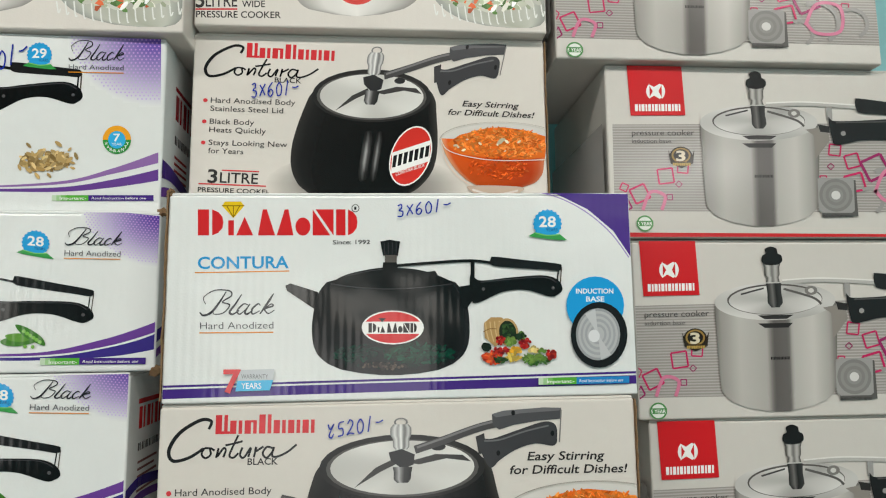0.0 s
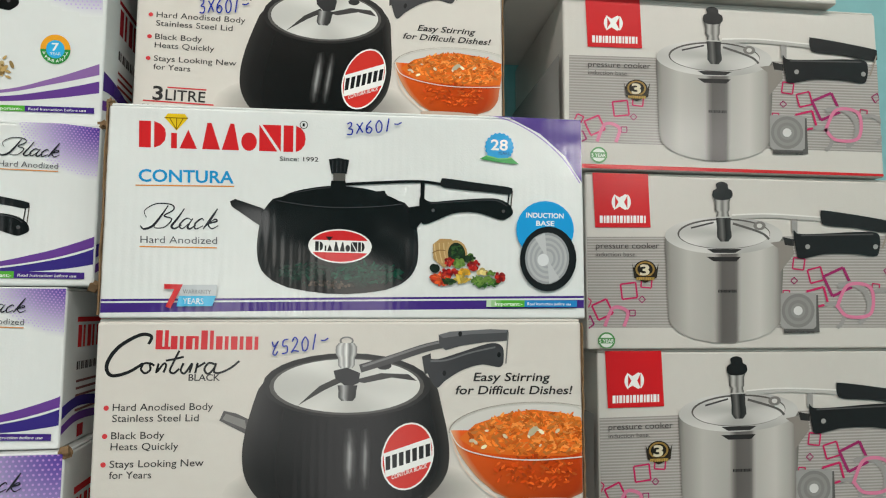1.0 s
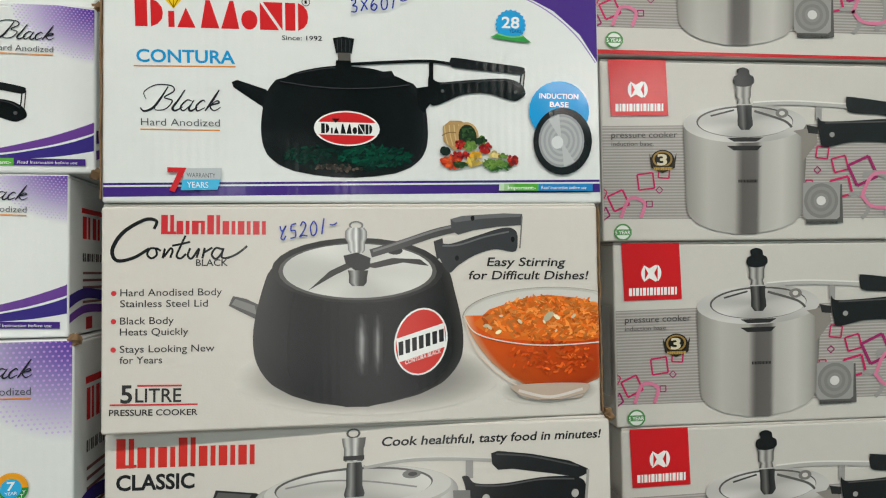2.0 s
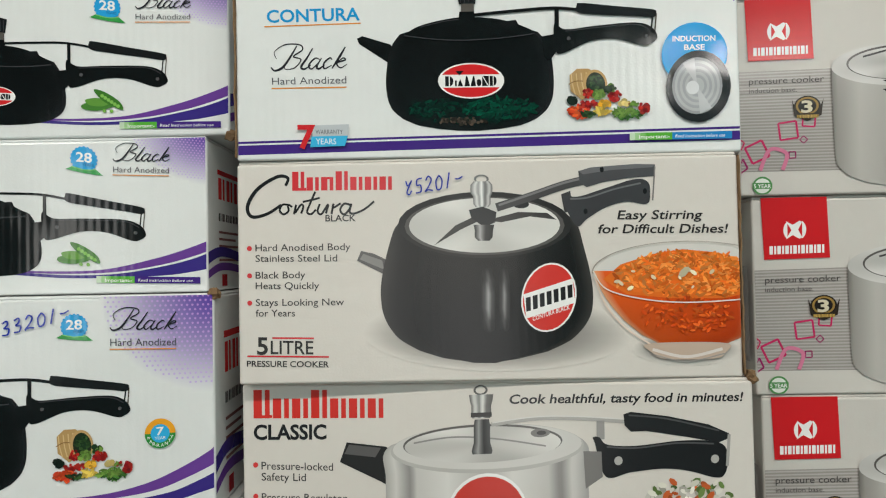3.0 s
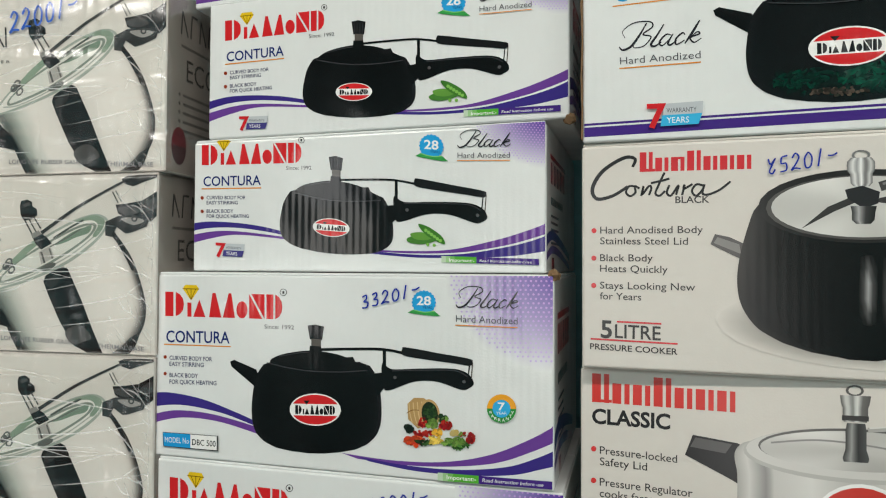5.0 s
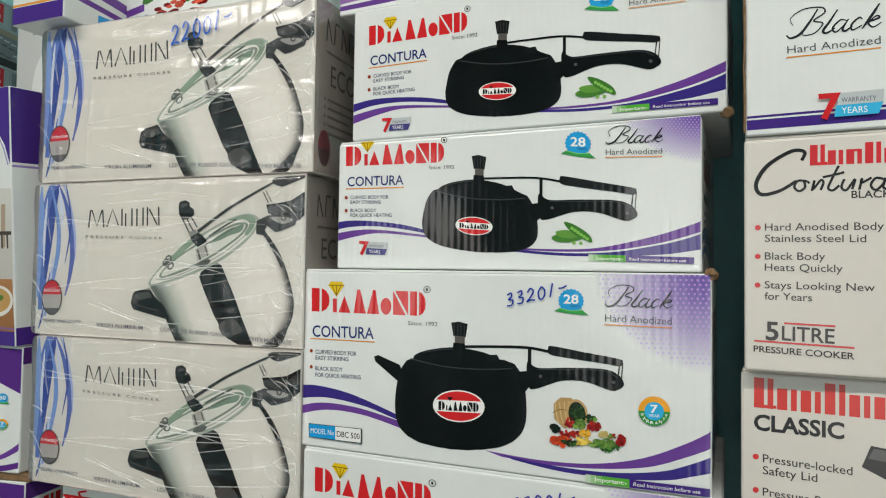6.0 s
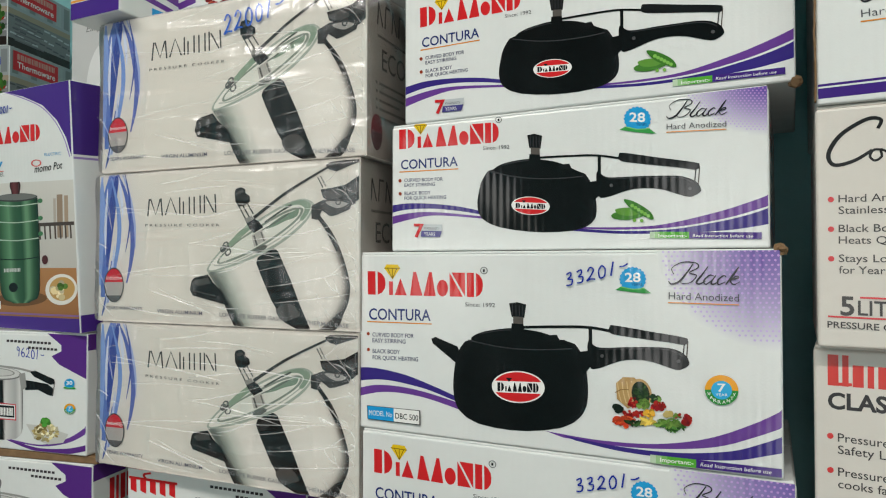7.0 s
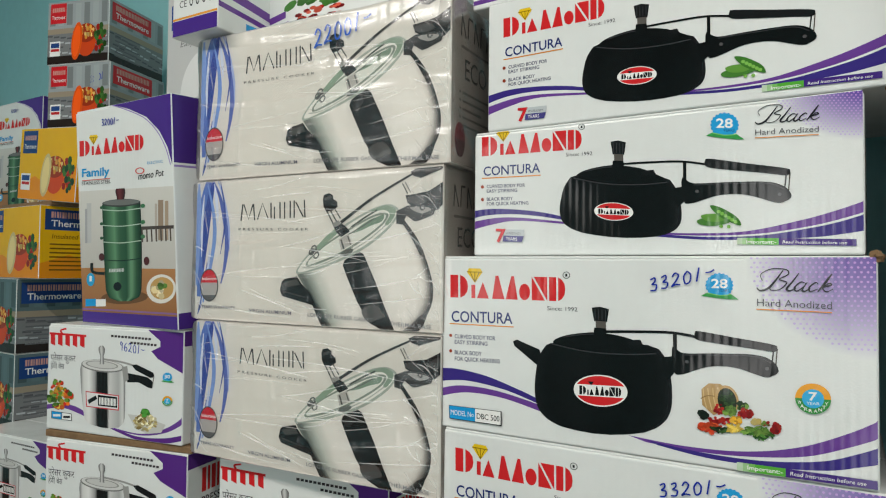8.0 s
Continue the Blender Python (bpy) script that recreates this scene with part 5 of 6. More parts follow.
# ---- the film-wrapped kind ----
def wrapped_box(w, h, deep):
    box = carton("cooker_box", w, h, deep, "pale grey box with a tilted steel cooker in clear film", "box", SMOOTH, "stacked film-wrapped cooker boxes")
    s = Sheet(box, ((348.7, 321.9), (786.3, 289.7), (343.5, 564.8), (783.2, 592.1)), w, h, SMOOTH_INK)
    p = s.piece("panel", "warm grey printed panel")
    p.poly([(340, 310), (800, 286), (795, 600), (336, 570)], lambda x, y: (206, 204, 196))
    p.done()
    p = s.piece("swirl", "blue swirl along the edge")
    for width, tint, line in ((17, (84, 110, 176), [(372, 312), (366, 350), (360, 400), (356, 450), (352, 525)]), (9, (50, 68, 142), [(381, 312), (373, 350), (367, 390), (363, 430), (360, 475)]),
                              (6, (80, 96, 164), [(376, 316), (390, 350), (399, 395), (402, 430), (398, 470), (391, 502)]), (3, (152, 168, 208), [(384, 314), (396, 350), (405, 400), (406, 445)]),
                              (8, (124, 150, 202), [(353, 326), (352, 380), (350, 430), (348, 505)]), (3.4, (196, 206, 222), [(380, 326), (384, 360), (386, 392)]),
                              (5, (112, 142, 198), [(368, 326), (378, 375), (380, 420), (373, 470), (360, 535)]), (4, (62, 84, 156), [(367, 465), (362, 510), (350, 556)]),
                              (3, (206, 212, 222), [(362, 345), (358, 400), (357, 455)]), (2.4, (58, 74, 146), [(390, 318), (397, 360), (398, 400), (390, 450)]), (3, (176, 190, 216), [(372, 440), (366, 490), (356, 540)])):
        p.sub("streak")
        p.stroke(line, lambda t, wd=width * 1.35: wd * math.sin(math.pi * min(max(t, 0.06), 0.94)) ** 0.7, tint)
    p.done()
    p = s.piece("brand_mark", "dark thin wordmark of plain strokes")
    c = (52, 52, 54)
    for line in ([(427, 391), (430, 362)], [(432, 362), (440, 388), (448, 362)], [(451, 390), (449, 361)], [(456, 389), (465, 360), (475, 388)], [(480, 388), (480, 359)], [(486, 388), (486, 366)],
                 [(496, 387), (496, 358)], [(504, 387), (504, 358)], [(514, 386), (514, 356)], [(521, 386), (521, 355)], [(524, 358), (537, 384)], [(540, 385), (539, 354)]):
        p.stroke(line, 2.4, c, smooth=False)
    p.done()
    p = s.piece("cooker_picture", "printed picture of a tilted polished cooker with black grips")
    pale, dark = (212, 210, 203), (20, 20, 21)

    def strip(one, two, ramp):
        """A band between two lines, shaded across by a ramp."""
        a, b = spline(one, False, 6), spline(two, False, 6)
        pts, cols, n = [], [], 11
        for q, r in zip(a, b):
            for k in range(n):
                t = k / (n - 1)
                pts.append((q[0] + (r[0] - q[0]) * t, q[1] + (r[1] - q[1]) * t))
                for (t0, c0), (t1, c1) in zip(ramp, ramp[1:]):
                    if t0 <= t <= t1 + 1e-6:
                        f = (t - t0) / (t1 - t0)
                        cols.append([c0[d] + (c1[d] - c0[d]) * f for d in range(3)])
                        break
        p.add(pts, [(n * u + v, n * u + v + 1, n * u + n + v + 1, n * u + n + v) for u in range(len(a) - 1) for v in range(n - 1)], cols)
    # body in perspective: bright front, dark turning edges
    p.poly([(526, 486), (545, 518), (560, 552), (580, 590), (640, 594), (720, 598), (744, 584), (757, 556), (766, 524), (762, 490), (745, 440), (722, 396), (702, 374)], pale)
    strip([(526, 486), (542, 514), (556, 545), (578, 590)], [(574, 478), (588, 512), (600, 548), (622, 592)], [(0, (120, 128, 120)), (0.12, (84, 90, 86)), (0.3, (134, 142, 134)), (0.6, (184, 188, 180)), (1, pale)])
    strip([(541, 512), (552, 538), (562, 562), (576, 592)], [(549, 512), (564, 538), (578, 562), (596, 594)], [(0, (30, 31, 31)), (0.5, (48, 52, 50)), (1, (120, 126, 120))])
    strip([(700, 384), (722, 424), (738, 470), (744, 510), (730, 552), (690, 598)], [(712, 384), (742, 428), (761, 480), (767, 520), (757, 556), (722, 600)],
          [(0, pale), (0.35, (196, 193, 186)), (0.66, (120, 117, 112)), (0.86, (50, 49, 48)), (1, (26, 26, 26))])
    p.stroke([(706, 384), (722, 404), (738, 434), (746, 452)], lambda t: 8 - 4 * t, dark)
    strip([(742, 560), (728, 574), (704, 592)], [(758, 552), (748, 578), (726, 600)], [(0, (90, 88, 84)), (0.4, (34, 33, 33)), (1, (22, 22, 22))])
    p.sub("body_band")
    p.poly([(607, 470), (610, 461), (620, 454), (637, 446), (644, 450), (650, 464), (666, 502), (682, 546), (698, 598), (674, 596), (654, 572), (632, 534), (614, 490)], dark)
    p.poly([(640, 552), (654, 540), (670, 544), (680, 560), (668, 566), (652, 570)], (74, 73, 72), True)
    p.poly([(612, 470), (622, 460), (632, 458), (630, 470), (618, 480)], (46, 46, 46), True)
    p.sub("lid")
    rim = [(526, 485), (531, 468), (560, 436), (604, 402), (652, 373), (684, 362), (702, 366), (706, 378), (690, 404), (652, 436), (608, 460), (560, 478)]
    p.poly(rim, (150, 160, 150), True)
    p.poly([(529, 482), (536, 466), (564, 436), (606, 405), (654, 376), (684, 365), (699, 369), (702, 379), (686, 402), (648, 433), (606, 456), (560, 474)], (214, 214, 207), True)
    p.poly([(543, 472), (546, 460), (574, 434), (612, 408), (654, 384), (680, 376), (688, 382), (676, 400), (640, 428), (600, 452), (562, 468)], (122, 132, 122), True)
    p.poly([(546, 469), (550, 459), (577, 435), (614, 411), (654, 388), (678, 380), (683, 384), (672, 399), (638, 425), (598, 449), (562, 464)], (208, 210, 202), True)
    p.stroke([(536, 474), (560, 472), (606, 452), (648, 428), (684, 398)], 2, (160, 166, 158))
    p.poly([(558, 442), (574, 422), (598, 402), (604, 406), (586, 424), (568, 440)], (128, 150, 130), True)
    p.poly([(624, 412), (650, 392), (668, 384), (680, 380), (676, 392), (656, 400), (640, 408)], (112, 134, 116), True)
    p.poly([(652, 376), (682, 364), (700, 370), (698, 384), (688, 398), (682, 396), (690, 380), (680, 372)], (124, 144, 126), True)
    p.stroke([(622, 402), (648, 384), (668, 372)], 3, (70, 76, 70))
    p.stroke([(612, 418), (640, 402), (664, 386)], 2, (92, 98, 92))
    p.sub("valve")
    for x, y in ((552, 446), (560, 452), (556, 440)):
        p.oval(x, y, 5, 7, (92, 94, 92), turn=30, n=12, hole=0.55)
    p.stroke([(548, 450), (562, 442)], 3, (70, 70, 70), smooth=False)
    p.sub("weight")
    p.poly([(572, 352), (574, 345), (583, 342), (590, 346), (590, 352), (597, 357), (598, 366), (589, 373), (578, 375), (573, 366)], dark)
    p.poly([(576, 350), (586, 346), (588, 350), (578, 355)], (70, 70, 70))
    for a, b in (((579, 374), (590, 396)), ((585, 372), (597, 394)), ((592, 368), (603, 387))):
        p.stroke([a, b], 2.2, (64, 64, 62), smooth=False)
    p.poly([(590, 400), (602, 394), (612, 400), (620, 410), (604, 420), (596, 412)], dark)
    p.poly([(588, 396), (600, 390), (604, 396), (592, 403)], (132, 132, 128))
    p.poly([(600, 424), (617, 414), (624, 432), (604, 443)], (166, 166, 160))
    p.stroke([(604, 424), (609, 441)], 3, (70, 70, 68), smooth=False)
    p.stroke([(616, 418), (621, 434)], 2.4, (96, 96, 92), smooth=False)
    p.oval(614, 447, 13, 5, (90, 94, 90), turn=-25, n=16)
    p.sub("upper_grip")
    p.stroke([(604, 394), (632, 372), (660, 351), (700, 326), (736, 305)], lambda t: 5.5 - 2 * t, (46, 46, 46))
    p.poly([(727, 304), (736, 299), (760, 296), (790, 294), (792, 298), (764, 307), (746, 315), (733, 312)], dark)
    p.poly([(718, 346), (738, 343), (760, 338), (786, 322), (792, 318), (792, 362), (774, 372), (752, 374), (736, 368), (722, 360)], dark)
    p.poly([(722, 350), (746, 347), (756, 356), (740, 362), (724, 358)], (66, 66, 66), True)
    p.poly([(764, 344), (786, 330), (790, 342), (770, 356)], (58, 58, 58), True)
    p.stroke([(713, 325), (722, 343)], 2, (90, 90, 88), smooth=False)
    p.stroke([(718, 323), (727, 341)], 2, (120, 120, 116), smooth=False)
    p.poly([(702, 374), (722, 364), (748, 362), (772, 368), (768, 380), (744, 390), (734, 392), (720, 382), (712, 398), (702, 396)], (44, 44, 44))
    p.poly([(726, 368), (750, 366), (764, 371), (746, 378)], (150, 150, 146), True)
    p.oval(748, 368, 5, 5, (60, 60, 60), n=12, hole=0.5)
    p.sub("helper_grip")
    p.poly([(496, 514), (499, 499), (504, 494), (526, 489), (534, 502), (550, 520), (560, 542), (530, 533), (500, 524)], dark)
    p.poly([(502, 502), (507, 498), (526, 494), (531, 504), (508, 509)], (72, 72, 70))
    p.stroke([(502, 516), (540, 526)], 1.6, (70, 70, 70), smooth=False)
    p.done()
    p = s.piece("lettering", "small spaced capitals along the box")
    p.text("P R E S S U R E   C O O K E R", 423, 408, 546, 4.5, (84, 84, 84))
    p.text("5 YEARS WARRANTY", 352, 545, 417, 6, (96, 96, 110), 0.004, 0.045)
    p.text("VIRGIN ALUMINIUM", 441, 552, 516, 6.5, (96, 96, 110), 0.004, 0.075)
    p.text("LONG LIFE RUBBER GASKET", 545, 560, 660, 7, (128, 128, 132), 0.004, 0.09)
    p.text("THERMAL BASE", 690, 576, 764, 7.5, (136, 136, 140), 0.006, 0.1)
    p.done()
    p = s.piece("badge", "red and steel induction badge")
    p.oval(371, 505, 16, 29, (60, 58, 58))
    p.oval(371, 505, 14.5, 27, (166, 164, 160))
    p.cap(371, 505, 14.5, 27, 190, 350, (190, 36, 50))
    p.cap(371, 505, 14.5, 27, 40, 140, (90, 88, 88))
    p.text("Induction", 359, 496, 384, 6, WHITE)
    p.done()
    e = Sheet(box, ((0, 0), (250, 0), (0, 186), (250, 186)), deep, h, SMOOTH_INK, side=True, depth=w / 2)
    p = e.piece("end_print", "printed end panel in shade-darkened grey with bullet lines")
    # grey print, set darker than the front to take in the side's shade
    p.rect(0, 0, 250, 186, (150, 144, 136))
    for i in range(6):
        p.stroke([(24 + i * 17, 44), (26 + i * 17, 20)], 2.4, (48, 46, 46), smooth=False)
        p.stroke([(26 + i * 17, 20), (36 + i * 17, 44 if i % 2 == 0 else 20)], 2.4, (48, 46, 46), smooth=False)
    p.rect(24, 54, 118, 57, (96, 92, 88))
    p.text("ECO", 34, 90, 92, 24, (56, 54, 52))
    for k in range(5):
        p.rect(28, 104 + 9 * k, 100 - 11 * (k % 3), 107 + 9 * k, (96, 92, 88))
        p.oval(22, 105.5 + 9 * k, 2, 2, (96, 92, 88), n=8)
    p.oval(22, 158, 13, 19, (70, 40, 44))
    p.cap(22, 158, 13, 19, 180, 360, (110, 36, 44))
    p.done()
    # the film: a loose skin with folded ends and a seam across the front
    bm = block(-w / 2 - 0.004, w / 2 + 0.004, -0.005, deep + 0.004, 0.0006, h - 0.0006, 0.006, 3)
    bmesh.ops.subdivide_edges(bm, edges=[q for q in bm.edges if q.calc_length() > 0.05], cuts=19, use_grid_fill=True)
    for v in bm.verts:
        if v.co.y < deep * 0.9:
            q = v.co * 22
            v.co.y += 0.0022 * noise.noise(q)
            v.co.x += 0.0016 * noise.noise(q + Vector((7, 3, 1)))
            end = max(0.0, (v.co.x - w * 0.38) / (w * 0.12))
            v.co.y -= 0.003 * end * abs(noise.noise(q * 2.7))
            v.co.x += 0.004 * end * noise.noise(q * 2.2 + Vector((1, 8, 4)))
    for q in bm.faces:
        q.smooth = True
    film = part("shrink_film", bm, FILM, box, "creased clear plastic film")
    film.visible_shadow = False
    # folds drawn from the ends and the seam
    rng = random.Random(17)
    bm = bmesh.new()
    for k in range(86):
        if k < 26:
            x, z, run, rise = rng.uniform(-0.48, 0.2) * w, rng.uniform(0.06, 0.94) * h, rng.uniform(0.05, 0.20), rng.uniform(-0.03, 0.03)
        elif k < 70:
            x, z, run, rise = w / 2 - rng.uniform(0.005, 0.05), rng.uniform(0.05, 0.95) * h, rng.uniform(0.006, 0.035), rng.uniform(-0.04, 0.04)
        else:
            x, z, run, rise = -w / 2 + rng.uniform(0.0, 0.03), rng.uniform(0.05, 0.95) * h, rng.uniform(0.01, 0.05), rng.uniform(-0.05, 0.05)
        wide, bow = rng.uniform(0.0002, 0.0008), rng.uniform(-0.007, 0.007)
        last = None
        for q in range(9):
            t = q / 8
            px = min(max(x + run * t, -w / 2), w / 2)
            pz = min(max(z + rise * t + bow * math.sin(math.pi * t), 0.004), h - 0.004)
            half = wide * math.sin(math.pi * (0.06 + 0.88 * t))
            pair = [bm.verts.new((px, -0.0078, pz + half)), bm.verts.new((px, -0.0086, pz - half))]
            if last:
                bm.faces.new((last[0], pair[0], pair[1], last[1]))
            last = pair
    creases = part("film_crease", bm, FOLD, box, "milky creases in the clear film")
    creases["kind"] = "stuff"
    creases.visible_shadow = False
    return box


# ---- the hindi-lettered kind with the tall polished cooker ----
def tall_cooker_box(w, h, deep):
    box = carton("cooker_box", w, h, deep, "white box with a polished cooker, red brand word and purple corner", "box", group="stacked polished household cooker boxes")
    s = Sheet(box, ((86.4, 572.7), (326.4, 586.0), (81.2, 757.9), (321.9, 790.6)), w, h)
    p = s.piece("corner_tint", "purple printed corner")
    p.poly([(262, 584), (284, 604), (284, 614), (268, 622), (280, 636), (330, 662), (330, 590)], (86, 44, 128))
    p.done()
    p = s.piece("sweep", "purple printed sweeps")
    ribbon(p, [(82, 716), (110, 714), (135, 720), (160, 735)], [(82, 724), (110, 722), (135, 730), (160, 742)], VIOLET)
    ribbon(p, [(190, 752), (240, 772), (290, 776), (328, 770)], [(190, 756), (240, 778), (290, 785), (328, 780)], (90, 46, 130))
    ribbon(p, [(200, 757), (250, 768), (295, 758), (330, 735)], [(200, 760), (250, 771), (295, 766), (330, 748)], VIOLET)
    p.done()
    p = s.piece("brand_mark", "red brand word as plain blocks under a bar")
    p.poly([(88, 588), (153, 593), (153, 597), (88, 592)], RED)
    for i in range(5):
        x, y = 90 + 13 * i, 592 + i
        p.poly([(x, y), (x + 8, y + 0.5), (x + 8, y + 20), (x, y + 16)], RED)
    p.stroke([(112, 592), (108, 585), (118, 582)], 3, RED)
    p.done()
    p = s.piece("lettering", "two dark lines under the brand word")
    p.text("प्रेसर कुकर", 90, 638, 134, 12, (52, 50, 60), 0.0, 0.06)
    p.text("हेवी बेस", 90, 652, 114, 10, (60, 58, 66), 0.0, 0.06)
    for k in range(12):
        p.rect(197 + 6 * k, 593 + 0.5 * k, 201.5 + 6 * k, 597 + 0.5 * k, (60, 56, 60))
    for k in range(8):
        p.rect(231 + 6 * k, 605 + 0.6 * k, 235.5 + 6 * k, 609 + 0.6 * k, (60, 56, 60))
    p.done()
    p = s.piece("cooker_picture", "printed picture of a polished cooker with black band and grip")
    p.body([(640, 165, 200), (645, 146, 216), (652, 143, 221), (665, 143, 222), (700, 145, 222), (740, 150, 221), (750, 158, 218), (757, 180, 210), (758, 190, 200)],
           [(0, (110, 110, 110)), (0.06, (206, 206, 204)), (0.2, (226, 226, 224)), (0.34, (150, 150, 150)), (0.37, (30, 30, 30)), (0.6, (30, 30, 30)), (0.63, (206, 206, 204)), (0.85, (170, 170, 170)), (0.95, (214, 214, 212)), (1, (96, 96, 96))], nx=32, straight=True)
    p.sub("lid")
    p.oval(182, 648, 38, 11, (120, 120, 118), turn=6)
    p.oval(182, 647, 36, 9.6, (206, 206, 204), turn=6)
    p.oval(181, 646, 29, 7, (150, 150, 148), turn=6)
    p.oval(181, 646, 26, 5.6, (196, 196, 194), turn=6)
    p.body([(612, 178, 183), (616, 175, 186), (624, 176, 186), (630, 178, 184), (645, 177, 185)], [(0, (90, 90, 90)), (0.4, (220, 220, 218)), (1, (90, 90, 90))], nx=6, smooth=2)
    p.stroke([(184, 636), (215, 641), (240, 648)], 3.4, (150, 150, 148))
    p.sub("grip")
    p.poly([(234, 647), (242, 645), (272, 660), (274, 668), (266, 669), (240, 655)], (28, 28, 30))
    p.poly([(224, 660), (245, 664), (262, 668), (271, 676), (270, 688), (262, 686), (246, 677), (226, 677)], (28, 28, 30))
    p.stroke([(273, 666), (270, 686)], 1.6, (120, 118, 116), smooth=False)
    p.poly([(216, 650), (226, 648), (228, 672), (220, 678)], (150, 150, 148))
    p.sub("label_plate")
    p.poly([(152, 692), (211, 700), (211, 727), (153, 720)], (196, 60, 70))
    p.poly([(153.5, 694), (209.5, 701.5), (209.5, 725), (154.5, 718.5)], (224, 222, 222))
    p.poly([(174, 699), (208, 703), (208, 722), (174, 718)], (28, 28, 30))
    p.blocks(176, 207, 703, 716, 6, WHITE, slope=0.1)
    p.poly([(156, 708), (170, 700), (173, 706), (158, 715)], (28, 28, 30))
    p.done()
    p = s.piece("food_picture", "printed pictures of fruit and a bowl of rice")
    p.heap(70, 107, 704, 21, 18, 4, [(196, 50, 36), (92, 130, 50), (60, 96, 40), (216, 110, 40), (206, 180, 70)], 51)
    p.heap(30, 102, 686, 10, 14, 3.6, [(92, 130, 50), (216, 160, 50), (196, 60, 36)], 52)
    p.poly([(227, 733), (250, 736), (294, 752), (286, 766), (262, 768), (240, 758)], (196, 196, 192))
    p.heap(80, 258, 748, 21, 13, 2.4, [(206, 196, 150), (176, 160, 110), (226, 220, 190), (150, 130, 80)], 53, 1.8)
    p.heap(8, 256, 729, 6, 7, 4, [(74, 140, 56)], 54, 1.6)
    p.done()
    years_badge(s, 297, 668, 8, "30")
    seven_badge(s, 297, 710, 9)
    p = s.piece("model_plate", "blue and white printed model plate")
    p.poly([(92, 727), (128, 732), (128, 745), (92, 740)], (70, 70, 74))
    p.poly([(93, 728), (110, 730.4), (110, 742), (93, 739.4)], SKY)
    p.poly([(111, 730.6), (127, 733), (127, 744), (111, 742)], WHITE)
    p.rect(95, 733, 108, 737, WHITE)
    p.rect(113, 736, 125, 740, (50, 50, 54))
    p.done()
    e = Sheet(box, ((0, 0), (200, 0), (0, 158), (200, 158)), deep, h, side=True, depth=w / 2)
    p = e.piece("end_print", "purple-topped end panel with dark lines")
    p.rect(0, 0, 60, 22, (86, 44, 128))
    p.blocks(30, 150, 26, 60, 6, RED)
    p.text("PRESSURE COOKER", 30, 78, 170, 12, (50, 48, 52), 0.01)
    p.text("HEAVY BASE", 30, 96, 120, 10, (50, 48, 52))
    p.text("FREE", 40, 120, 84, 14, (190, 44, 50), 0.01)
    for k in range(3):
        p.rect(40, 126 + 7 * k, 110 - 10 * k, 129 + 7 * k, (80, 76, 80))
    p.done()
    return box, s


# ---- thermo pot and other household cartons ----
def hot_pot_box(w, h, deep, yellow=False, blue=False):
    kind = "yellow" if yellow else "grey kitchen-printed"
    box = carton("hot_pot_box", w, h, deep, kind + " hot pot box with orange casserole picture", "box", group="stacked hot pot boxes")
    for side in (False, True):
        sheet_w = deep if side else w
        s = Sheet(box, ((0, 0), (200, 0), (0, 120), (200, 120)), sheet_w, h, side=side, depth=w / 2)
        p = s.piece("end_print" if side else "front_print", "printed picture panel")
        label = (30, 62, 122) if (blue or yellow) else (196, 36, 44)
        if yellow:
            p.rect(0, 0, 200, 120, (228, 176, 16))
            p.poly([(0, 95), (60, 80), (120, 100), (200, 60), (200, 120), (0, 120)], (226, 140, 20))
        else:
            base = (88, 108, 112) if blue else (150, 158, 160)
            p.rect(0, 0, 200, 84, base)
            for k in range(7):
                p.rect(8 + 28 * k, 6, 26 + 28 * k, 46, tuple(v * (0.8 + 0.25 * (k % 2)) for v in base))
            p.rect(0, 52, 200, 62, (150, 138, 120))
            p.rect(0, 62, 200, 104, (120, 122, 124))
            for k in range(30):
                x = (k * 37) % 200
                p.rect(x, 64 + (k * 13) % 38, x + 18, 67 + (k * 13) % 38, (176, 180, 184) if k % 2 else (86, 88, 92))
            p.rect(0, 104, 200, 120, (42, 34, 32))
        if side:
            p.rect(10, 6, 150, 40, label)
            p.blocks(22, 140, 10, 20, 11, (200, 150, 140), gap=0.25)
            p.text("Thermoware", 22, 34, 140, 11, WHITE, 0.01)
            if yellow:
                p.text("Insulated Hot Pot", 24, 54, 130, 8, (110, 70, 10), 0, 0, 0.2)
            for k in range(7):
                p.rect(20, 62 + 7 * k, 110 - 12 * (k % 3), 64.5 + 7 * k, (120, 84, 16) if yellow else (100, 100, 104))
        else:
            p.rect(10, 4, 62, 42, label)
            p.blocks(16, 58, 12, 20, 6, (200, 150, 140), gap=0.25)
            p.text("Thermoware", 15, 34, 58, 8, WHITE)
            p.rect(10, 76, 44, 104, WHITE)
            p.rect(13, 79, 41, 88, (40, 70, 130))
            p.rect(13, 90, 41, 95, (190, 40, 44))
            pot = (206, 188, 130) if yellow else (222, 84, 22)
            p.oval(128, 78, 32, 30, (206, 70, 30))
            p.oval(128, 64, 32, 18, (150, 52, 28))
            p.heap(36, 128, 62, 26, 13, 4, [(216, 150, 60), (190, 60, 36), (226, 190, 110)], 61)
            p.oval(98, 78, 17, 36, pot, turn=10)
            p.oval(97, 78, 12, 30, tuple(min(255, v * 1.12) for v in pot), turn=10)
            p.heap(30, 172, 76, 18, 26, 6, [(60, 104, 44), (44, 78, 36), (180, 40, 34)], 62)
        p.done()
    return box


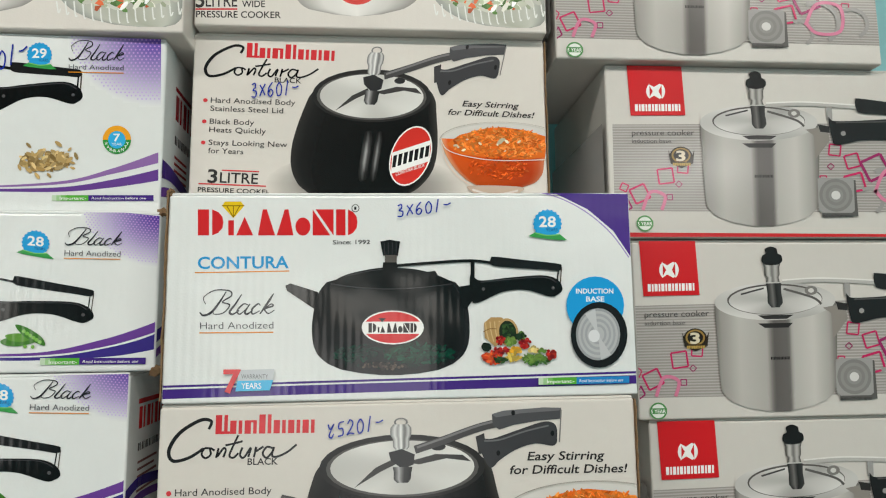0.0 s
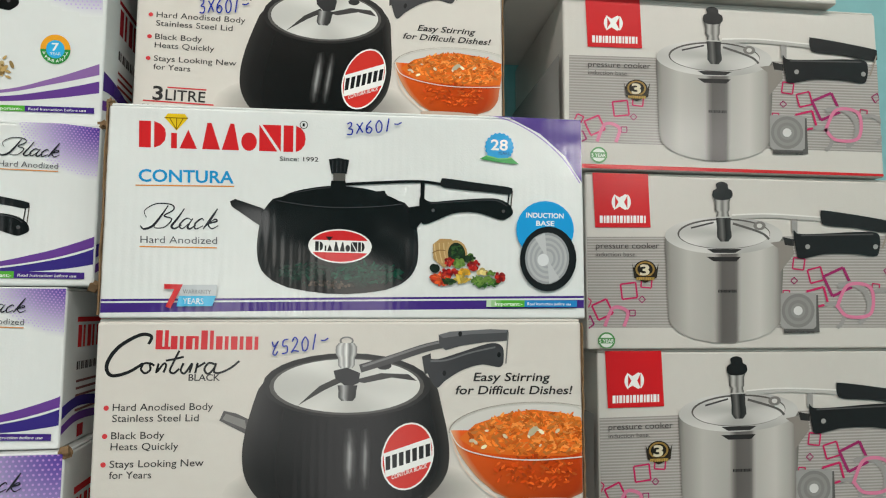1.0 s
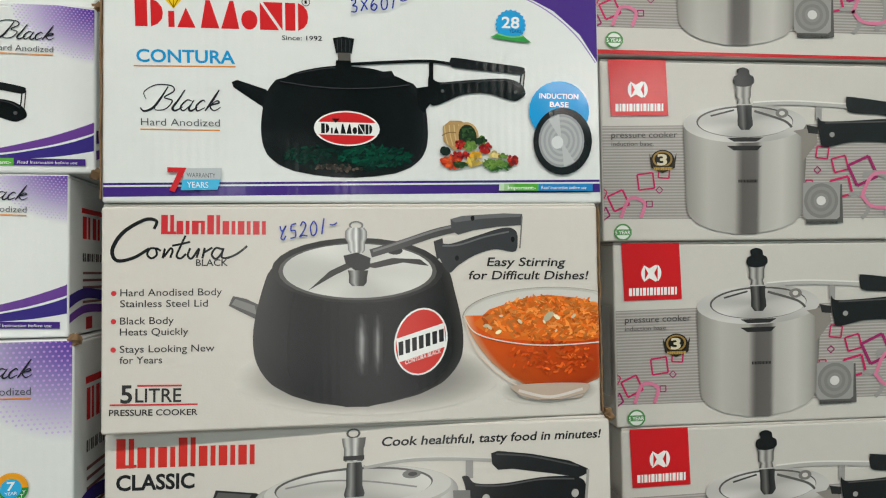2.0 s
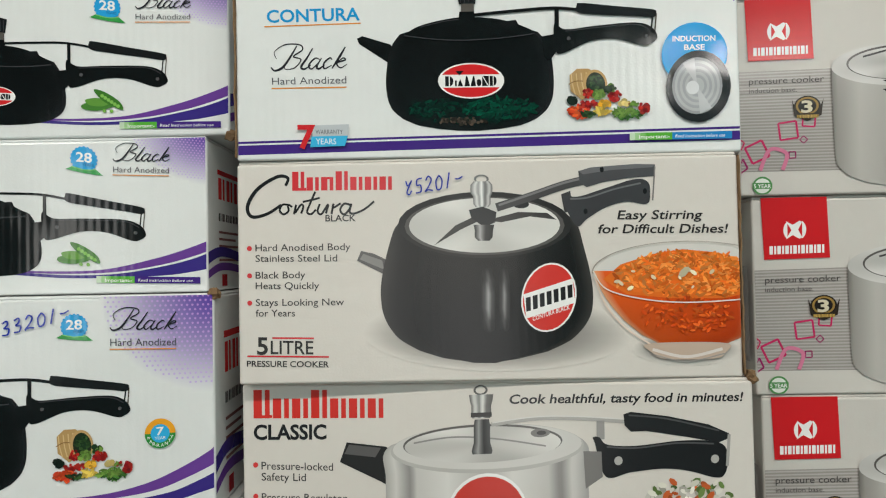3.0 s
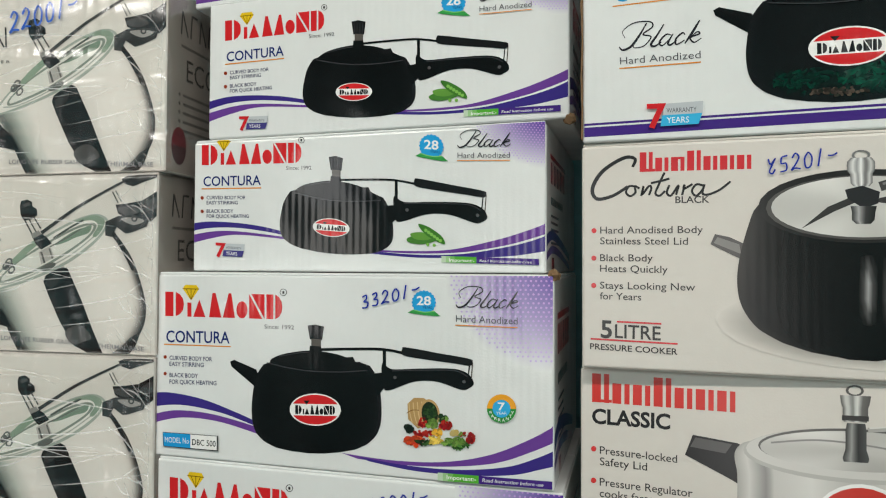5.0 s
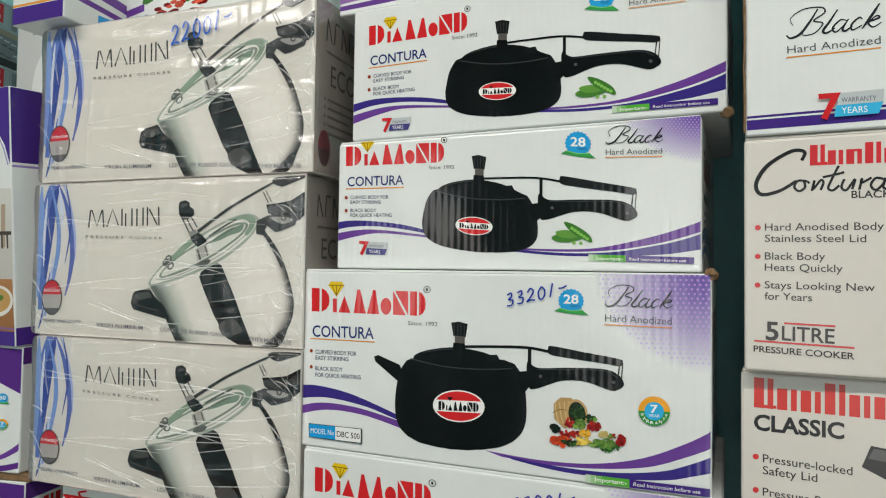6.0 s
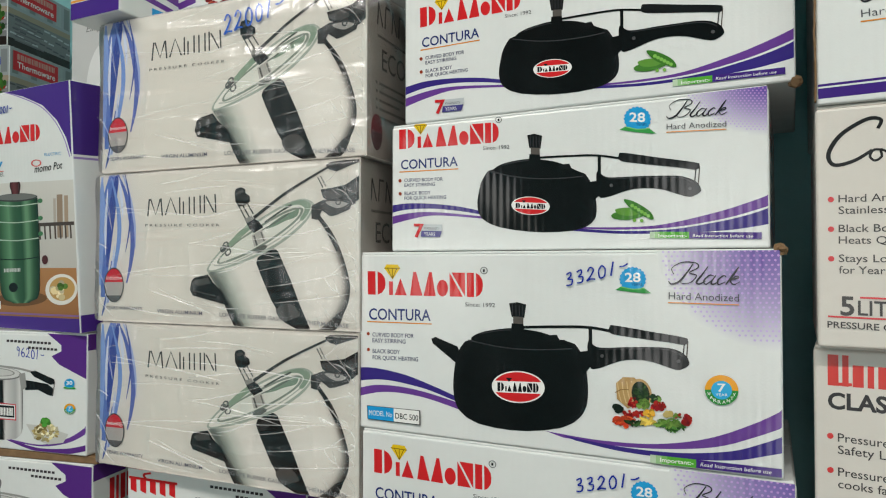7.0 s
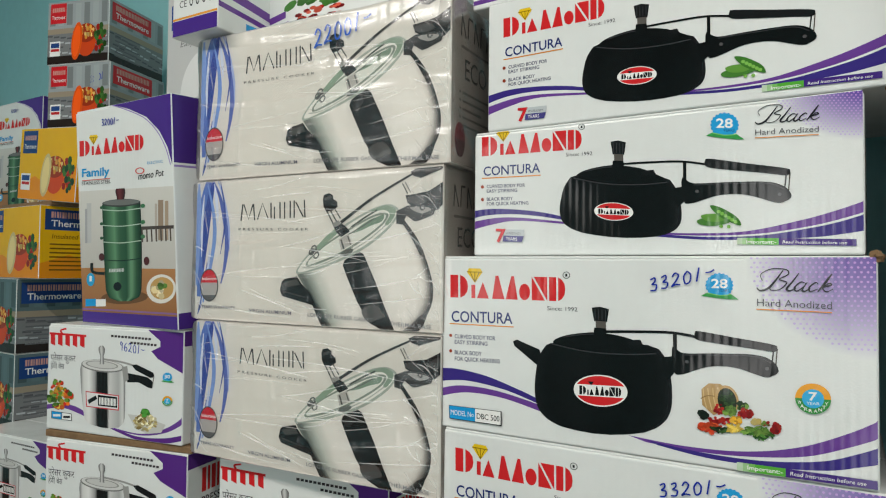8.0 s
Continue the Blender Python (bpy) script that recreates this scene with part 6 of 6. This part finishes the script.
def steamer_box(w, h, deep):
    box = carton("momo_pot_box", w, h, deep, "tall white and purple electric momo pot box with green steamer", "box")
    s = Sheet(box, ((140, 196), (304, 171), (151, 577), (315, 597)), w, h)
    p = s.piece("kitchen_picture", "printed blurred kitchen over a brown table")
    p.poly([(143, 340), (308, 338), (312, 500), (148, 480)], lambda x, y: (206 - 18 * (y > 450), 204 - 20 * (y > 450), 198 - 20 * (y > 450)))
    for x, top, wd, c in ((163, 362, 8, (184, 184, 184)), (158, 372, 4, (160, 160, 162)), (286, 362, 9, (150, 130, 112)), (296, 364, 6, (166, 146, 126)), (278, 368, 4, (176, 166, 156))):
        p.rect(x - wd / 2, top, x + wd / 2, 434, c)
    p.rect(250, 408, 308, 414, (76, 66, 62))
    for k in range(7):
        p.stroke([(254 + 8 * k, 412), (255 + 8 * k, 436)], 2.6, (84, 74, 70), smooth=False)
    p.poly([(147, 478), (310, 486), (314, 572), (150, 556)], lambda x, y: (172, 122, 78) if y < 520 else (150, 102, 64))
    p.done()
    p = s.piece("corner_tint", "purple printed arc and foot")
    p.poly([(205, 184), (232, 196), (262, 212), (284, 238), (298, 268), (306, 300), (308, 160), (230, 170)], (72, 42, 132))
    p.stroke([(200, 186), (232, 199), (260, 215), (281, 240), (295, 270), (303, 300)], 1.6, (150, 130, 190))
    p.poly([(150, 556), (316, 572), (316, 600), (150, 580)], (72, 42, 132))
    p.stroke([(150, 552), (314, 567)], 3, (130, 96, 150), smooth=False)
    p.done()
    p = s.piece("brand_mark", "red wordmark with a yellow gem")
    gem_mark(p, 147, 258, 249, 277, RED, -0.06)
    p.done()
    p = s.piece("lettering", "blue and black product words")
    p.text("Family", 151, 314, 199, 15, (40, 146, 206), 0.03, -0.03)
    p.stroke([(151, 321), (200, 319)], 1.4, (206, 80, 60), smooth=False)
    p.text("STAINLESS STEEL", 151, 329, 201, 7, (52, 50, 52), 0, -0.03)
    p.text("ELECTRIC", 264, 297, 290, 5, (60, 150, 200), 0, -0.05)
    p.text("momo Pot", 248, 324, 291, 13, (40, 34, 34), 0.01, -0.12, 0.1)
    p.oval(251, 308, 8, 6, (206, 70, 66), hole=0.75, n=16)
    p.done()
    p = s.piece("steamer_picture", "printed picture of a green tiered steamer")
    green = [(0, (34, 58, 42)), (0.12, (60, 100, 70)), (0.3, (96, 140, 104)), (0.42, (54, 92, 66)), (0.6, (44, 80, 56)), (0.72, (110, 152, 116)), (0.85, (52, 88, 62)), (1, (26, 46, 34))]
    p.oval(224, 534, 40, 12, (110, 76, 48))
    p.body([(366, 186, 252), (400, 187, 253), (460, 189, 254), (520, 192, 253), (534, 198, 249), (541, 212, 236)], green, nx=20)
    p.oval(219, 364, 33, 7, (60, 60, 60))
    p.oval(219, 363, 31, 5.4, (110, 110, 108))
    for y in (376, 404, 434, 466):
        p.stroke([(187, y - 1), (219, y + 2), (253, y - 1)], 1.6, (176, 196, 178) if y < 460 else (24, 34, 28))
    for y in (371, 400, 426):
        p.oval(185, y, 3, 3, (50, 84, 60), n=8)
        p.oval(256, y, 4, 4, (70, 120, 84), n=8)
    p.body([(338, 210, 225), (344, 209, 226), (352, 211, 225), (358, 212, 224)], [(0, (60, 24, 28)), (0.4, (110, 50, 54)), (1, (50, 20, 24))], nx=6, smooth=2)
    p.oval(185, 460, 5, 7, (80, 40, 44), n=10)
    p.oval(262, 470, 5, 8, (80, 40, 44), n=10)
    p.oval(212, 514, 7, 8, (24, 24, 26), n=12)
    p.blocks(198, 224, 482, 488, 6, (196, 200, 196))
    p.stroke([(168, 470), (170, 486), (190, 490)], 5, (30, 28, 28))
    p.done()
    p = s.piece("food_picture", "printed picture of a white bowl of dumplings")
    p.oval(287, 521, 25, 26, (226, 222, 214))
    p.oval(288, 520, 20, 20, (190, 150, 90))
    p.heap(10, 287, 522, 14, 14, 6, [(222, 208, 170), (210, 192, 146)], 71)
    p.heap(8, 288, 514, 7, 5, 4, [(84, 120, 50)], 72)
    p.done()
    p = s.piece("model_plate", "blue and white printed model plate")
    p.rect(157, 535, 175, 548, SKY)
    p.rect(175, 536, 192, 549, WHITE)
    p.oval(166, 500, 7, 12, (50, 160, 210))
    p.text("1", 164, 503, 168, 10, WHITE, 0.02)
    p.done()
    e = Sheet(box, ((0, 0), (200, 0), (0, 330), (200, 330)), deep, h, side=True, depth=w / 2)
    p = e.piece("end_print", "purple-topped end panel with outlines")
    p.rect(0, 0, 200, 96, (66, 40, 122))
    p.rect(0, 99, 200, 102, (150, 130, 190))
    p.rect(110, 40, 180, 88, (180, 40, 50))
    p.text("Family", 120, 160, 190, 24, (40, 146, 206), 0.03)
    p.text("STAINLESS", 120, 182, 190, 11, (52, 50, 52))
    for y in (200, 250):
        for a, b in (((100, y), (180, y)), ((100, y), (100, y + 40)), ((100, y + 40), (180, y + 40))):
            p.stroke([a, b], 2, (60, 56, 56), smooth=False)
    p.rect(0, 306, 200, 330, (72, 42, 132))
    p.done()
    price(s, "3200/-", 186, 224, 216, 12, -0.1, 1.6)
    return box


def white_box(w, h, deep):
    box = carton("blender_box", w, h, deep, "pale grey box with a white appliance picture", "box")
    s = Sheet(box, ((0, 0), (100, 0), (0, 150), (100, 150)), w, h)
    p = s.piece("appliance_picture", "printed picture of a white appliance")
    p.rect(0, 0, 100, 150, (196, 196, 196))
    p.poly([(20, 130), (26, 90), (50, 70), (80, 84), (88, 132), (60, 146), (30, 144)], (222, 222, 222), True)
    p.oval(50, 122, 24, 10, (184, 184, 186))
    p.oval(56, 96, 6, 3, (150, 60, 56), n=12)
    p.rect(6, 20, 26, 44, (44, 76, 140))
    p.text("Easy grip", 20, 62, 60, 6, (120, 120, 120), 0, 0, 0.3)
    p.done()
    return box


def purple_foot_box(w, h, deep, cherries=False):
    box = carton("kitchenware_box", w, h, deep, "white box with purple foot band and recycling marks", "box")
    s = Sheet(box, ((0, 0), (100, 0), (0, 100), (100, 100)), w, h)
    p = s.piece("foot_band", "purple foot band under an orange line")
    if cherries:
        p.poly([(0, 70), (20, 62), (20, 70), (0, 78)], VIOLET)
        p.poly([(0, 84), (22, 74), (22, 86), (0, 94)], VIOLET)
        p.heap(10, 40, 58, 20, 6, 4, [(60, 110, 46)], 82, 1.8)
        p.heap(34, 42, 74, 17, 9, 2.6, [(190, 40, 36), (140, 20, 26), (214, 90, 70), (110, 20, 24)], 81)
    else:
        p.rect(0, 82, 100, 100, (72, 42, 132))
        p.rect(0, 79, 100, 81.4, (222, 150, 60))
        p.text("CE", 16, 68, 32, 8, (60, 60, 64))
        for x in (42, 56, 70, 84):
            p.oval(x, 64, 4, 5, (60, 60, 64), hole=0.6, n=10)
        for k in range(3):
            p.rect(4, 40 + 6 * k, 40 - 6 * k, 42.5 + 6 * k, (120, 118, 118))
    p.done()
    e = Sheet(box, ((0, 0), (100, 0), (0, 100), (100, 100)), deep, h, side=True, depth=w / 2)
    p = e.piece("end_print", "purple sweeps and a blue model plate")
    ribbon(p, [(0, 52), (40, 62), (100, 84)], [(0, 62), (40, 72), (100, 92)], VIOLET)
    ribbon(p, [(0, 70), (40, 78), (100, 94)], [(0, 76), (40, 84), (100, 99)], VIOLET)
    p.rect(20, 84, 44, 94, SKY)
    p.done()
    return box


# ---- stacks ----
def put(box, x0, y0, x1, y1, z):
    box.matrix_basis = stand(x0, y0, x1, y1, z)
    return box


def copy_at(box, x0, y0, x1, y1, z, label=""):
    b = copy_thing(box, stand(x0, y0, x1, y1, z))
    return tagged(b, label)


def plain(x0, y0, x1, y1, z0, z1, deep=0.24):
    """A plain carton low in a stack."""
    b = carton("storage_box", math.hypot(x1 - x0, y1 - y0), z1 - z0, deep, "plain white cardboard carton low in the stack", "box")
    return put(b, x0, y0, x1, y1, z0)


def crush(box, w, h, drop):
    """Let the upper left corner of a carton sag."""
    for ob in box.children:
        if ob.name.split(".")[0] in ("carton_body", "flap", "torn_corner"):
            for v in ob.data.vertices:
                v.co.z -= drop * max(0.0, -2 * v.co.x / w) * v.co.z / h


# middle stack
plain(-0.205, 0.605, 0.216, 0.605, SHELF, 1.09)
put(classic_box(0.4213, 0.182, 0.25), -0.2064, 0.6062, 0.2148, 0.5959, 1.0900)
put(bowl_box(0.4117, 0.184, 0.25, "5", True, ("4520/-", 602, 372, 706, 27, -0.16, 3.4)), -0.2031, 0.5901, 0.2085, 0.5982, 1.2725)
crush(put(disc_box(0.4164, 0.1863, 0.26), -0.2021, 0.5880, 0.2141, 0.6020, 1.4570), 0.4164, 0.1863, 0.005)
put(bowl_box(0.3555, 0.173, 0.25, "3", False, ("3x60/-", 440, 465, 560, 34, -0.1, 4.2)), -0.2058, 0.6540, 0.1497, 0.6540, 1.6437)
wide = put(salad_box(0.3523, 0.17, 0.25), -0.2024, 0.6400, 0.1499, 0.6400, 1.8170)

# banded stack
plain(0.248, 0.668, 0.604, 0.668, SHELF, 1.0610)
band = put(banded_box(0.356, 0.1815, 0.22), 0.2520, 0.6680, 0.6080, 0.6680, 1.0615)
side_picture(band, 0.356, 0.1815, 0.22)
copy_at(band, 0.2480, 0.6680, 0.6040, 0.6680, 1.2435)
copy_at(band, 0.2370, 0.6640, 0.5930, 0.6640, 1.4255)
shifted = put(banded_box(0.356, 0.1855, 0.22, ((1007.8, 306.3), (1569.5, 321.7), (1013.0, 629.9), (1588.0, 626.4))), 0.2152, 0.6600, 0.5712, 0.6600, 1.6085)
side_picture(shifted, 0.356, 0.1855, 0.22)
copy_at(band, 0.1610, 0.6480, 0.5170, 0.6480, 1.7945, "white and grey striped box overhanging the stack below it")

# black cooker stack
plain(-0.621, 0.5777, -0.219, 0.5999, SHELF, 0.980)
big, sheet = gem_box("cooker_box", "white box of a black five litre cooker with purple sweeps", 0.4029, 0.1835, 0.24, True, ((130.0, 496.4), (840.3, 498.6), (125.0, 826.7), (841.2, 876.5)))
big4 = put(big, -0.6210, 0.5777, -0.2190, 0.5999, 0.9805)
price(sheet, "3320/-", 507, 561, 612, 23, -0.25, 3.6)
big3 = copy_at(big, -0.6298, 0.5777, -0.2275, 0.5999, 1.1645, "white five litre cooker box with worn corners and purple sweeps")
worn_corner(big3, 0.4029, 0.1835, True, True, 0.005, 12)
worn_edge(big3, 0.4029, 0.1835, False, 14)
flat, sheet = gem_box("cooker_box", "flat white box of a small black cooker with pea pods", 0.3675, 0.142, 0.24, False, ((235.3, 13.4), (865.8, -52.6), (232.2, 258.6), (866.7, 227.0)))
put(flat, -0.5836, 0.6010, -0.2163, 0.6121, 1.4839)
dented, sheet = gem_box("cooker_box", "flat white box of a small black cooker, creased end", 0.3617, 0.134, 0.24, False, ((249.7, 39.1), (863.3, -35.1), (246.9, 271.5), (864.1, 228.7)))
put(dented, -0.5975, 0.5972, -0.2360, 0.6100, 1.3490)
worn_corner(flat, 0.3675, 0.142, True, False, 0.005, 16)
worn_corner(flat, 0.3675, 0.142, True, True, 0.004, 17)


def grain_box(w, h, deep):
    """The deeper black-cooker kind with a heap of grain."""
    box = carton("cooker_box", w, h, deep, "white box of a black cooker with a heap of grain", "box", group="stacked black cooker boxes")
    s = Sheet(box, ((-509.2, 38.0), (295.4, 68.1), (-553.4, 371.0), (282.1, 378.4)), w, h)
    corner_screen(s, 120, 62, 285, 190, 17)
    p = s.piece("sweep", "purple printed sweeps")
    ribbon(p, [(-575, 330), (-300, 322), (-100, 330), (100, 322), (200, 298), (280, 270)], [(-575, 345), (-300, 336), (-100, 334), (100, 327), (200, 308), (280, 289)], (140, 104, 164))
    ribbon(p, [(-575, 350), (-300, 344), (-100, 336), (100, 332), (200, 318), (280, 300)], [(-575, 360), (-300, 356), (-100, 340), (100, 340), (200, 332), (280, 320)], (100, 62, 140))
    p.done()
    dark_cooker(s, -330, 1.12, 330, 1.05, 1.0)
    years_badge(s, 70, 98, 21, "29")
    finish(s, 122, 106, 219, 123, 32, 0.02, 9)
    seven_badge(s, 207, 248, 25)
    notice(s, 92, 346, 272, 10, 0.0)
    p = s.piece("food_picture", "printed picture of a heap of grain")
    p.heap(150, 80, 285, 44, 17, 3.4, [(176, 148, 96), (150, 122, 74), (206, 180, 128)], 91, 2.2)
    p.heap(16, 80, 285, 68, 34, 3.0, [(176, 148, 96)], 92, 2.2)
    p.done()
    price(s, "4520/-", -60, 150, 52, 34, -0.42, 3.6)
    e = Sheet(box, ((0, 0), (200, 0), (0, 150), (200, 150)), deep, h, side=True, depth=w / 2)
    p = e.piece("end_print", "printed end panel with red brand word and sweeps")
    p.rect(30, 30, 150, 34, (150, 30, 40))
    p.blocks(32, 148, 37, 60, 5, (150, 30, 40), gap=0.3)
    p.blocks(32, 120, 74, 82, 9, (70, 66, 66), gap=0.35)
    for k in range(5):
        p.rect(32, 92 + 6 * k, 70, 94.5 + 6 * k, (150, 60, 60))
    ribbon(p, [(0, 104), (30, 106), (80, 116), (150, 130)], [(0, 120), (30, 118), (80, 126), (150, 138)], (66, 40, 122))
    ribbon(p, [(0, 128), (30, 124), (80, 132), (150, 144)], [(0, 136), (30, 132), (80, 138), (150, 149)], VIOLET)
    p.done()
    return box


put(grain_box(0.3888, 0.170, 0.24), -0.6110, 0.6120, -0.2225, 0.6260, 1.6265)
copy_at(wide, -0.5570, 0.6150, -0.2047, 0.6150, 1.7970, "white wide cooker box with a salad bowl picture")

# film-wrapped stack
plain(-0.99, 0.545, -0.60, 0.585, SHELF, 0.9272)
wrapped = put(wrapped_box(0.3790, 0.1855, 0.25), -0.9985, 0.5302, -0.6221, 0.5744, 1.2635)
copy_at(wrapped, -0.9944, 0.5307, -0.6229, 0.5743, 1.0850).scale = (0.987, 1, 0.96)
top_wrapped = copy_at(wrapped, -0.9951, 0.5306, -0.6144, 0.5753, 1.4495)
top_wrapped.scale = (1.01, 1, 1.04)
marked = Sheet(top_wrapped, ((357.2, 71.2), (800.6, -23.0), (351.9, 321.1), (797.5, 288.1)), 0.3790, 0.1855)
marked.level = 260
price(marked, "2200/-", 558, 88, 662, 32, -0.42, 4.0, (40, 92, 190))

# household cooker stack
house, sheet = tall_cooker_box(0.2580, 0.1558, 0.2)
put(house, -1.2577, 0.4657, -1.0083, 0.5318, 0.9245)
copy_at(house, -0.9620, 0.5480, -0.7078, 0.5919, 0.9272, "white household cooker box under the film-wrapped ones")
plain(-1.2577, 0.4657, -1.0083, 0.5318, SHELF, 0.9245, 0.2)
upper = copy_at(house, -1.2675, 0.4693, -1.0162, 0.5280, 1.0908, "white household cooker box under the momo pot box")
slab = tagged(part("packing_sheet", block(-0.133, 0.134, 0.002, 0.2, 0, 0.0095, 0.001), BROWN), "brown corrugated sheet between two boxes", "cardboard")
slab.matrix_basis = stand(-1.2577, 0.4657, -1.0083, 0.5318, 1.0808)
price(Sheet(upper, ((86.4, 572.7), (326.4, 586.0), (81.2, 757.9), (321.9, 790.6)), 0.2580, 0.1558), "9620/-", 212, 620, 258, 16, 0.2, 1.8)
copy_at(house, -1.8074, 0.5804, -1.5520, 0.6164, 0.8360, "white household cooker box beside the hot pot boxes")
plain(-1.8074, 0.5804, -1.5520, 0.6164, SHELF, 0.8360, 0.2)
put(steamer_box(0.2287, 0.320, 0.19), -1.2450, 0.5080, -1.0164, 0.5190, 1.2471).matrix_basis @= pose(0, 0, 0, 3.5)

# hot pot stack
for args in ((0, -2.0190, 0.6565, -1.8166, 0.6551, 0.9713, False, True), (1, -2.0186, 0.6565, -1.8162, 0.6552, 1.1377, False, True)):
    k, x0, y0, x1, y1, z, yellow, blue = args
    if k == 0:
        dim = put(hot_pot_box(0.2024, 0.1655, 0.2, yellow, blue), x0, y0, x1, y1, z)
    else:
        copy_at(dim, x0, y0, x1, y1, z)
plain(-2.2300, 0.6565, -1.9500, 0.6551, SHELF, 0.9708, 0.2)
sun = put(hot_pot_box(0.253, 0.158, 0.21, True), -1.9727, 0.6573, -1.7197, 0.6556, 1.3046)
copy_at(sun, -1.8690, 0.6728, -1.6160, 0.6752, 1.4735, "yellow hot pot box, tipping over the edge of the stack").matrix_basis @= pose(0, 0, 0, 0, 5, 0)
tray = tagged(part("packing_sheet", block(-0.12, 0.12, 0.01, 0.2, 0, 0.0105, 0.001), BROWN), "brown corrugated sheet between two boxes", "cardboard")
tray.matrix_basis = stand(-1.9520, 0.6652, -1.7092, 0.6635, 1.4626)
pale = put(hot_pot_box(0.160, 0.1386, 0.176), -1.7470, 0.6770, -1.5970, 0.7320, 1.6320)
copy_at(pale, -1.7540, 0.6760, -1.6040, 0.7310, 1.7710)
price(Sheet(pale, ((75, 115), (180, 110), (75, 215), (180, 215)), 0.160, 0.1386), "2x50/-", 146, 146, 174, 12, -0.3, 1.6)
copy_at(bpy.data.objects["momo_pot_box"], -2.2498, 0.7804, -2.0220, 0.7910, 1.4489, "tall white and purple box behind the hot pots")
plain(-2.2498, 0.7804, -2.0220, 0.7910, SHELF, 1.4489, 0.19)
put(white_box(0.2024, 0.3036, 0.2), -1.3866, 0.7295, -1.1842, 0.7372, 1.5741)
plain(-1.3866, 0.7295, -1.1842, 0.7372, SHELF, 1.5741, 0.2)
put(purple_foot_box(0.0902, 0.1214, 0.24), -1.0290, 0.5080, -0.9390, 0.5140, 1.6440)
put(purple_foot_box(0.263, 0.1214, 0.24, True), -0.9653, 0.6031, -0.7071, 0.6246, 1.6440)

# loose cable on the back wall
cu = bpy.data.curves.new("cable", "CURVE")
cu.dimensions, cu.bevel_depth, cu.bevel_resolution = "3D", 0.003, 3
sp = cu.splines.new("BEZIER")
turns = [(-3.0, 0.972, 1.97), (-2.80, 0.970, 1.93), (-2.735, 0.968, 1.86), (-2.80, 0.970, 1.80), (-3.0, 0.972, 1.76)]
sp.bezier_points.add(len(turns) - 1)
for q, co in zip(sp.bezier_points, turns):
    q.co, q.handle_left_type, q.handle_right_type = co, "AUTO", "AUTO"
cu.materials.append(CABLE)
tagged(new("cable", cu), "thin black cable looped on the teal wall", "cable")
